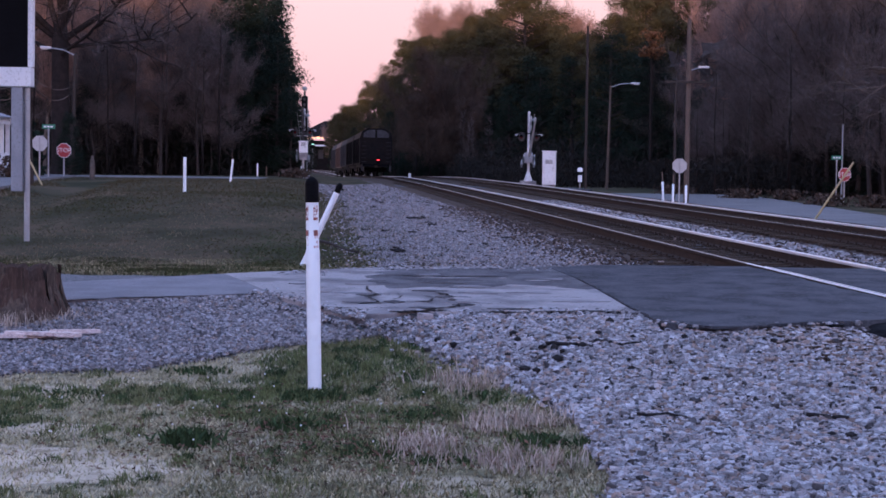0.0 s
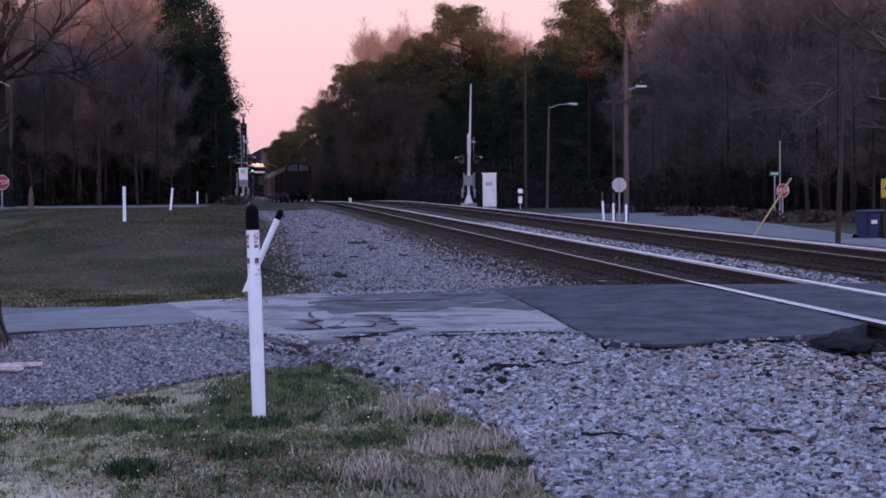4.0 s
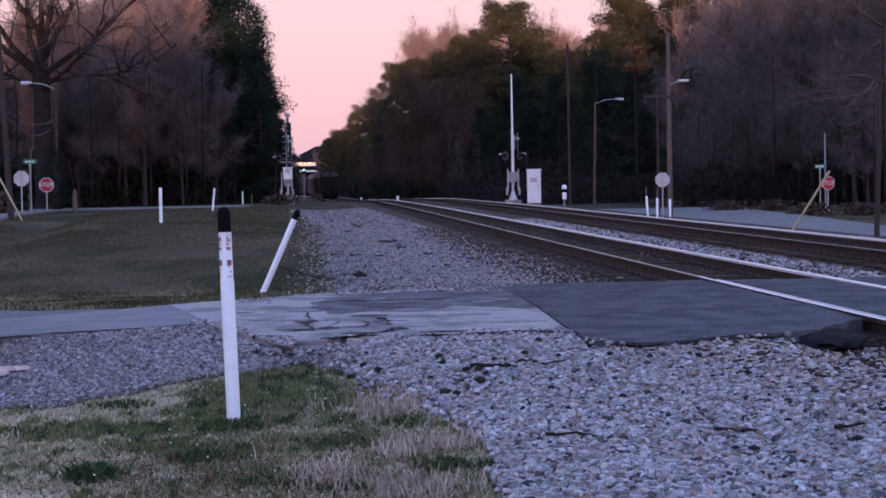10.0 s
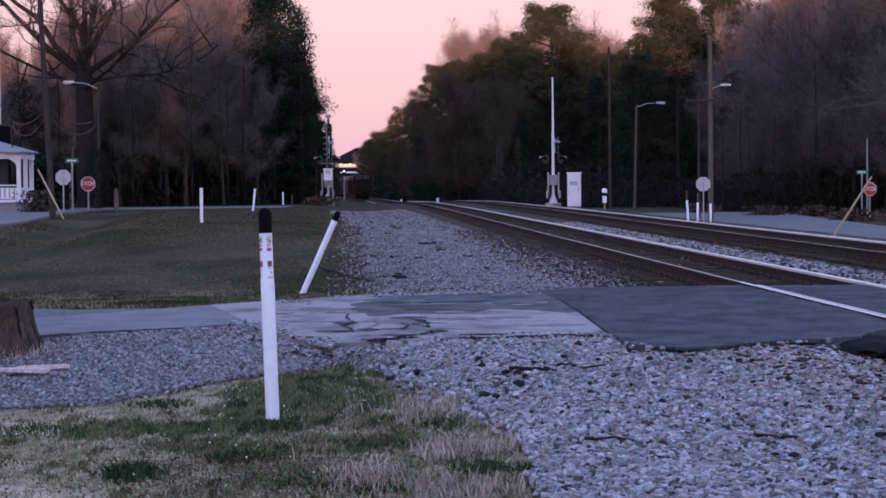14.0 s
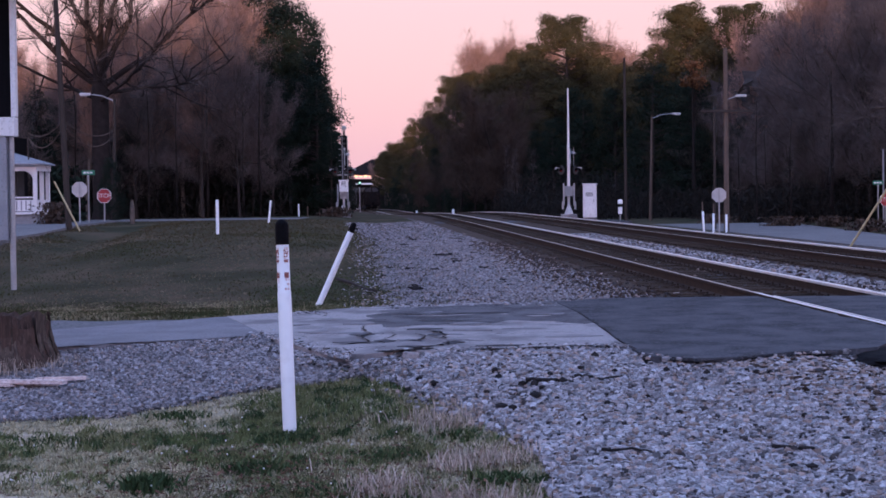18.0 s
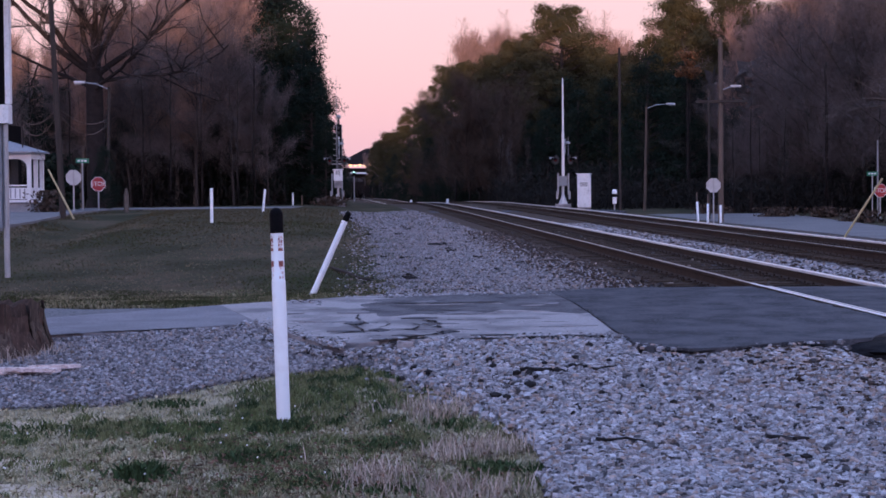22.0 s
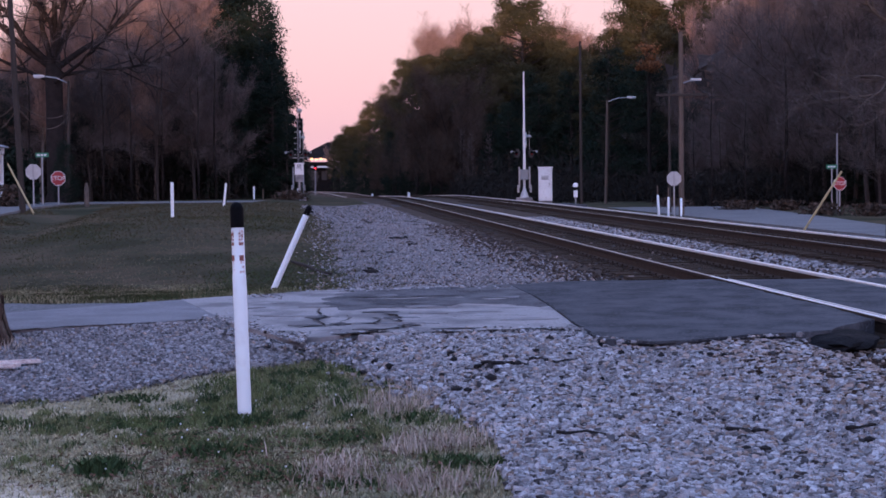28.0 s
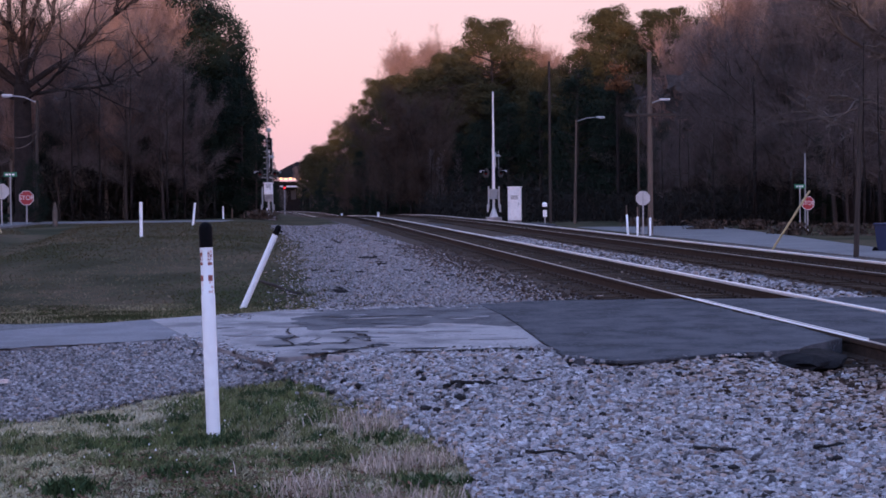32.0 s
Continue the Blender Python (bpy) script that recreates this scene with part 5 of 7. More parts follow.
for i, (x0_, x1_, dy, wd) in enumerate(((-0.5, 0.22, 0.0, 0.07), (-0.1, 0.42, 0.10, 0.05), (-0.35, 0.30, -0.10, 0.05), (0.0, 0.40, -0.02, 0.03))):
    pl = [(x0_ + (x1_ - x0_) * k / 8, dy + wd * rs.uniform(0.5, 1.0)) for k in range(9)] + [(x0_ + (x1_ - x0_) * k / 8 + rs.uniform(-0.02, 0.02), dy - wd * rs.uniform(0.4, 1.0)) for k in range(8, -1, -1)]
    part("splinter", prism(pl, 0.0 + 0.012 * i, 0.03 + 0.012 * i), M["raw_wood"], sw).matrix_basis = pose(0, 0, 0, 0, 0, (4, 22, -18, 9)[i])
bm = bmesh.new()
box(bm, -0.06, 0.06, -0.045, 0.045, 0, 0.07, bevel=0.015)
solid("pale_block", bm, M["concrete"], "pale broken lump of concrete by the road edge", "stone", m=pose(-0.41, 16.24, ground_z(-0.41, 16.24) + 0.01, 0, 5, 20))

# cracks and tar seams in the apron
Z_AP = 0.1185


def seam(pts, w, parent, z=Z_AP):
    """A dark broken seam of uneven width along pts, laid on the slabs and widened along y to fit the camera's view."""
    bm = bmesh.new()
    fine_pts = []
    for (x0, y0), (x1, y1) in zip(pts, pts[1:]):
        n = max(2, int(math.hypot(x1 - x0, y1 - y0) / 0.11))
        fine_pts += [(x0 + (x1 - x0) * i / n + rs.gauss(0, 0.012), y0 + (y1 - y0) * i / n + rs.gauss(0, 0.025)) for i in range(n)]
    lo, hi = [], []
    for i, (x, y) in enumerate(fine_pts):
        xa, ya = fine_pts[max(i - 1, 0)]
        xb, yb = fine_pts[min(i + 1, len(fine_pts) - 1)]
        n_ = math.hypot(xb - xa, yb - ya) + 1e-6
        nx, ny = (yb - ya) / n_, -(xb - xa) / n_
        k = w * rs.uniform(0.12, 0.85) * min(1.0, 0.3 + 0.7 * min(i, len(fine_pts) - 1 - i))
        lo.append(bm.verts.new((x - nx * k * 0.55, y - ny * k * 2.6, z + 0.001)))
        hi.append(bm.verts.new((x + nx * k * 0.55, y + ny * k * 2.6, z + 0.003)))
    for i in range(len(lo) - 1):
        bm.faces.new((lo[i], lo[i + 1], hi[i + 1], hi[i]))
    return part("crack", bm, M["crack"], parent)


for pts, w in (([(-0.98, 19.8), (-0.93, 19.0), (-0.84, 18.57), (-0.93, 18.2), (-0.86, 17.85), (-0.80, 17.4), (-0.72, 17.03)], 0.034), ([(-0.66, 18.8), (-0.60, 18.4), (-0.64, 18.0), (-0.70, 17.7)], 0.034), ([(-0.98, 18.55), (-0.86, 18.3), (-0.74, 18.4)], 0.03),
               ([(-0.32, 18.95), (-0.20, 18.75), (-0.13, 18.2), (-0.10, 17.7)], 0.060), ([(-0.26, 18.85), (-0.18, 18.5)], 0.05), ([(-0.10, 17.6), (-0.09, 17.2), (-0.20, 16.98), (-0.38, 16.8), (-0.52, 16.75)], 0.040), ([(-0.12, 17.05), (-0.30, 16.85)], 0.06),
               ([(-1.15, 17.3), (-0.90, 17.45), (-0.62, 17.6), (-0.36, 17.75), (-0.15, 17.8)], 0.022), ([(-1.4, 16.9), (-0.95, 16.75), (-0.55, 17.0)], 0.016), ([(-0.05, 17.2), (0.25, 17.6), (0.55, 17.75), (1.0, 17.8)], 0.012), ([(0.1, 16.75), (0.5, 16.95), (0.9, 17.1)], 0.014),
               ([(-0.42, 18.5), (-0.30, 18.2), (-0.16, 17.95), (-0.02, 17.9), (0.12, 18.1)], 0.028), ([(-0.30, 18.15), (-0.36, 17.7), (-0.28, 17.3), (-0.12, 17.1)], 0.03), ([(-0.55, 19.3), (-0.42, 19.0), (-0.30, 18.9)], 0.03), ([(-0.10, 17.45), (0.05, 17.35), (0.16, 17.05)], 0.024), ([(-1.6, 19.4), (-1.2, 19.3), (-0.95, 19.5)], 0.014), ([(0.35, 18.3), (0.75, 18.5), (1.2, 18.4)], 0.008),
               ([(-1.75, 18.6), (-1.4, 18.4), (-1.0, 18.5)], 0.014), ([(-1.5, 20.6), (-1.1, 20.4), (-0.7, 20.7)], 0.012), ([(-0.7, 21.6), (-0.2, 21.5), (0.3, 21.7), (0.7, 21.6)], 0.03), ([(-0.5, 20.4), (0.0, 20.3), (0.35, 20.5)], 0.024), ([(0.2, 22.6), (0.7, 22.5), (1.1, 22.7)], 0.022), ([(-0.3, 19.6), (0.2, 19.7), (0.6, 19.9)], 0.012)):
    seam(pts, w, apron)
seam(SEAM[:5], 0.018, apron, 0.122)
seam([(0.05, 16.66), (0.43, 16.6), (0.93, 16.85), (1.42, 16.78)], 0.05, apron, 0.113)
seam([(-0.46, 16.62), (-0.52, 16.4), (-0.42, 16.2)], 0.11, apron, 0.095)
seam([(-0.70, 16.52), (-0.5, 16.62), (-0.28, 16.7), (-0.1, 16.8)], 0.05, apron, 0.113)

# ---- grass ----


def blades(name, spots_, h0, h1, w, material, label, seed, lean=0.5):
    rg = random.Random(seed)
    v, f = [], []
    for x, y, z in spots_:
        a, h, l = rg.uniform(0, 6.28), rg.uniform(h0, h1), rg.uniform(0, lean)
        b = rg.uniform(0, 6.28)
        dx, dy = math.cos(a) * w, math.sin(a) * w
        lx, ly = math.cos(b) * l * h, math.sin(b) * l * h
        k = len(v)
        v += [(x - dx, y - dy, z), (x + dx, y + dy, z), (x + lx * 0.4 + dx * 0.7, y + ly * 0.4 + dy * 0.7, z + h * 0.6), (x + lx * 0.4 - dx * 0.7, y + ly * 0.4 - dy * 0.7, z + h * 0.6), (x + lx, y + ly, z + h)]
        f += [(k, k + 1, k + 2, k + 3), (k + 3, k + 2, k + 4)]
    return pydata(name, v, f, [material], label, "grass", "stuff")


def patch(n, x0, x1, y0, y1, ok):
    out = []
    tries = 0
    while len(out) < n and tries < n * 40:
        tries += 1
        x, y = rs.uniform(x0, x1), rs.uniform(y0, y1)
        if ok(x, y):
            out.append((x, y, ground_z(x, y) - 0.02))
    return out


def clumpy(x, y, s, cut):
    return noise.noise(Vector((x * s, y * s * 0.6, 3.3))) > cut


def turf(x, y):
    return cover(x, y) in (0, 3, 4)


def greenness(x, y):
    """Where the verge is green: round the post, in a tongue into the stones, in a broken band beside the gravel."""
    g = 0.95 * blob(x, y, -1.15, 14.1, 0.55, 0.8) + 0.95 * blob(x, y, -0.95, 15.2, 0.55, 0.5) + 0.75 * blob(x, y, -2.3, 13.5, 0.9, 0.45) + 0.6 * blob(x, y, -1.3, 12.7, 0.7, 0.35) + 0.5 * blob(x, y, -3.3, 13.0, 0.6, 0.25)
    g += 0.45 * blob(x, y, -3.2, 12.3, 0.5, 0.15) + 0.4 * blob(x, y, -0.9, 11.3, 0.5, 0.3) + 0.5 * blob(x, y, -0.35, 12.8, 0.3, 0.3)
    return g + 0.55 * noise.noise(Vector((x * 1.6, y * 1.3, 3.3))) + 0.75 * noise.noise(Vector((x * 6.5, y * 3.2, 7.1)))


def straw_at(x, y):
    """Tufts of tall dry grass along the edge of the stones."""
    q = 1.0 * blob(x, y, -0.12, 13.95, 0.28, 0.40) + 0.95 * blob(x, y, 0.10, 12.3, 0.30, 0.42) + 0.7 * blob(x, y, -0.48, 11.3, 0.20, 0.6) + 0.65 * blob(x, y, 0.05, 10.7, 0.34, 0.5) + 0.45 * blob(x, y, 0.45, 12.4, 0.2, 0.2)
    return q * (1 + 0.8 * noise.noise(Vector((x * 6, y * 3, 9)))) + 0.25 * noise.noise(Vector((x * 2.5, y * 2.0, 1)))


green_, shade_, tan_, mid_, straw_ = [], [], [], [], []
for p in patch(130000, -4.4, 1.1, 9.3, 16.1, lambda x, y: turf(x, y) or (y < verge(x) + 0.45 and noise.noise(Vector((x * 4.2, y * 2.6, 6))) > 0.12)):
    g, q = greenness(p[0], p[1]), straw_at(p[0], p[1])
    if q > 0.46 + rs.gauss(0, 0.13):
        (straw_ if rs.random() < 0.30 else mid_).append(p)
    elif g > 0.40 + rs.gauss(0, 0.16):
        (shade_ if noise.noise(Vector((p[0] * 9, p[1] * 4.5, 2.2))) > 0.18 else green_).append(p)
    elif cover(p[0], p[1]) == 4:
        if rs.random() < 0.3:
            tan_.append(p)
    else:
        r_ = rs.random()
        if r_ < (0.56 if p[0] < -1.7 else 0.22):
            tan_.append(p)
        elif r_ < 0.62:
            mid_.append(p)
        elif r_ < 0.68 and g > 0.2:
            green_.append(p)
blades("lawn_grass", green_, 0.012, 0.055, 0.0042, M["green_grass"], "short green winter grass round the marker post", 11, 1.3)
blades("lawn_grass", shade_, 0.012, 0.05, 0.0045, M["weed"], "darker green tufts in the verge", 14, 1.3)
blades("lawn_grass", mid_, 0.008, 0.040, 0.0045, M["olive"], "short olive-brown grass on the verge", 27, 1.6)
blades("lawn_grass", tan_, 0.006, 0.030, 0.0045, M["tan_grass"], "short dry tan grass on the verge", 12, 1.9)
blades("dry_grass", straw_, 0.03, 0.125, 0.0045, M["straw"], "tall dry grass tufts at the edge of the ballast", 13, 0.9)


def weed(x, y, r, h, n):
    return [(x + r * rs.gauss(0, 0.5), y + 1.3 * r * rs.gauss(0, 0.5), ground_z(x, y) - 0.02) for _ in range(n)], h


for x_, y_, r_, h_, n_ in ((-1.83, 11.45, 0.16, 0.11, 420), (-1.28, 12.15, 0.20, 0.07, 380), (-1.16, 13.55, 0.20, 0.06, 320), (-1.53, 12.95, 0.22, 0.035, 260), (-0.45, 12.75, 0.22, 0.05, 320), (-0.80, 11.2, 0.25, 0.05, 320), (0.25, 11.5, 0.16, 0.07, 260), (0.52, 11.4, 0.12, 0.05, 160), (-2.1, 14.6, 0.20, 0.05, 220), (-3.2, 12.35, 0.3, 0.04, 240), (0.02, 13.45, 0.25, 0.05, 160), (-2.9, 13.75, 0.3, 0.04, 200), (-0.4, 10.9, 0.2, 0.05, 220)):
    p_, hh = weed(x_, y_, r_, h_, n_)
    blades("weeds", p_, hh * 0.3, hh, 0.011, M["weed"], "dark green clump of weeds in the short grass", int(100 * abs(x_)) + 3, 1.1)
litter = thing("leaf_litter", "brown fallen leaves scattered over the verge", "leaves", kind="stuff")
bm = bmesh.new()
for _ in range(1500):
    x_, y_ = rs.gauss(-1.1, 0.8), rs.gauss(11.5, 1.0)
    if not (10.2 < y_ < 14.4 and x_ < 0.4):
        continue
    a_, l_, z_ = rs.uniform(0, 6.28), rs.uniform(0.012, 0.028), ground_z(x_, y_) + rs.uniform(0.004, 0.02)
    c_, s_ = math.cos(a_) * l_, math.sin(a_) * l_
    bm.faces.new([bm.verts.new(q_) for q_ in ((x_ - c_, y_ - s_, z_), (x_ + s_ * 0.5, y_ - c_ * 0.5, z_ + 0.008), (x_ + c_, y_ + s_, z_ + rs.uniform(0, 0.02)), (x_ - s_ * 0.5, y_ + c_ * 0.5, z_ + 0.004))])
part("leaves", bm, M["litter"], litter)
flowers = thing("white_flowers", "tiny white flower heads dotted through the grass", "flowers", kind="stuff")
bm = bmesh.new()
for _ in range(34):
    x_, y_ = rs.uniform(-3.4, -0.3), rs.uniform(11.2, 14.3)
    if cover(x_, y_) != 3:
        continue
    bmesh.ops.create_icosphere(bm, subdivisions=1, radius=0.0065, matrix=Matrix.Translation((x_, y_, ground_z(x_, y_) + 0.035)))
part("heads", bm, M["sign_white"], flowers)
field = patch(70000, -14, 0, 21.0, 60, lambda x, y: cover(x, y) == 0 and not on_slab(x, y))
dark_, dry_, plain_ = [], [], []
for p in field:
    q = 1.5 * noise.noise(Vector((p[0] * 0.3, p[1] * 0.10, 8.1))) + 0.6 * noise.noise(Vector((p[0] * 1.1, p[1] * 0.35, 2.7))) + rs.gauss(0, 0.09)
    (dark_ if q < -0.04 else dry_ if q > 0.34 else plain_).append(p)
blades("field_grass", patch(5000, -4.2, 1.4, 23.2, 60, lambda x, y: -5.7 < x - track_x(y) < -4.2 and not on_slab(x, y) and rs.random() < smooth(-4.2, -5.2, x - track_x(y)) and noise.noise(Vector((x * 1.6, y * 0.8, 3))) > 0.0), 0.015, 0.06, 0.008, M["field_dark"], "grass straggling into the ballast shoulder", 43, 1.2)
near_field = patch(52000, -9, 0, 20.2, 31, lambda x, y: cover(x, y) == 0 and not on_slab(x, y))
for nm_, m_, lo_, hi_, seed_ in (("dark olive tufts of the near field", M["field_dark"], -9.0, 0.0, 41), ("olive-brown tufts of the near field", M["olive"], 0.0, 9.0, 42)):
    blades("field_grass", [p for p in near_field if lo_ < noise.noise(Vector((p[0] * 0.8, p[1] * 0.45, 5.5))) + 0.5 * noise.noise(Vector((p[0] * 2.6, p[1] * 1.3, 1.5))) + rs.gauss(0.04, 0.16) <= hi_], 0.012, 0.05, 0.008, m_, nm_, seed_, 1.2)
blades("field_grass", plain_, 0.012, 0.05, 0.011, M["grass"], "rough winter grass of the field", 15, 1.2)
blades("field_grass", dark_, 0.015, 0.06, 0.011, M["field_dark"], "dark green patches of grass in the field", 25, 1.0)
blades("field_grass", dry_, 0.012, 0.05, 0.010, M["dry_field"], "tan dry patches of grass in the field", 26, 1.6)
blades("field_grass", patch(5000, -10, 0, 20.2, 27, lambda x, y: cover(x, y) == 0 and not on_slab(x, y) and clumpy(x, y, 1.6, 0.22)), 0.01, 0.03, 0.009, M["dry_field"], "dry grass at the field's near edge", 16, 1.1)
blades("field_grass", patch(4500, -7.5, -1.6, 19.0, 24.5, lambda x, y: cover(x, y) == 0 and not on_slab(x, y) and y - (22.0 + (x + 2.3) * 1.15) < 0.9 + 1.1 * noise.noise(Vector((x * 1.3, y, 4))) and rs.random() < 0.8), 0.015, 0.06, 0.008, M["olive"], "tan dry grass fringing the driveway", 55, 1.1)
blades("field_grass", patch(1500, -8, -1.8, 21.0, 40, lambda x, y: cover(x, y) == 0 and not on_slab(x, y) and noise.noise(Vector((x * 2.2, y * 1.4, 12))) > 0.34), 0.02, 0.07, 0.007, M["dry_field"], "pale dead stalks standing in the field", 56, 0.7)
blades("field_grass", patch(20000, -17, -2, 45, 98, lambda x, y: cover(x, y) == 0 and x > -11.9 - 0.125 * (y - 50)), 0.02, 0.07, 0.02, M["grass"], "rough winter grass of the far field", 17, 1.2)
blades("field_grass", patch(8000, -3.4, 0.2, 23, 40, lambda x, y: cover(x, y) == 0 and not on_slab(x, y)), 0.012, 0.05, 0.009, M["weed"], "greener grass at the ballast edge", 18, 1.1)

# dark strips, not cracks, along the near edges of driveway and asphalt ramp
seam([(-6.0, 16.05), (-4.03, 17.1), (-3.15, 17.77), (-2.19, 18.36), (-1.9, 18.74)], 0.03, driveway, 0.109)
seam([(1.5, 15.95), (1.6, 15.55), (1.87, 15.32), (2.44, 15.64), (3.2, 16.06)], 0.035, crossing_a, 0.10)

# rounded broken end of the asphalt beside the near rail
bm = bmesh.new()
bmesh.ops.create_icosphere(bm, subdivisions=3, radius=1.0)
for v in bm.verts:
    n_ = 1 + 0.18 * noise.noise(v.co * 2.3)
    v.co = Vector((v.co.x * 0.40 * n_, v.co.y * 0.62 * n_, max(v.co.z, -0.9) * 0.108 * n_))
solid("asphalt_lump", bm, M["tar"], "black rounded lump of tar at the asphalt's broken end", "asphalt", m=pose(3.52, 16.50, 0.0, 0, 0, -20))

# ---- crossing signals ----


def flasher(parent, x, z, y):
    bg = part("light_backing", lathe([(0.27, 0), (0.27, 0.015)], 20), M["dark_gap"], parent)
    bg.matrix_basis = pose(x, y, z, 90, 0, 48 if x > 0 else -48)
    lens = part("lens", lathe([(0.10, 0.0), (0.105, 0.03), (0.07, 0.05), (0.02, 0.06)], 16), M["red_glass"], bg)
    lens.matrix_basis = pose(0, 0, 0.012)
    hood = bmesh.new()
    for i in range(10):
        a0, a1 = math.pi * i / 10, math.pi * (i + 1) / 10
        hood.faces.new([hood.verts.new((0.125 * math.cos(a), 0.125 * math.sin(a), zz)) for a, zz in ((a0, 0.01), (a1, 0.01), (a1, 0.26), (a0, 0.26))])
    hood_ob = part("hood", hood, M["black"], bg)
    hood_ob.matrix_basis = pose(0, 0, 0)


def crossing_gate(x, y, z, label, metal="silver"):
    t_ = thing("crossing_gate", label, "crossing gate", pose(x, y, z), "crossing gates")
    part("foundation", B(-0.45, 0.45, -0.45, 0.45, -0.3, 0.22, bevel=0.03), M["concrete"], t_)
    part("base", lathe([(0.26, 0.22), (0.24, 0.3), (0.12, 0.62), (0.085, 0.75)], 14), M["silver"], t_)
    part("mast", T((0, 0, 0.7), (0, 0, 4.15), 0.075, 0.07, 14), M[metal], t_)
    part("finial", lathe([(0.09, 4.15), (0.09, 4.2), (0.03, 4.28)], 10), M[metal], t_)
    part("light_arm", T((-0.62, -0.1, 2.98), (0.62, -0.1, 2.98), 0.035, n=8), M["black"], t_)
    for s in (-1, 1):
        flasher(t_, s * 0.42, 2.78, -0.14)
        part("junction", B(s * 0.66 - 0.14, s * 0.66 + 0.14, -0.14, 0.02, 2.82, 2.94, bevel=0.02), M["grey_paint"], t_)
    for a in (38, -38):
        blade = part("crossbuck", B(-0.62, 0.62, -0.012, 0.012, -0.1, 0.1, bevel=0.006), M["sign_back"], t_)
        blade.matrix_basis = pose(0.12, 0, 3.55, 0, 0, 90) @ pose(0, 0, 0, 0, a, 0)
    part("bell", lathe([(0.16, 4.02), (0.15, 4.1), (0.05, 4.16)], 14), M["grey_paint"], t_).location = (0.28, 0, -0.3)
    part("ladder", B(0.30, 0.33, 0.05, 0.08, 2.6, 4.1), M["grey_paint"], t_)
    part("mechanism", B(-0.24, 0.24, -0.2, 0.25, 1.25, 1.85, bevel=0.04), M["grey_paint" if metal == "silver" else "dark_gap"], t_, "grey gate mechanism box")
    arm = thing("gate_arm", "", "", pose(0, -0.26, 1.5))
    arm.parent = t_
    return t_, arm


def fill_arm(arm, length, k_=1.0, material=None):
    """The arm lies along -y when it is down; the counterweights stand behind the pivot."""
    n = 7
    for i in range(n):
        a, b = 0.35 + (length - 0.35) * i / n, 0.35 + (length - 0.35) * (i + 1) / n
        w0, w1 = k_ * (0.075 - 0.035 * i / n), k_ * (0.075 - 0.035 * (i + 1) / n)
        bm = bmesh.new()
        lo = [bm.verts.new((sx * w0, -a, sz * w0)) for sx, sz in ((-1, -0.5), (1, -0.5), (1, 0.5), (-1, 0.5))]
        hi = [bm.verts.new((sx * w1, -b, sz * w1)) for sx, sz in ((-1, -0.5), (1, -0.5), (1, 0.5), (-1, 0.5))]
        for k in range(4):
            bm.faces.new((lo[k], lo[(k + 1) % 4], hi[(k + 1) % 4], hi[k]))
        bm.faces.new(lo[::-1])
        bm.faces.new(hi)
        part("arm_section", bm, material or M["sign_white"], arm)
    for s in (-1, 1):
        part("arm_bracket", B(s * 0.30 - 0.04, s * 0.30 + 0.04, -0.5, 0.75, -0.06, 0.06, bevel=0.01), material or M["metal"], arm)
        part("counterweight", B(s * 0.36 - 0.05, s * 0.36 + 0.05, 0.55, 1.0, -0.16, 0.16, bevel=0.02), material or M["metal"], arm)


gate_r, arm_r = crossing_gate(6.55, 112, 0.12, "crossing gate with silver mast and white arm beside the far track")
fill_arm(arm_r, 6.0)
gate_l, arm_l = crossing_gate(-6.75, 115, 0.25, "crossing gate with tall mast and pale equipment before evergreens", "dark_gap")
fill_arm(arm_l, 6.3, 0.26, M["grey_paint"])
sig = thing("signal_mast", "dark railway signal mast with pale fittings behind the gate", "railway signal", pose(-6.72, 116.2, 0.2))
part("mast", T((0, 0, -0.2), (0, 0, 5.3), 0.08, 0.07, 12), M["dark_gap"], sig)
part("finial", lathe([(0.0, 5.3), (0.13, 5.36), (0.16, 5.46), (0.10, 5.58), (0.0, 5.6)], 12), M["grey_paint"], sig)
for k in range(7):
    part("rung", B(-0.34, -0.12, 0.02, 0.05, 2.8 + 0.34 * k, 2.83 + 0.34 * k), M["metal"], sig)
for zz in (4.5, 3.35):
    hd = part("signal_head", B(-0.17, 0.17, -0.12, 0.14, zz - 0.5, zz + 0.5, bevel=0.03), M["black"], sig)
    for k in range(3):
        part("lens", lathe([(0.09, 0), (0.09, 0.02)], 12), M["lamp_glass"] if k == 2 else M["dark_gap"], hd).matrix_basis = pose(0, -0.125, zz + 0.32 - 0.32 * k, 90, 0, 0)
part("ladder", B(0.16, 0.2, 0.12, 0.16, 0.2, 5.0), M["grey_paint"], sig)
part("platform", B(-0.5, 0.5, -0.2, 0.4, 2.6, 2.66), M["metal"], sig)


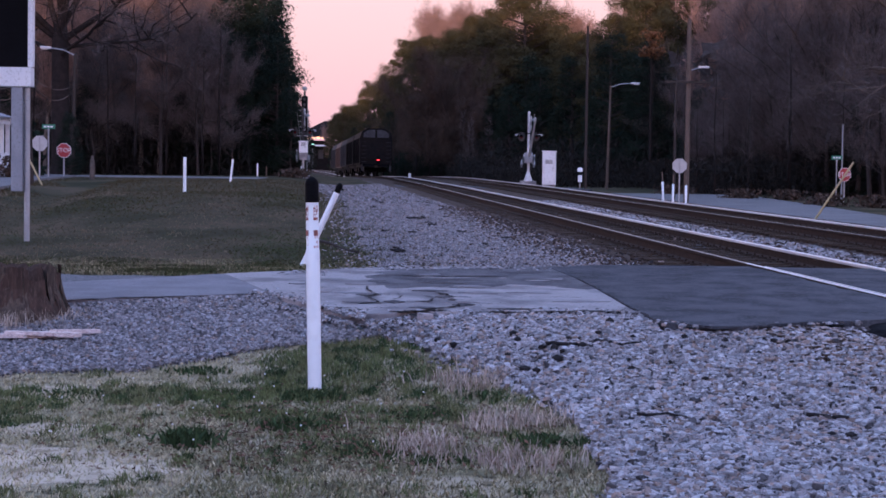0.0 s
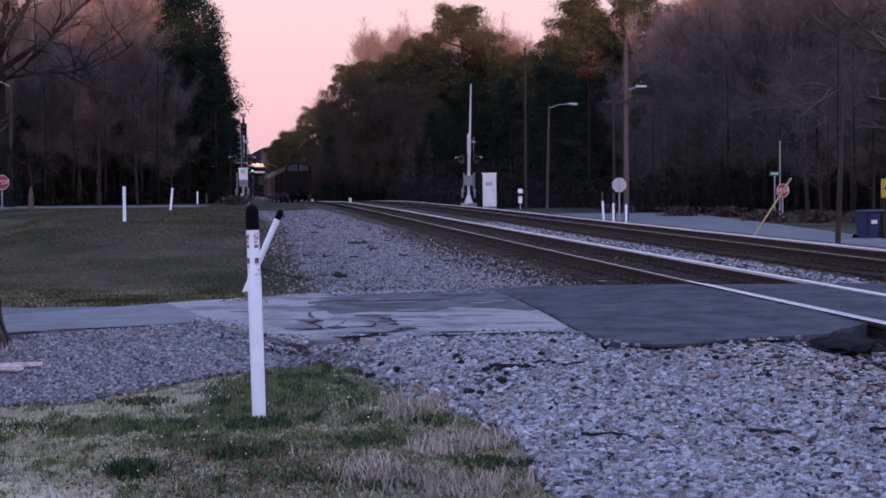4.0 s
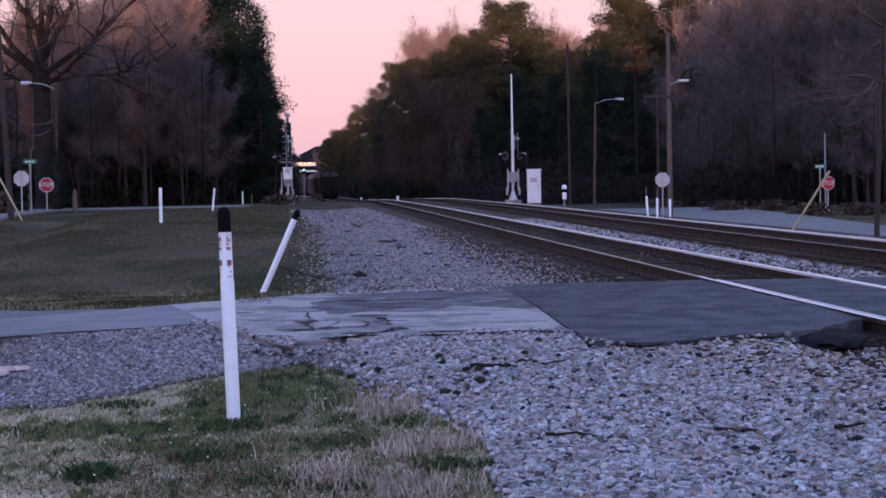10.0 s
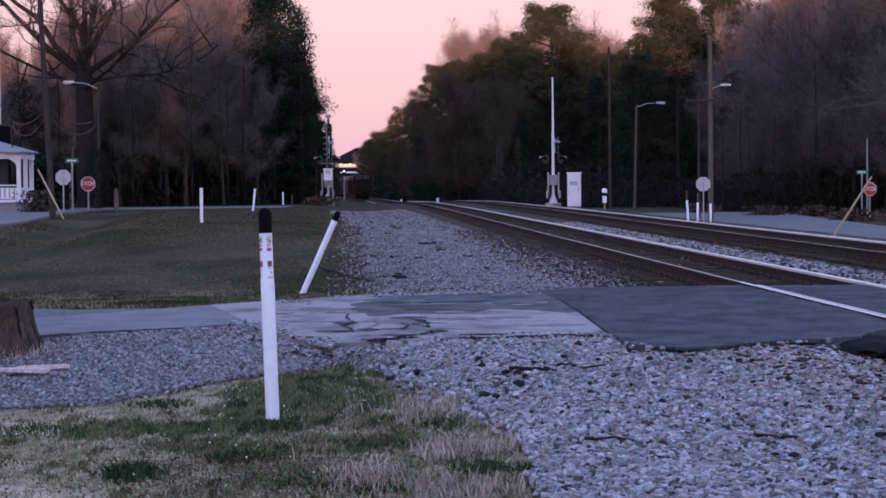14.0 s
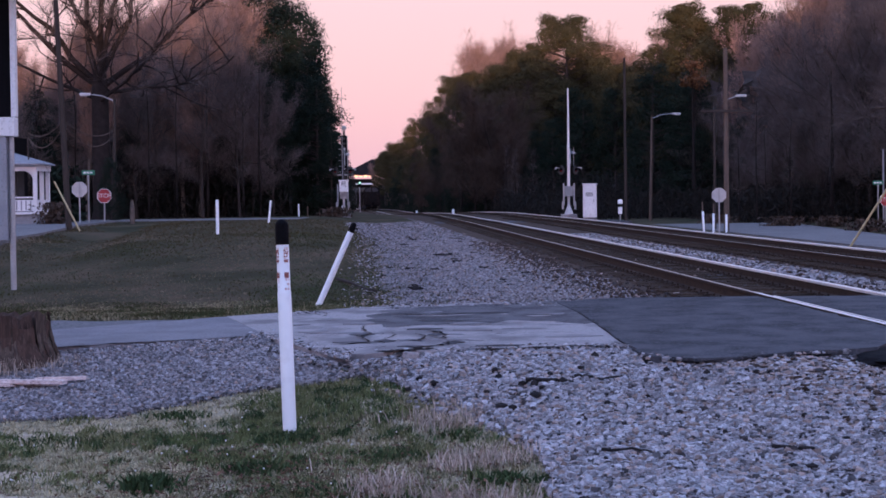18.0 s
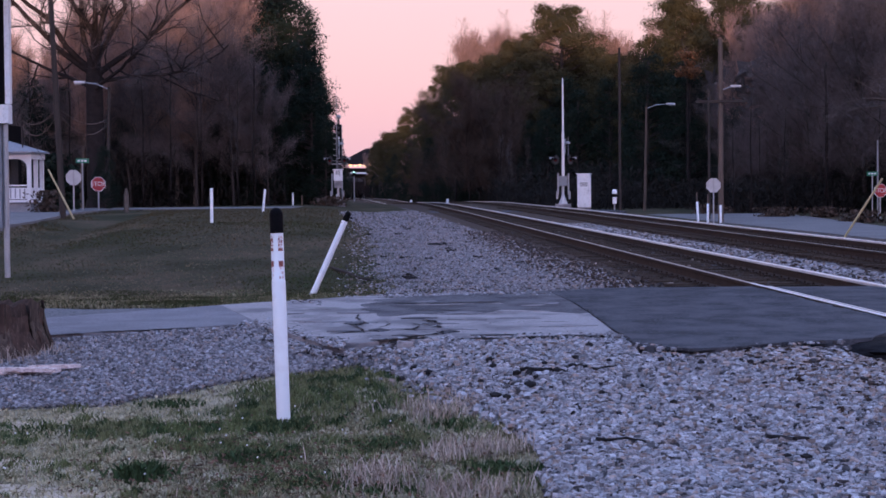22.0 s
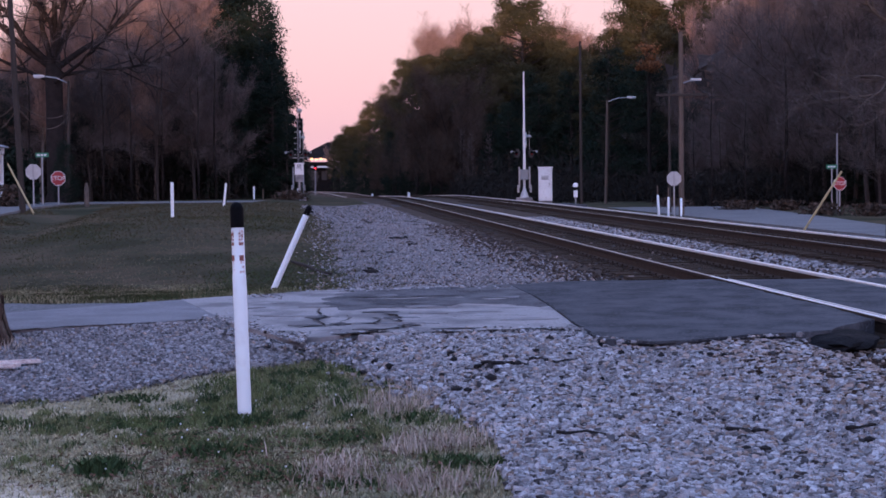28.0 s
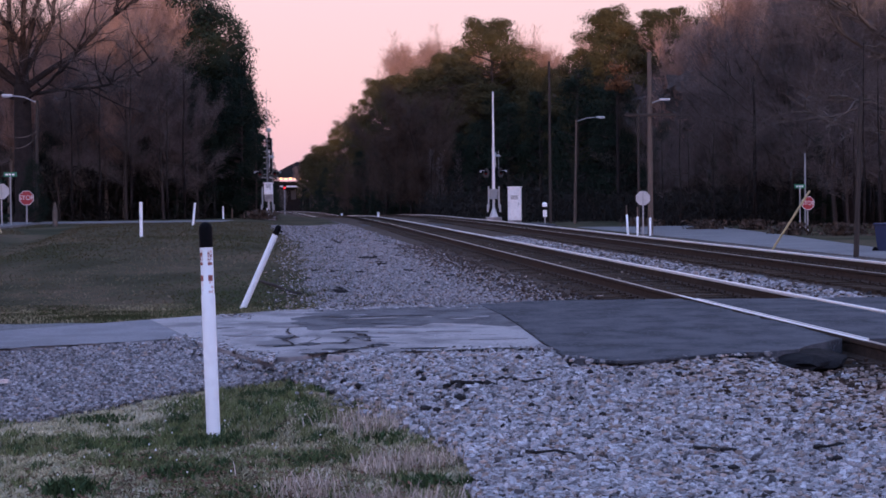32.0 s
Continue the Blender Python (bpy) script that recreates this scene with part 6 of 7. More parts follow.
def cabinet(x, y, z, w, d, h, label, rz=0.0):
    t_ = thing("signal_cabinet", label, "cabinet", pose(x, y, z, 0, 0, rz))
    part("body", B(-w / 2, w / 2, -d / 2, d / 2, 0.12, h, bevel=0.02), M["cab_white"], t_)
    part("roof", B(-w / 2 - 0.05, w / 2 + 0.05, -d / 2 - 0.05, d / 2 + 0.05, h + 0.002, h + 0.06, bevel=0.015), M["cab_white"], t_)
    part("plinth", B(-w / 2 + 0.03, w / 2 - 0.03, -d / 2 + 0.03, d / 2 - 0.03, -0.3, 0.118), M["concrete"], t_)
    dr = part("door", B(-w / 2 + 0.05, w / 2 - 0.05, -d / 2 - 0.025, -d / 2 - 0.003, 0.2, h - 0.08, bevel=0.008), M["cab_white"], t_)
    part("handle", B(w / 2 - 0.16, w / 2 - 0.12, -d / 2 - 0.06, -d / 2 - 0.027, h * 0.5, h * 0.5 + 0.16, bevel=0.01), M["metal"], dr)
    for i in range(5):
        part("louvre", B(-w * 0.28, w * 0.28, -d / 2 - 0.04, -d / 2 - 0.026, h * 0.66 + 0.05 * i, h * 0.66 + 0.03 + 0.05 * i), M["grey_paint"], dr)
    return t_


cabinet(7.85, 113, 0.0, 0.78, 0.6, 2.05, "tall white metal signal cabinet with louvred door", -8)
cabinet(-6.6, 113.2, 0.3, 0.5, 0.4, 0.75, "small pale metal equipment box at the gate").location.z = 1.68
part("stand", B(-0.05, 0.05, -0.05, 0.05, -1.6, -0.302), M["metal"], bpy.data.objects["signal_cabinet.001"])

# ---- road signs ----


def octagon(r, y0, y1):
    bm = bmesh.new()
    ring = [(r * math.cos(math.pi / 8 + math.pi / 4 * i), r * math.sin(math.pi / 8 + math.pi / 4 * i)) for i in range(8)]
    a = [bm.verts.new((x, y0, z)) for x, z in ring]
    b = [bm.verts.new((x, y1, z)) for x, z in ring]
    bm.faces.new(a)
    bm.faces.new(b[::-1])
    for i in range(8):
        bm.faces.new((a[i], b[i], b[(i + 1) % 8], a[(i + 1) % 8]))
    return bm


def text_mesh(body, size):
    cu = bpy.data.curves.new("lettering", "FONT")
    cu.body, cu.size, cu.align_x, cu.align_y, cu.extrude = body, size, "CENTER", "CENTER", 0.003
    ob = bpy.data.objects.new("lettering", cu)
    scene.collection.objects.link(ob)
    me = bpy.data.meshes.new_from_object(ob.evaluated_get(bpy.context.evaluated_depsgraph_get()))
    bpy.data.objects.remove(ob)
    return me


def stop_sign(x, y, z, centre, face, label, rz=0.0):
    """face -1 shows the red side towards the field, 1 its bare back."""
    t_ = thing("stop_sign", label, "stop sign", pose(x, y, z, 0, 0, rz + (0 if face < 0 else 180)), "stop signs")
    part("post", B(-0.035, 0.035, 0.0, 0.03, -0.3, centre + 0.3, bevel=0.006), M["metal"], t_)
    plate = part("plate", octagon(0.38, -0.022, -0.016), M["sign_back"], t_)
    plate.location.z = centre
    rim = part("border", octagon(0.38, -0.027, -0.0235), M["sign_white"], plate)
    part("face", octagon(0.352, -0.032, -0.0285), M["sign_red"], plate)
    me = text_mesh("STOP", 0.30)
    me.materials.append(M["sign_white"])
    tx_ = new("lettering", me)
    tx_.parent = plate
    tx_.matrix_basis = pose(0, -0.036, 0, 90, 0, 0)
    return t_


stop_sign(-17.38, 95, 0.36, 1.32, -1, "red stop sign on a metal post by the street")
stop_sign(-17.62, 90, 0.42, 1.56, 1, "stop sign seen from its bare grey back", 8)
stop_sign(13.1, 96, -0.5, 1.85, 1, "stop sign seen from its bare grey back near the utility pole", -6)
stop_sign(22.3, 100, -0.55, 1.55, -1, "red stop sign on a tall post by the wood", 12)


def street_blade(x, y, z, h, w, label, rz):
    t_ = thing("street_name_sign", label, "street sign", pose(x, y, z, 0, 0, rz))
    part("post", T((0, 0, -0.3), (0, 0, h), 0.035, n=8), M["metal"], t_)
    part("blade", B(-w / 2, w / 2, -0.008, 0.008, h - 0.02, h + 0.2, bevel=0.004), M["sign_green"], t_, "green blade with unreadable white bars")
    for i in range(3):
        part("bar", B(-w * 0.36 + w * 0.25 * i, -w * 0.36 + w * 0.18 + w * 0.25 * i, -0.013, -0.010, h + 0.05, h + 0.13), M["sign_white"], t_)
    part("bracket", B(-0.05, 0.05, -0.03, 0.03, h - 0.1, h - 0.022, bevel=0.01), M["metal"], t_)


street_blade(-17.58, 92, 0.42, 2.28, 0.62, "green street name sign on a thin post", 6)
street_blade(22.15, 101.2, -0.55, 2.35, 0.6, "green street name sign above the bushes", 10)
post_tall = thing("thin_post", "tall thin grey post behind the stop sign", "post", pose(22.5, 101.5, -0.55))
part("shaft", T((0, 0, -0.3), (0, 0, 4.2), 0.05, 0.04, 8), M["grey_paint"], post_tall)

# guy guards and wires
for x0, y0, z0, x1, y1, z1, label in ((-14.4, 74, 0.2, -15.55, 74.5, 2.2, "yellow plastic guy guard leaning to the dark pole"), (12.5, 62, -0.45, 13.75, 61.5, 1.55, "pale yellow guy guard leaning over the tracks' edge")):
    t_ = thing("guy_wire", label, "guy wire", pose(x0, y0, z0))
    d = Vector((x1 - x0, y1 - y0, z1 - z0))
    part("guard", T((0, 0, -0.1), d, 0.035, 0.035, 8), M["yellow"], t_)
    part("cable", T(d, d * 1.9, 0.006, 0.006, 5), M["dark_pole"], t_)
    part("anchor", T((-0.05, 0, -0.3), (0, 0, -0.08), 0.02, n=6), M["metal"], t_)


def cable(a, b, sag, label, r=0.02):
    a, b = Vector(a), Vector(b)
    bm = bmesh.new()
    pts = [a.lerp(b, i / 14) - Vector((0, 0, sag * 4 * (i / 14) * (1 - i / 14))) for i in range(15)]
    for p, q in zip(pts, pts[1:]):
        tube(bm, p, q, r, r, 5)
    return solid("cable", bm, M["wood_pole"], label, "cable", "overhead cables")


for z_, sag_ in ((4.55, 0.45), (4.3, 0.7)):
    cable((-15.2, 75, z_), (-18.6, 104.9, z_ + 0.75), sag_, "slack pale cable between the pole and the street lamp")
    cable((-15.3, 75, z_), (-19.64, 88.5, z_ + 0.05), sag_ - 0.1, "slack pale cable towards the porch house")
cable((-15.4, 75, 5.6), (-30, 84, 6.2), 0.8, "thin overhead cable over the side street", 0.012)
# lamp on the tall pole
lamp = thing("pole_lamp", "small cobra-head lamp on the utility pole, unlit", "lamp", pose(13.75, 98, -0.6))
part("bracket", T((0.1, -0.1, 6.8), (0.55, -0.3, 6.95), 0.03, n=8), M["metal"], lamp)
part("lamp_head", B(0.45, 1.0, -0.42, -0.2, 6.9, 7.02, bevel=0.04), M["lamp_glass"], lamp)
# meter on the dark pole
met = thing("meter_box", "pale meter and box fixed to the dark pole", "meter", pose(9.0, 105.7, -0.25))
part("pipe", T((0, 0, -0.2), (0, 0, 1.0), 0.035, n=8), M["metal"], met)
part("box", B(-0.11, 0.11, -0.1, 0.08, 0.62, 1.0, bevel=0.015), M["cab_white"], met)
part("dial", lathe([(0.14, 1.18), (0.14, 1.36), (0.08, 1.42)], 14), M["cab_white"], met)
# guard pipes
for x_, y_, h_, lean_ in ((12.85, 100, 1.05, -3), (13.15, 98.5, 0.95, 0), (13.62, 97.2, 0.9, 0)):
    t_ = thing("guard_pipe", "white plastic guard pipe with a brown stake", "guard pipe", pose(x_, y_, -0.55, 0, lean_, 0), "guard pipes")
    part("pipe", lathe([(0.06, -0.1), (0.06, h_), (0.045, h_ + 0.01)], 12), M["post_white"], t_)
    part("stake", T((0, 0, h_ - 0.1), (0, 0, h_ + 0.5), 0.04, 0.035, 8), M["wood_pole"], t_)
# distant small markers beside the line
for x_, y_ in ((-4.1, 200), (-0.25, 160)):
    marker_post(x_ , y_, 0.62, 0.11, label="short white marker stub between the tracks", cap=0.02, decals=False)
# bins


def wheeled_bin(x, y, rz, material, label):
    t_ = thing("wheeled_bin", label, "bin", pose(x, y, ground_z(x, y) - 0.02, 0, 0, rz), "roadside bins")
    bm = bmesh.new()
    lo = [bm.verts.new(p) for p in ((-0.23, -0.26, 0.06), (0.23, -0.26, 0.06), (0.23, 0.26, 0.06), (-0.23, 0.26, 0.06))]
    hi = [bm.verts.new(p) for p in ((-0.31, -0.36, 0.98), (0.31, -0.36, 0.98), (0.31, 0.34, 0.98), (-0.31, 0.34, 0.98))]
    bm.faces.new(lo[::-1])
    bm.faces.new(hi)
    for i in range(4):
        bm.faces.new((lo[i], lo[(i + 1) % 4], hi[(i + 1) % 4], hi[i]))
    bmesh.ops.bevel(bm, geom=list(bm.edges), offset=0.03, segments=2, affect="EDGES")
    part("body", bm, material, t_)
    part("lid", B(-0.33, 0.33, -0.39, 0.36, 0.985, 1.06, bevel=0.03), material, t_)
    part("lid_handle", T((-0.28, 0.40, 1.0), (0.28, 0.40, 1.0), 0.02, n=8), material, t_)
    for s in (-1, 1):
        part("wheel", T((s * 0.25, 0.30, 0.12), (s * 0.31, 0.30, 0.12), 0.12, n=14), M["black"], t_)
    return t_


wb = wheeled_bin(17.2, 65, 28, M["blue_bin"], "blue plastic wheeled bin with a white sticker at the roadside")
part("sticker", B(-0.13, 0.13, -0.345, -0.335, 0.6, 0.8), M["sign_white"], wb, "white sticker").matrix_basis = pose(0, 0.012, 0.0, 0, 0, 0)
wheeled_bin(17.92, 65.4, 12, M["green_bin"], "dark green plastic wheeled bin beside a blue one")
pole(14.78, 53, -0.62, 11.5, 0.085, M["wood_pole"], "grey weathered utility pole beside the arrow sign")
ar = thing("arrow_sign", "yellow road sign with a black arrow on a metal post", "road sign", pose(15.03, 54.5, -0.6))
part("post", B(-0.03, 0.03, 0.01, 0.06, -0.3, 2.15), M["metal"], ar)
part("plate", B(-0.32, 0.36, -0.012, 0.008, 1.55, 2.1, bevel=0.004), M["sign_yellow"], ar)
part("arrow", prism([(-0.26, 0), (-0.08, 0.15), (-0.08, 0.06), (0.18, 0.06), (0.18, -0.06), (-0.08, -0.06), (-0.08, -0.15)], 0, 0.004), M["black"], ar, "black arrow").matrix_basis = pose(0.02, -0.0125, 1.82, 90, 0, 0)

# ---- porch house ----
house = thing("house", "white house with a screened corner porch and grey hip roof", "house", pose(0, 0, 0))
hx0, hx1, hy0, hy1, hz = -27.0, -19.2, 88.0, 91.0, 0.40
part("foundation", B(hx0, hx1, hy0, hy1, hz - 0.3, hz + 0.45), M["shingle"], house)
part("porch_floor", B(hx0, hx1 + 0.15, hy0 - 0.15, hy1, hz + 0.452, hz + 0.56, bevel=0.01), M["house_white"], house)
part("inner_wall", B(hx0, hx1 - 1.2, hy0 + 1.4, hy1 - 0.1, hz + 0.562, hz + 2.7), M["dark_gap"], house, "dark wall behind the porch")
part("fascia", B(hx0, hx1 + 0.05, hy0 - 0.06, hy0 + 0.1, hz + 2.44, hz + 2.74, bevel=0.01), M["house_white"], house)
part("fascia", B(hx1 - 0.11, hx1 + 0.05, hy0 + 0.102, hy1, hz + 2.44, hz + 2.74, bevel=0.01), M["house_white"], house)
for cx, cy in ((hx1 - 0.06, hy0), (hx1 - 1.75, hy0), (hx1 - 3.4, hy0), (hx1 - 0.06, hy0 + 1.4), (hx1 - 0.06, hy0 + 2.7)):
    col = part("porch_column", B(cx - 0.09, cx + 0.09, cy - 0.05, cy + 0.13, hz + 0.562, hz + 2.438, bevel=0.012), M["house_white"], house)
for x0_, x1_ in ((hx1 - 1.66, hx1 - 0.16), (hx1 - 3.3, hx1 - 1.85), (hx0, hx1 - 3.5)):
    part("rail_panel", B(x0_, x1_, hy0 - 0.02, hy0 + 0.04, hz + 0.6, hz + 1.12), M["house_white"], house)
for i in range(2):
    part("rail_panel", B(hx1 - 0.1, hx1 - 0.04, hy0 + 0.15 + 1.4 * i, hy0 + 1.33 + 1.3 * i, hz + 0.6, hz + 1.12), M["house_white"], house)
bm = bmesh.new()
ex, ey0, ey1 = hx1 + 0.22, hy0 - 0.4, hy1 + 0.2
rv = [bm.verts.new(p) for p in ((hx0, ey0, hz + 2.78), (ex, ey0, hz + 2.78), (ex, ey1, hz + 2.78), (hx0, ey1, hz + 2.78), (hx0, ey1 - 0.1, hz + 3.55), (ex - 2.6, ey1 - 0.1, hz + 3.55),
                                 (hx0, ey0, hz + 2.72), (ex, ey0, hz + 2.72), (ex, ey1, hz + 2.72), (hx0, ey1, hz + 2.72))]
for f in ((0, 1, 5, 4), (1, 2, 5), (2, 3, 4, 5), (6, 9, 8, 7), (0, 6, 7, 1), (1, 7, 8, 2), (2, 8, 9, 3), (0, 4, 3, 9, 6)):
    bm.faces.new([rv[i] for i in f])
part("roof", bm, M["shingle"], house)
# added block, black in place of the shade and dark trees behind the roof
part("black_backing", B(hx0, hx1 - 2.4, hy1 + 0.25, hy1 + 6, -0.1, hz + 4.2), M["black"], house, "dark upper wall in shade")
part("service_mast", T((hx1 - 0.44, hy0 + 0.5, hz + 2.7), (hx1 - 0.44, hy0 + 0.5, hz + 4.3), 0.035, n=8), M["dark_pole"], house)
for cx, s_ in ((hx1 - 0.15, -1), (hx1 - 1.66, 1), (hx1 - 1.84, -1), (hx1 - 3.31, 1)):
    part("bracket", prism([(0, 0), (s_ * 0.38, 0), (s_ * 0.20, -0.07), (s_ * 0.07, -0.2), (0, -0.38)][::s_], 0, 0.05), M["house_white"], house, "curved white porch bracket").matrix_basis = pose(cx, hy0 + 0.06, hz + 2.438, 90, 0, 0)
for x0_, x1_ in ((hx1 - 1.66, hx1 - 0.16), (hx1 - 3.3, hx1 - 1.85)):
    part("screen_rail", B(x0_, x1_, hy0 + 0.0, hy0 + 0.05, hz + 1.20, hz + 1.26), M["house_white"], house)
    for k in range(7):
        xx = x0_ + (x1_ - x0_) * (k + 0.5) / 7
        part("slat", B(xx - 0.03, xx + 0.03, hy0 - 0.035, hy0 - 0.021, hz + 0.64, hz + 1.08, bevel=0.004), M["shingle"], house)


def shrub(x, y, r, h, material, label, seed, n=700, size=0.11):
    rg = random.Random(seed)
    v, f = [], []
    shards(rg, n, lambda: (lambda a, q, z: Vector((x + r * q * math.cos(a), y + r * q * math.sin(a), ground_z(x, y) + 0.05 + z)))(rg.uniform(0, 6.28), min(abs(rg.gauss(0, 0.55)), 1.3), h * rg.random() ** 1.4), size, v, f, 1.0)
    return pydata("shrub", v, f, [material], label, "shrub")


shrub(-7.0, 112.2, 0.9, 0.5, M["bush"], "low brown brush at the foot of the gate", 9)
shrub(-18.3, 87.0, 0.75, 0.95, M["bush"], "low reddish-brown shrub at the porch corner", 3)
shrub(-19.5, 97.0, 0.8, 2.2, M["cedar"], "dark evergreen shrub behind the road signs", 4, 1200, 0.16)
shrub(-20.1, 96.4, 0.9, 2.8, M["cedar"], "dark evergreen shrub behind the road signs", 5, 1200, 0.16)
for i, (x_, y_) in enumerate(((20.5, 96), (22.6, 94), (24.6, 92), (19.0, 112), (22.0, 113), (17, 125))):
    shrub(x_, y_, 1.1, 0.55, M["bush"], "low brown brush at the foot of the wood", 20 + i, 900, 0.12)
for x_, y_ in ((-15.6, 92.6),):
    t_ = thing("pale_stub", "short pale weathered stub post by the street", "post", pose(x_, y_, 0.3))
    part("shaft", lathe([(0.13, -0.2), (0.12, 0.8), (0.05, 1.15)], 10), M["bark_pale"], t_)

# ---- kiosk at the edge of the yard ----
ks = thing("kiosk", "white-trimmed kiosk on posts with a dark eave and grey panel", "kiosk", pose(0.19, 16.6, -0.329) @ Matrix.Scale(1.244, 4))
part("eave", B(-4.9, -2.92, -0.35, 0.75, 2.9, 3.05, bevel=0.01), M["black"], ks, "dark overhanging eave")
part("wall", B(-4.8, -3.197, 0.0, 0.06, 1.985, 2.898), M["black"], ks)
part("corner_trim", B(-3.195, -3.16, -0.02, 0.05, 1.985, 2.898, bevel=0.004), M["house_white"], ks)
part("beam", B(-4.8, -3.163, -0.06, 0.06, 1.85, 1.98, bevel=0.006), M["house_white"], ks)
part("upright", B(-3.30, -3.225, -0.05, 0.03, 1.14, 1.848, bevel=0.006), M["shingle"], ks, "grey timber upright with peeling paint")
part("pipe", T((-3.20, 0, 0.80), (-3.20, 0, 1.848), 0.02, n=12), M["metal"], ks)
part("panel_frame", B(-4.4, -3.40, 0.03, 0.07, 1.32, 1.83, bevel=0.01), M["grey_paint"], ks)
part("panel", B(-4.36, -3.44, 0.022, 0.028, 1.36, 1.79), M["lamp_glass"], ks, "pale glossy panel")
part("box", B(-4.4, -3.47, -0.1, 0.15, 0.82, 1.02, bevel=0.015), M["house_white"], ks)
part("support_post", B(-4.7, -4.58, 0.0, 0.12, -0.3, 1.848, bevel=0.01), M["house_white"], ks)

# ---- stump ----
bm = bmesh.new()
n_ = 40
rings = []
for zi, (z_, k_) in enumerate(((-0.1, 1.4), (0.05, 1.2), (0.18, 1.02), (0.34, 0.92), (0.47, 0.82))):
    ring = []
    for i in range(n_):
        a = 2 * math.pi * i / n_
        r_ = 0.40 * k_ * (1 + 0.10 * noise.noise(Vector((math.cos(a) * 3, math.sin(a) * 3, z_ * 1.2))) + 0.035 * math.sin(a * 13 + z_ * 3))
        ring.append(bm.verts.new((r_ * math.cos(a), r_ * math.sin(a), z_ + (0.07 * noise.noise(Vector((math.cos(a) * 4, math.sin(a) * 4, 9))) if zi == 4 else 0))))
    rings.append(ring)
for a_, b_ in zip(rings, rings[1:]):
    for i in range(n_):
        bm.faces.new((a_[i], a_[(i + 1) % n_], b_[(i + 1) % n_], b_[i]))
c_ = bm.verts.new((0, 0, 0.38))
for i in range(n_):
    bm.faces.new((rings[-1][i], rings[-1][(i + 1) % n_], c_))
stump = thing("tree_stump", "rotten red-brown tree stump with frayed grey bark", "stump", pose(-4.03, 17.1, -0.05))
part("core", bm, M["stump"], stump)
rk = random.Random(8)
for i in range(26):
    a = rk.uniform(-2.6, 0.6)
    w_, h_ = rk.uniform(0.05, 0.11), rk.uniform(0.30, 0.56)
    bm = bmesh.new()
    cols = []
    for k in range(3):
        b = a + (k - 1) * w_ / 0.42
        cols.append([bm.verts.new((r_ * math.cos(b), r_ * math.sin(b), z_)) for r_, z_ in ((0.60 + rk.uniform(0, 0.04), -0.08), (0.475 + rk.uniform(0, 0.03), 0.14), (0.425 + rk.uniform(0, 0.025), 0.6 * h_), (0.40 + rk.uniform(0, 0.05), h_ * rk.uniform(0.85, 1.0)))])
    for ca, cb in zip(cols, cols[1:]):
        for k in range(3):
            bm.faces.new((ca[k], cb[k], cb[k + 1], ca[k + 1]))
    part("bark_strip", bm, M["stump_bark"] if i % 3 else M["stump"], stump, "weathered strip of grey-brown bark")
blades("stump_grass", [(-4.03 + rs.uniform(0.36, 0.75) * math.cos(a), 17.1 + rs.uniform(0.36, 0.75) * math.sin(a), -0.06) for a in (rs.uniform(0, 6.28) for _ in range(1500))], 0.04, 0.16, 0.005, M["straw"], "dry grass round the stump", 31, 0.8)

# ---- far building and signal at the end of the view ----
depot = thing("far_building", "distant building with dark hip roof and lit eaves", "building", pose(-21.1, 462, 0.5) @ Matrix.Scale(1.2, 4))
part("wall", B(-4.5, 3.2, 0, 8, -2.2, 4.6), M["car_dark"], depot)
bm = bmesh.new()
rv = [bm.verts.new(p) for p in ((-5.4, -1, 5.4), (4.1, -1, 5.4), (4.1, 9, 5.4), (-5.4, 9, 5.4), (0.6, 4, 8.6), (1.8, 4, 8.6))]
for f in ((0, 1, 5, 4), (1, 2, 5), (2, 3, 4, 5), (3, 0, 4), (3, 2, 1, 0)):
    bm.faces.new([rv[i] for i in f])
part("roof", bm, M["car_dark"], depot)
part("canopy", B(-2.4, 1.4, -2.5, -0.1, 3.45, 3.75, bevel=0.02), M["cab_white"], depot, "white canopy edge")
for i in range(6):
    part("eave_lamp", B(-2.6 + 0.95 * i, -2.05 + 0.95 * i, -1.05, -0.9, 4.95, 5.35 - 0.12 * (i % 2), bevel=0.05), M["warm_lamp"], depot, "glowing warm lamp")
for x0_, x1_ in ((-2.6, -1.2), (-0.4, 0.6), (1.6, 2.6)):
    part("window", B(x0_, x1_, -0.03, -0.004, 1.0, 2.8), M["dark_gap"], depot)
tl = thing("line_signal", "line signal with green and red lenses and a shutter", "railway signal", pose(-17.4, 348, 0))
part("mast", T((0, 0, -1.6), (0, 0, 4.6), 0.09, n=8), M["grey_paint"], tl)
part("head", B(-0.3, 0.3, -0.1, 0.15, 3.4, 4.6, bevel=0.05), M["black"], tl)
part("lens", lathe([(0.15, 0), (0.15, 0.03)], 14), M["green_lamp"], tl, "glowing green lens").matrix_basis = pose(0, -0.11, 4.2, 90, 0, 0)
part("lens", lathe([(0.15, 0), (0.15, 0.03)], 14), M["red_lamp"], tl, "glowing red lens").matrix_basis = pose(0, -0.11, 3.75, 90, 0, 0)
# both lenses always glow; this added disc imitates the change of colour
shutter = part("shutter", lathe([(0.21, 0), (0.21, 0.02)], 16), M["black"], tl, "black shutter disc that covers one lens")

# ---- freight train ----


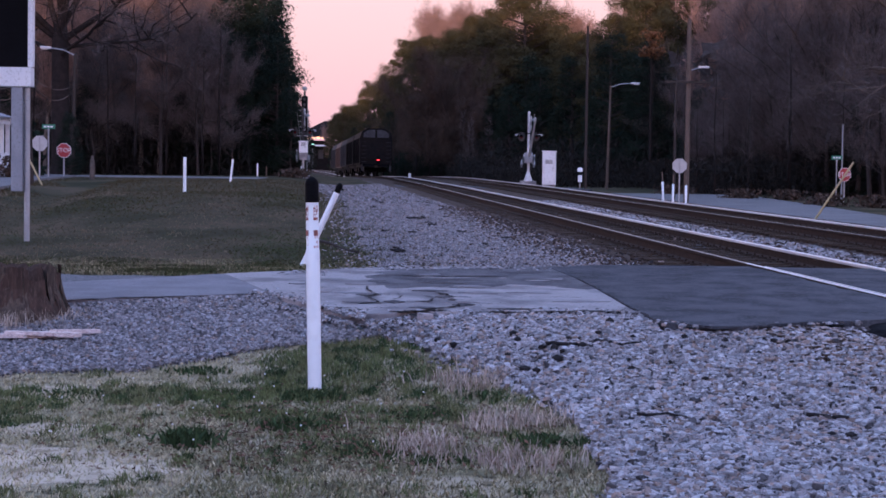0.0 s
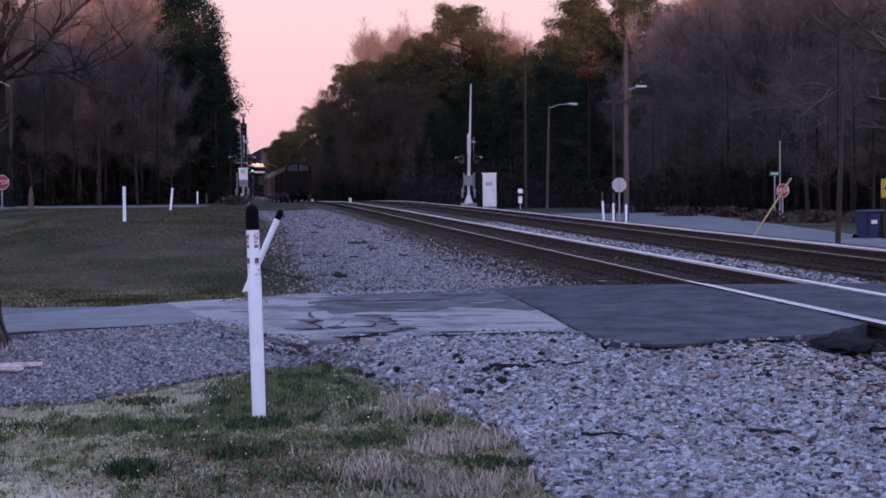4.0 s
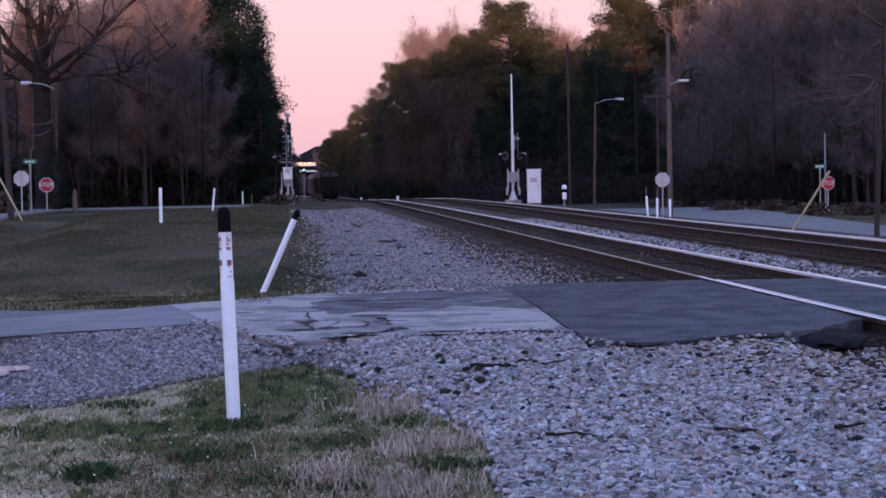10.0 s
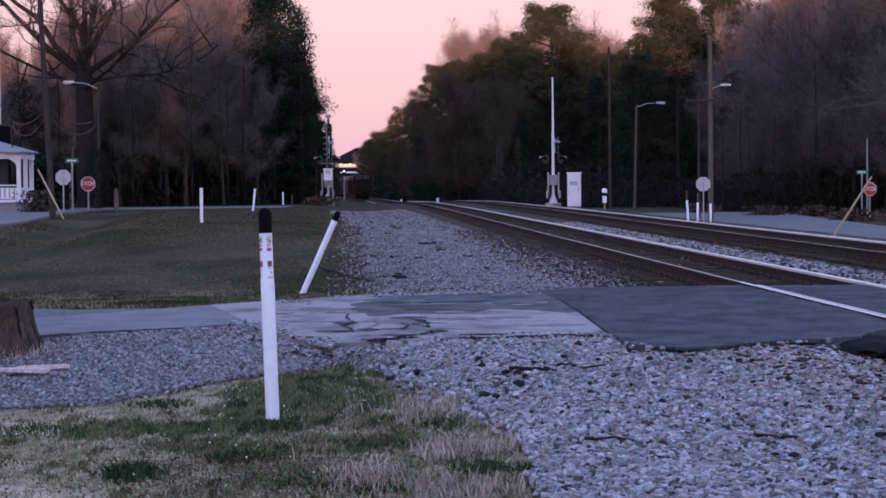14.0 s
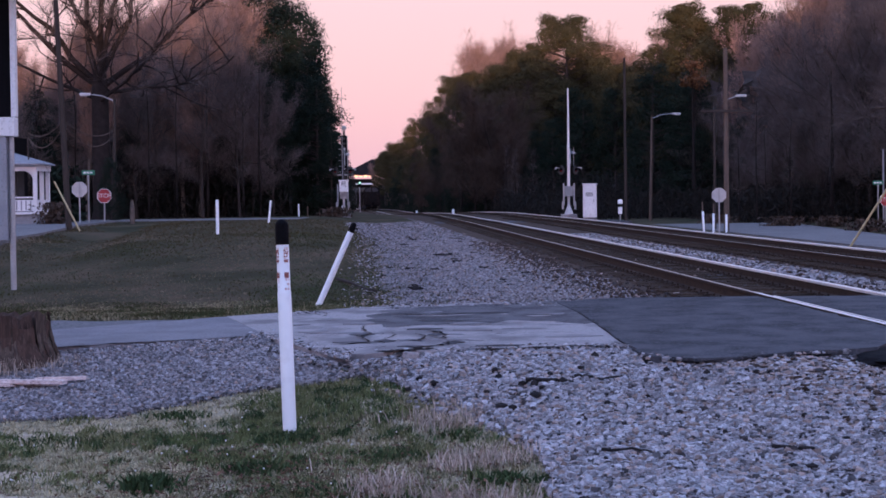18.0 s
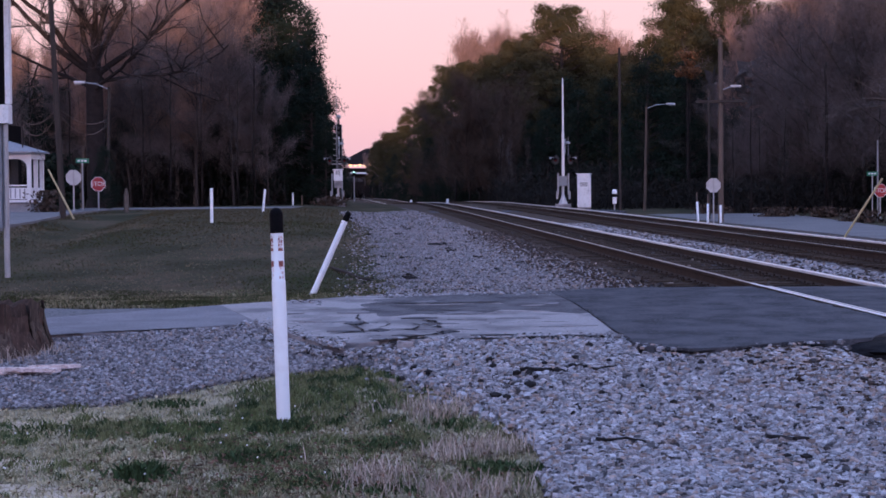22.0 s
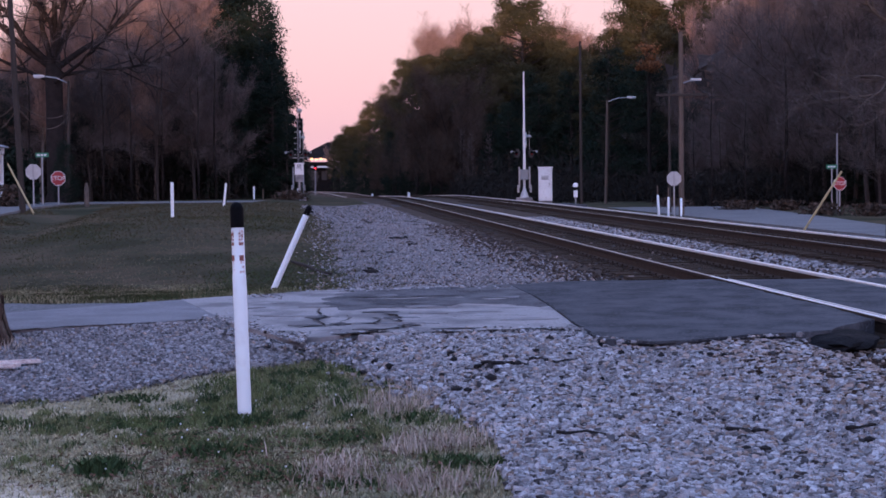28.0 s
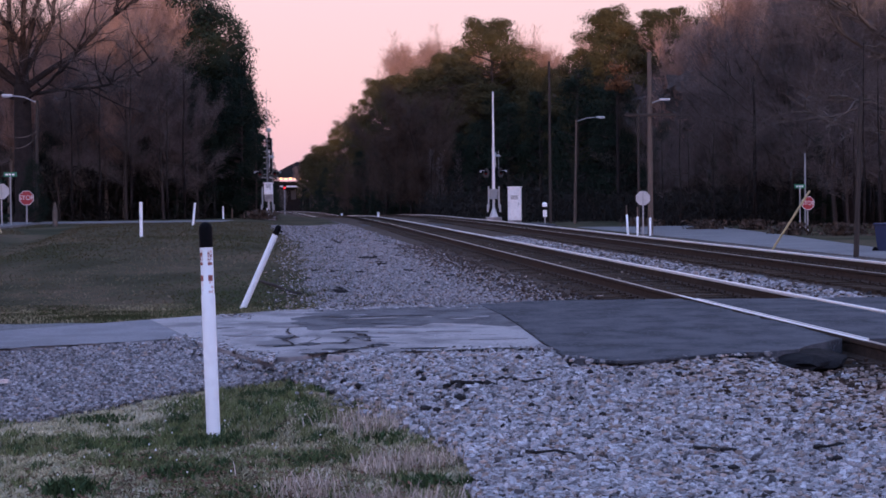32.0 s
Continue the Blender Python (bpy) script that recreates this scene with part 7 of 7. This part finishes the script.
def freight_car(kind, label):
    """A car whose rear end is at y = 0 and which reaches ahead along +y."""
    L = 16.5
    t_ = thing("freight_car", label, "freight car", None, "freight train")
    mat_ = {"hopper": M["car_dark"], "pale": M["car_pale"], "brown": M["car_orange"]}[kind]
    prof = [(-1.5, 1.1), (-1.52, 3.5), (-1.35, 4.05), (-0.8, 4.4), (0.8, 4.4), (1.35, 4.05), (1.52, 3.5), (1.5, 1.1)]
    bm = bmesh.new()
    a = [bm.verts.new((x, 0.5, z)) for x, z in prof]
    b = [bm.verts.new((x, L - 0.5, z)) for x, z in prof]
    bm.faces.new(a[::-1])
    bm.faces.new(b)
    for i in range(8):
        bm.faces.new((a[i], a[(i + 1) % 8], b[(i + 1) % 8], b[i]))
    part("body", bm, mat_, t_)
    bm = bmesh.new()
    up = [(-1.18, 3.55), (-1.16, 3.95), (-0.8, 4.22), (-0.1, 4.28), (-0.1, 3.55)]
    for s in (-1, 1):
        lo = [bm.verts.new((s * x, 0.47, z)) for x, z in up]
        hi = [bm.verts.new((s * x, 0.44, z)) for x, z in up]
        bm.faces.new(lo)
        bm.faces.new(hi)
        for i in range(5):
            bm.faces.new((lo[i], lo[(i + 1) % 5], hi[(i + 1) % 5], hi[i]))
    part("end_panel", bm, M["car_pale"], t_, "pale arched upper end panel")
    for i in range(9):
        part("side_post", B(-1.6, -1.53, 1.2 + 1.75 * i, 1.32 + 1.75 * i, 1.2, 3.5), mat_, t_)
    part("end_sheet", B(-0.9, 0.9, 0.40, 0.47, 1.5, 2.7, bevel=0.02), M["car_dark"], t_)
    for s in (-1, 1):
        part("end_post", B(s * 1.42 - 0.06, s * 1.42 + 0.06, 0.2, 0.498, 1.0, 3.4, bevel=0.01), mat_, t_)
        part("step", B(s * 1.3 - 0.09, s * 1.3 + 0.09, 0.0, 0.12, 0.45, 0.95), M["car_pale"], t_)
        for k in range(6):
            part("ladder_rung", B(s * 1.15 - 0.2, s * 1.15 + 0.2, 0.3, 0.33, 1.3 + 0.36 * k, 1.33 + 0.36 * k), M["car_pale"], t_)
    part("underframe", B(-1.25, 1.25, 0.2, L - 0.2, 0.85, 1.098), M["black"], t_)
    part("coupler", B(-0.14, 0.14, -0.25, 0.2, 0.75, 0.98, bevel=0.03), M["rail_side"], t_)
    for yc in (2.3, L - 2.3):
        truck = part("bogie", B(-1.05, 1.05, yc - 1.2, yc + 1.2, 0.4, 0.8, bevel=0.05), M["black"], t_)
        for dy in (-0.9, 0.9):
            for s in (-1, 1):
                part("wheel", T((s * 0.69, yc + dy, 0.43), (s * 0.82, yc + dy, 0.43), 0.43, n=20), M["black"], truck)
    return t_


cars = []
for i, (kd, lab) in enumerate((("hopper", "dark covered hopper car at the train's end, red marker lit"), ("hopper", "dark freight car with ribbed sides"), ("pale", "pale grey freight car with ribbed sides"), ("brown", "brown freight car with ribbed sides"), ("pale", "pale grey freight car with ribbed sides"))):
    cars.append(freight_car(kd, lab))
eot = part("marker_lamp", lathe([(0.085, 0), (0.085, 0.08), (0.05, 0.12)], 14), M["red_lamp"], cars[0], "glowing red end-of-train lamp")
eot.matrix_basis = pose(0.2, 0.0, 1.45, 90, 0, 0)
# added disc imitates the flashing; such a lamp has no moving cover
blink_mask = part("blink_mask", lathe([(0.12, 0), (0.12, 0.02)], 14), M["black"], cars[0], "black blinker disc over the red lamp")
part("marker_box", B(0.03, 0.37, 0.002, 0.25, 1.05, 1.7, bevel=0.02), M["black"], cars[0])


def train_pose(y):
    a = math.atan2(-(track_x(y + 14) - track_x(y + 2)), 12)
    tip = math.degrees(math.atan2(drop(y + 16) - drop(y), 16))
    return pose(track_x(y), y, RAIL + drop(y) + rise(y), tip, 0, math.degrees(a))


def motions():
    for i, c in enumerate(cars):
        walk(c, [(t, train_pose(178 + 9.6 * t + 17.2 * i)) for t in range(0, 33, 2)])
    walk(shutter, [(t, pose(0, -0.17, z, 90, 0, 0)) for t, z in ((0, 3.75), (25.0, 3.75), (25.8, 4.2), (32, 4.2))])
    blink = []
    for k in range(8):
        blink += [(max(1.5 * k - 0.35, 0.0), 1.45 if k else 1.75), (1.5 * k + 0.05 if k else 0.05, 1.75), (1.5 * k + 0.35, 1.45)]
        if k:
            blink.insert(-2, (1.5 * k - 0.2, 1.75))
    walk(blink_mask, [(t, pose(0.2, -0.14, z, 90, 0, 0)) for t, z in blink + [(32.0, 1.45)]])
    for arm in (arm_r, arm_l):
        walk(arm, [(0, pose(0, -0.26, 1.5, -22)), (1, pose(0, -0.26, 1.5, -33)), (2, pose(0, -0.26, 1.5, -44)), (3, pose(0, -0.26, 1.5, -55)), (4, pose(0, -0.26, 1.5, -66.5)),
                   (5, pose(0, -0.26, 1.5, -80)), (5.6, pose(0, -0.26, 1.5, -88.5)), (6.2, pose(0, -0.26, 1.5, -90)), (8, pose(0, -0.26, 1.5, -90)), (32, pose(0, -0.26, 1.5, -90))])


motions()
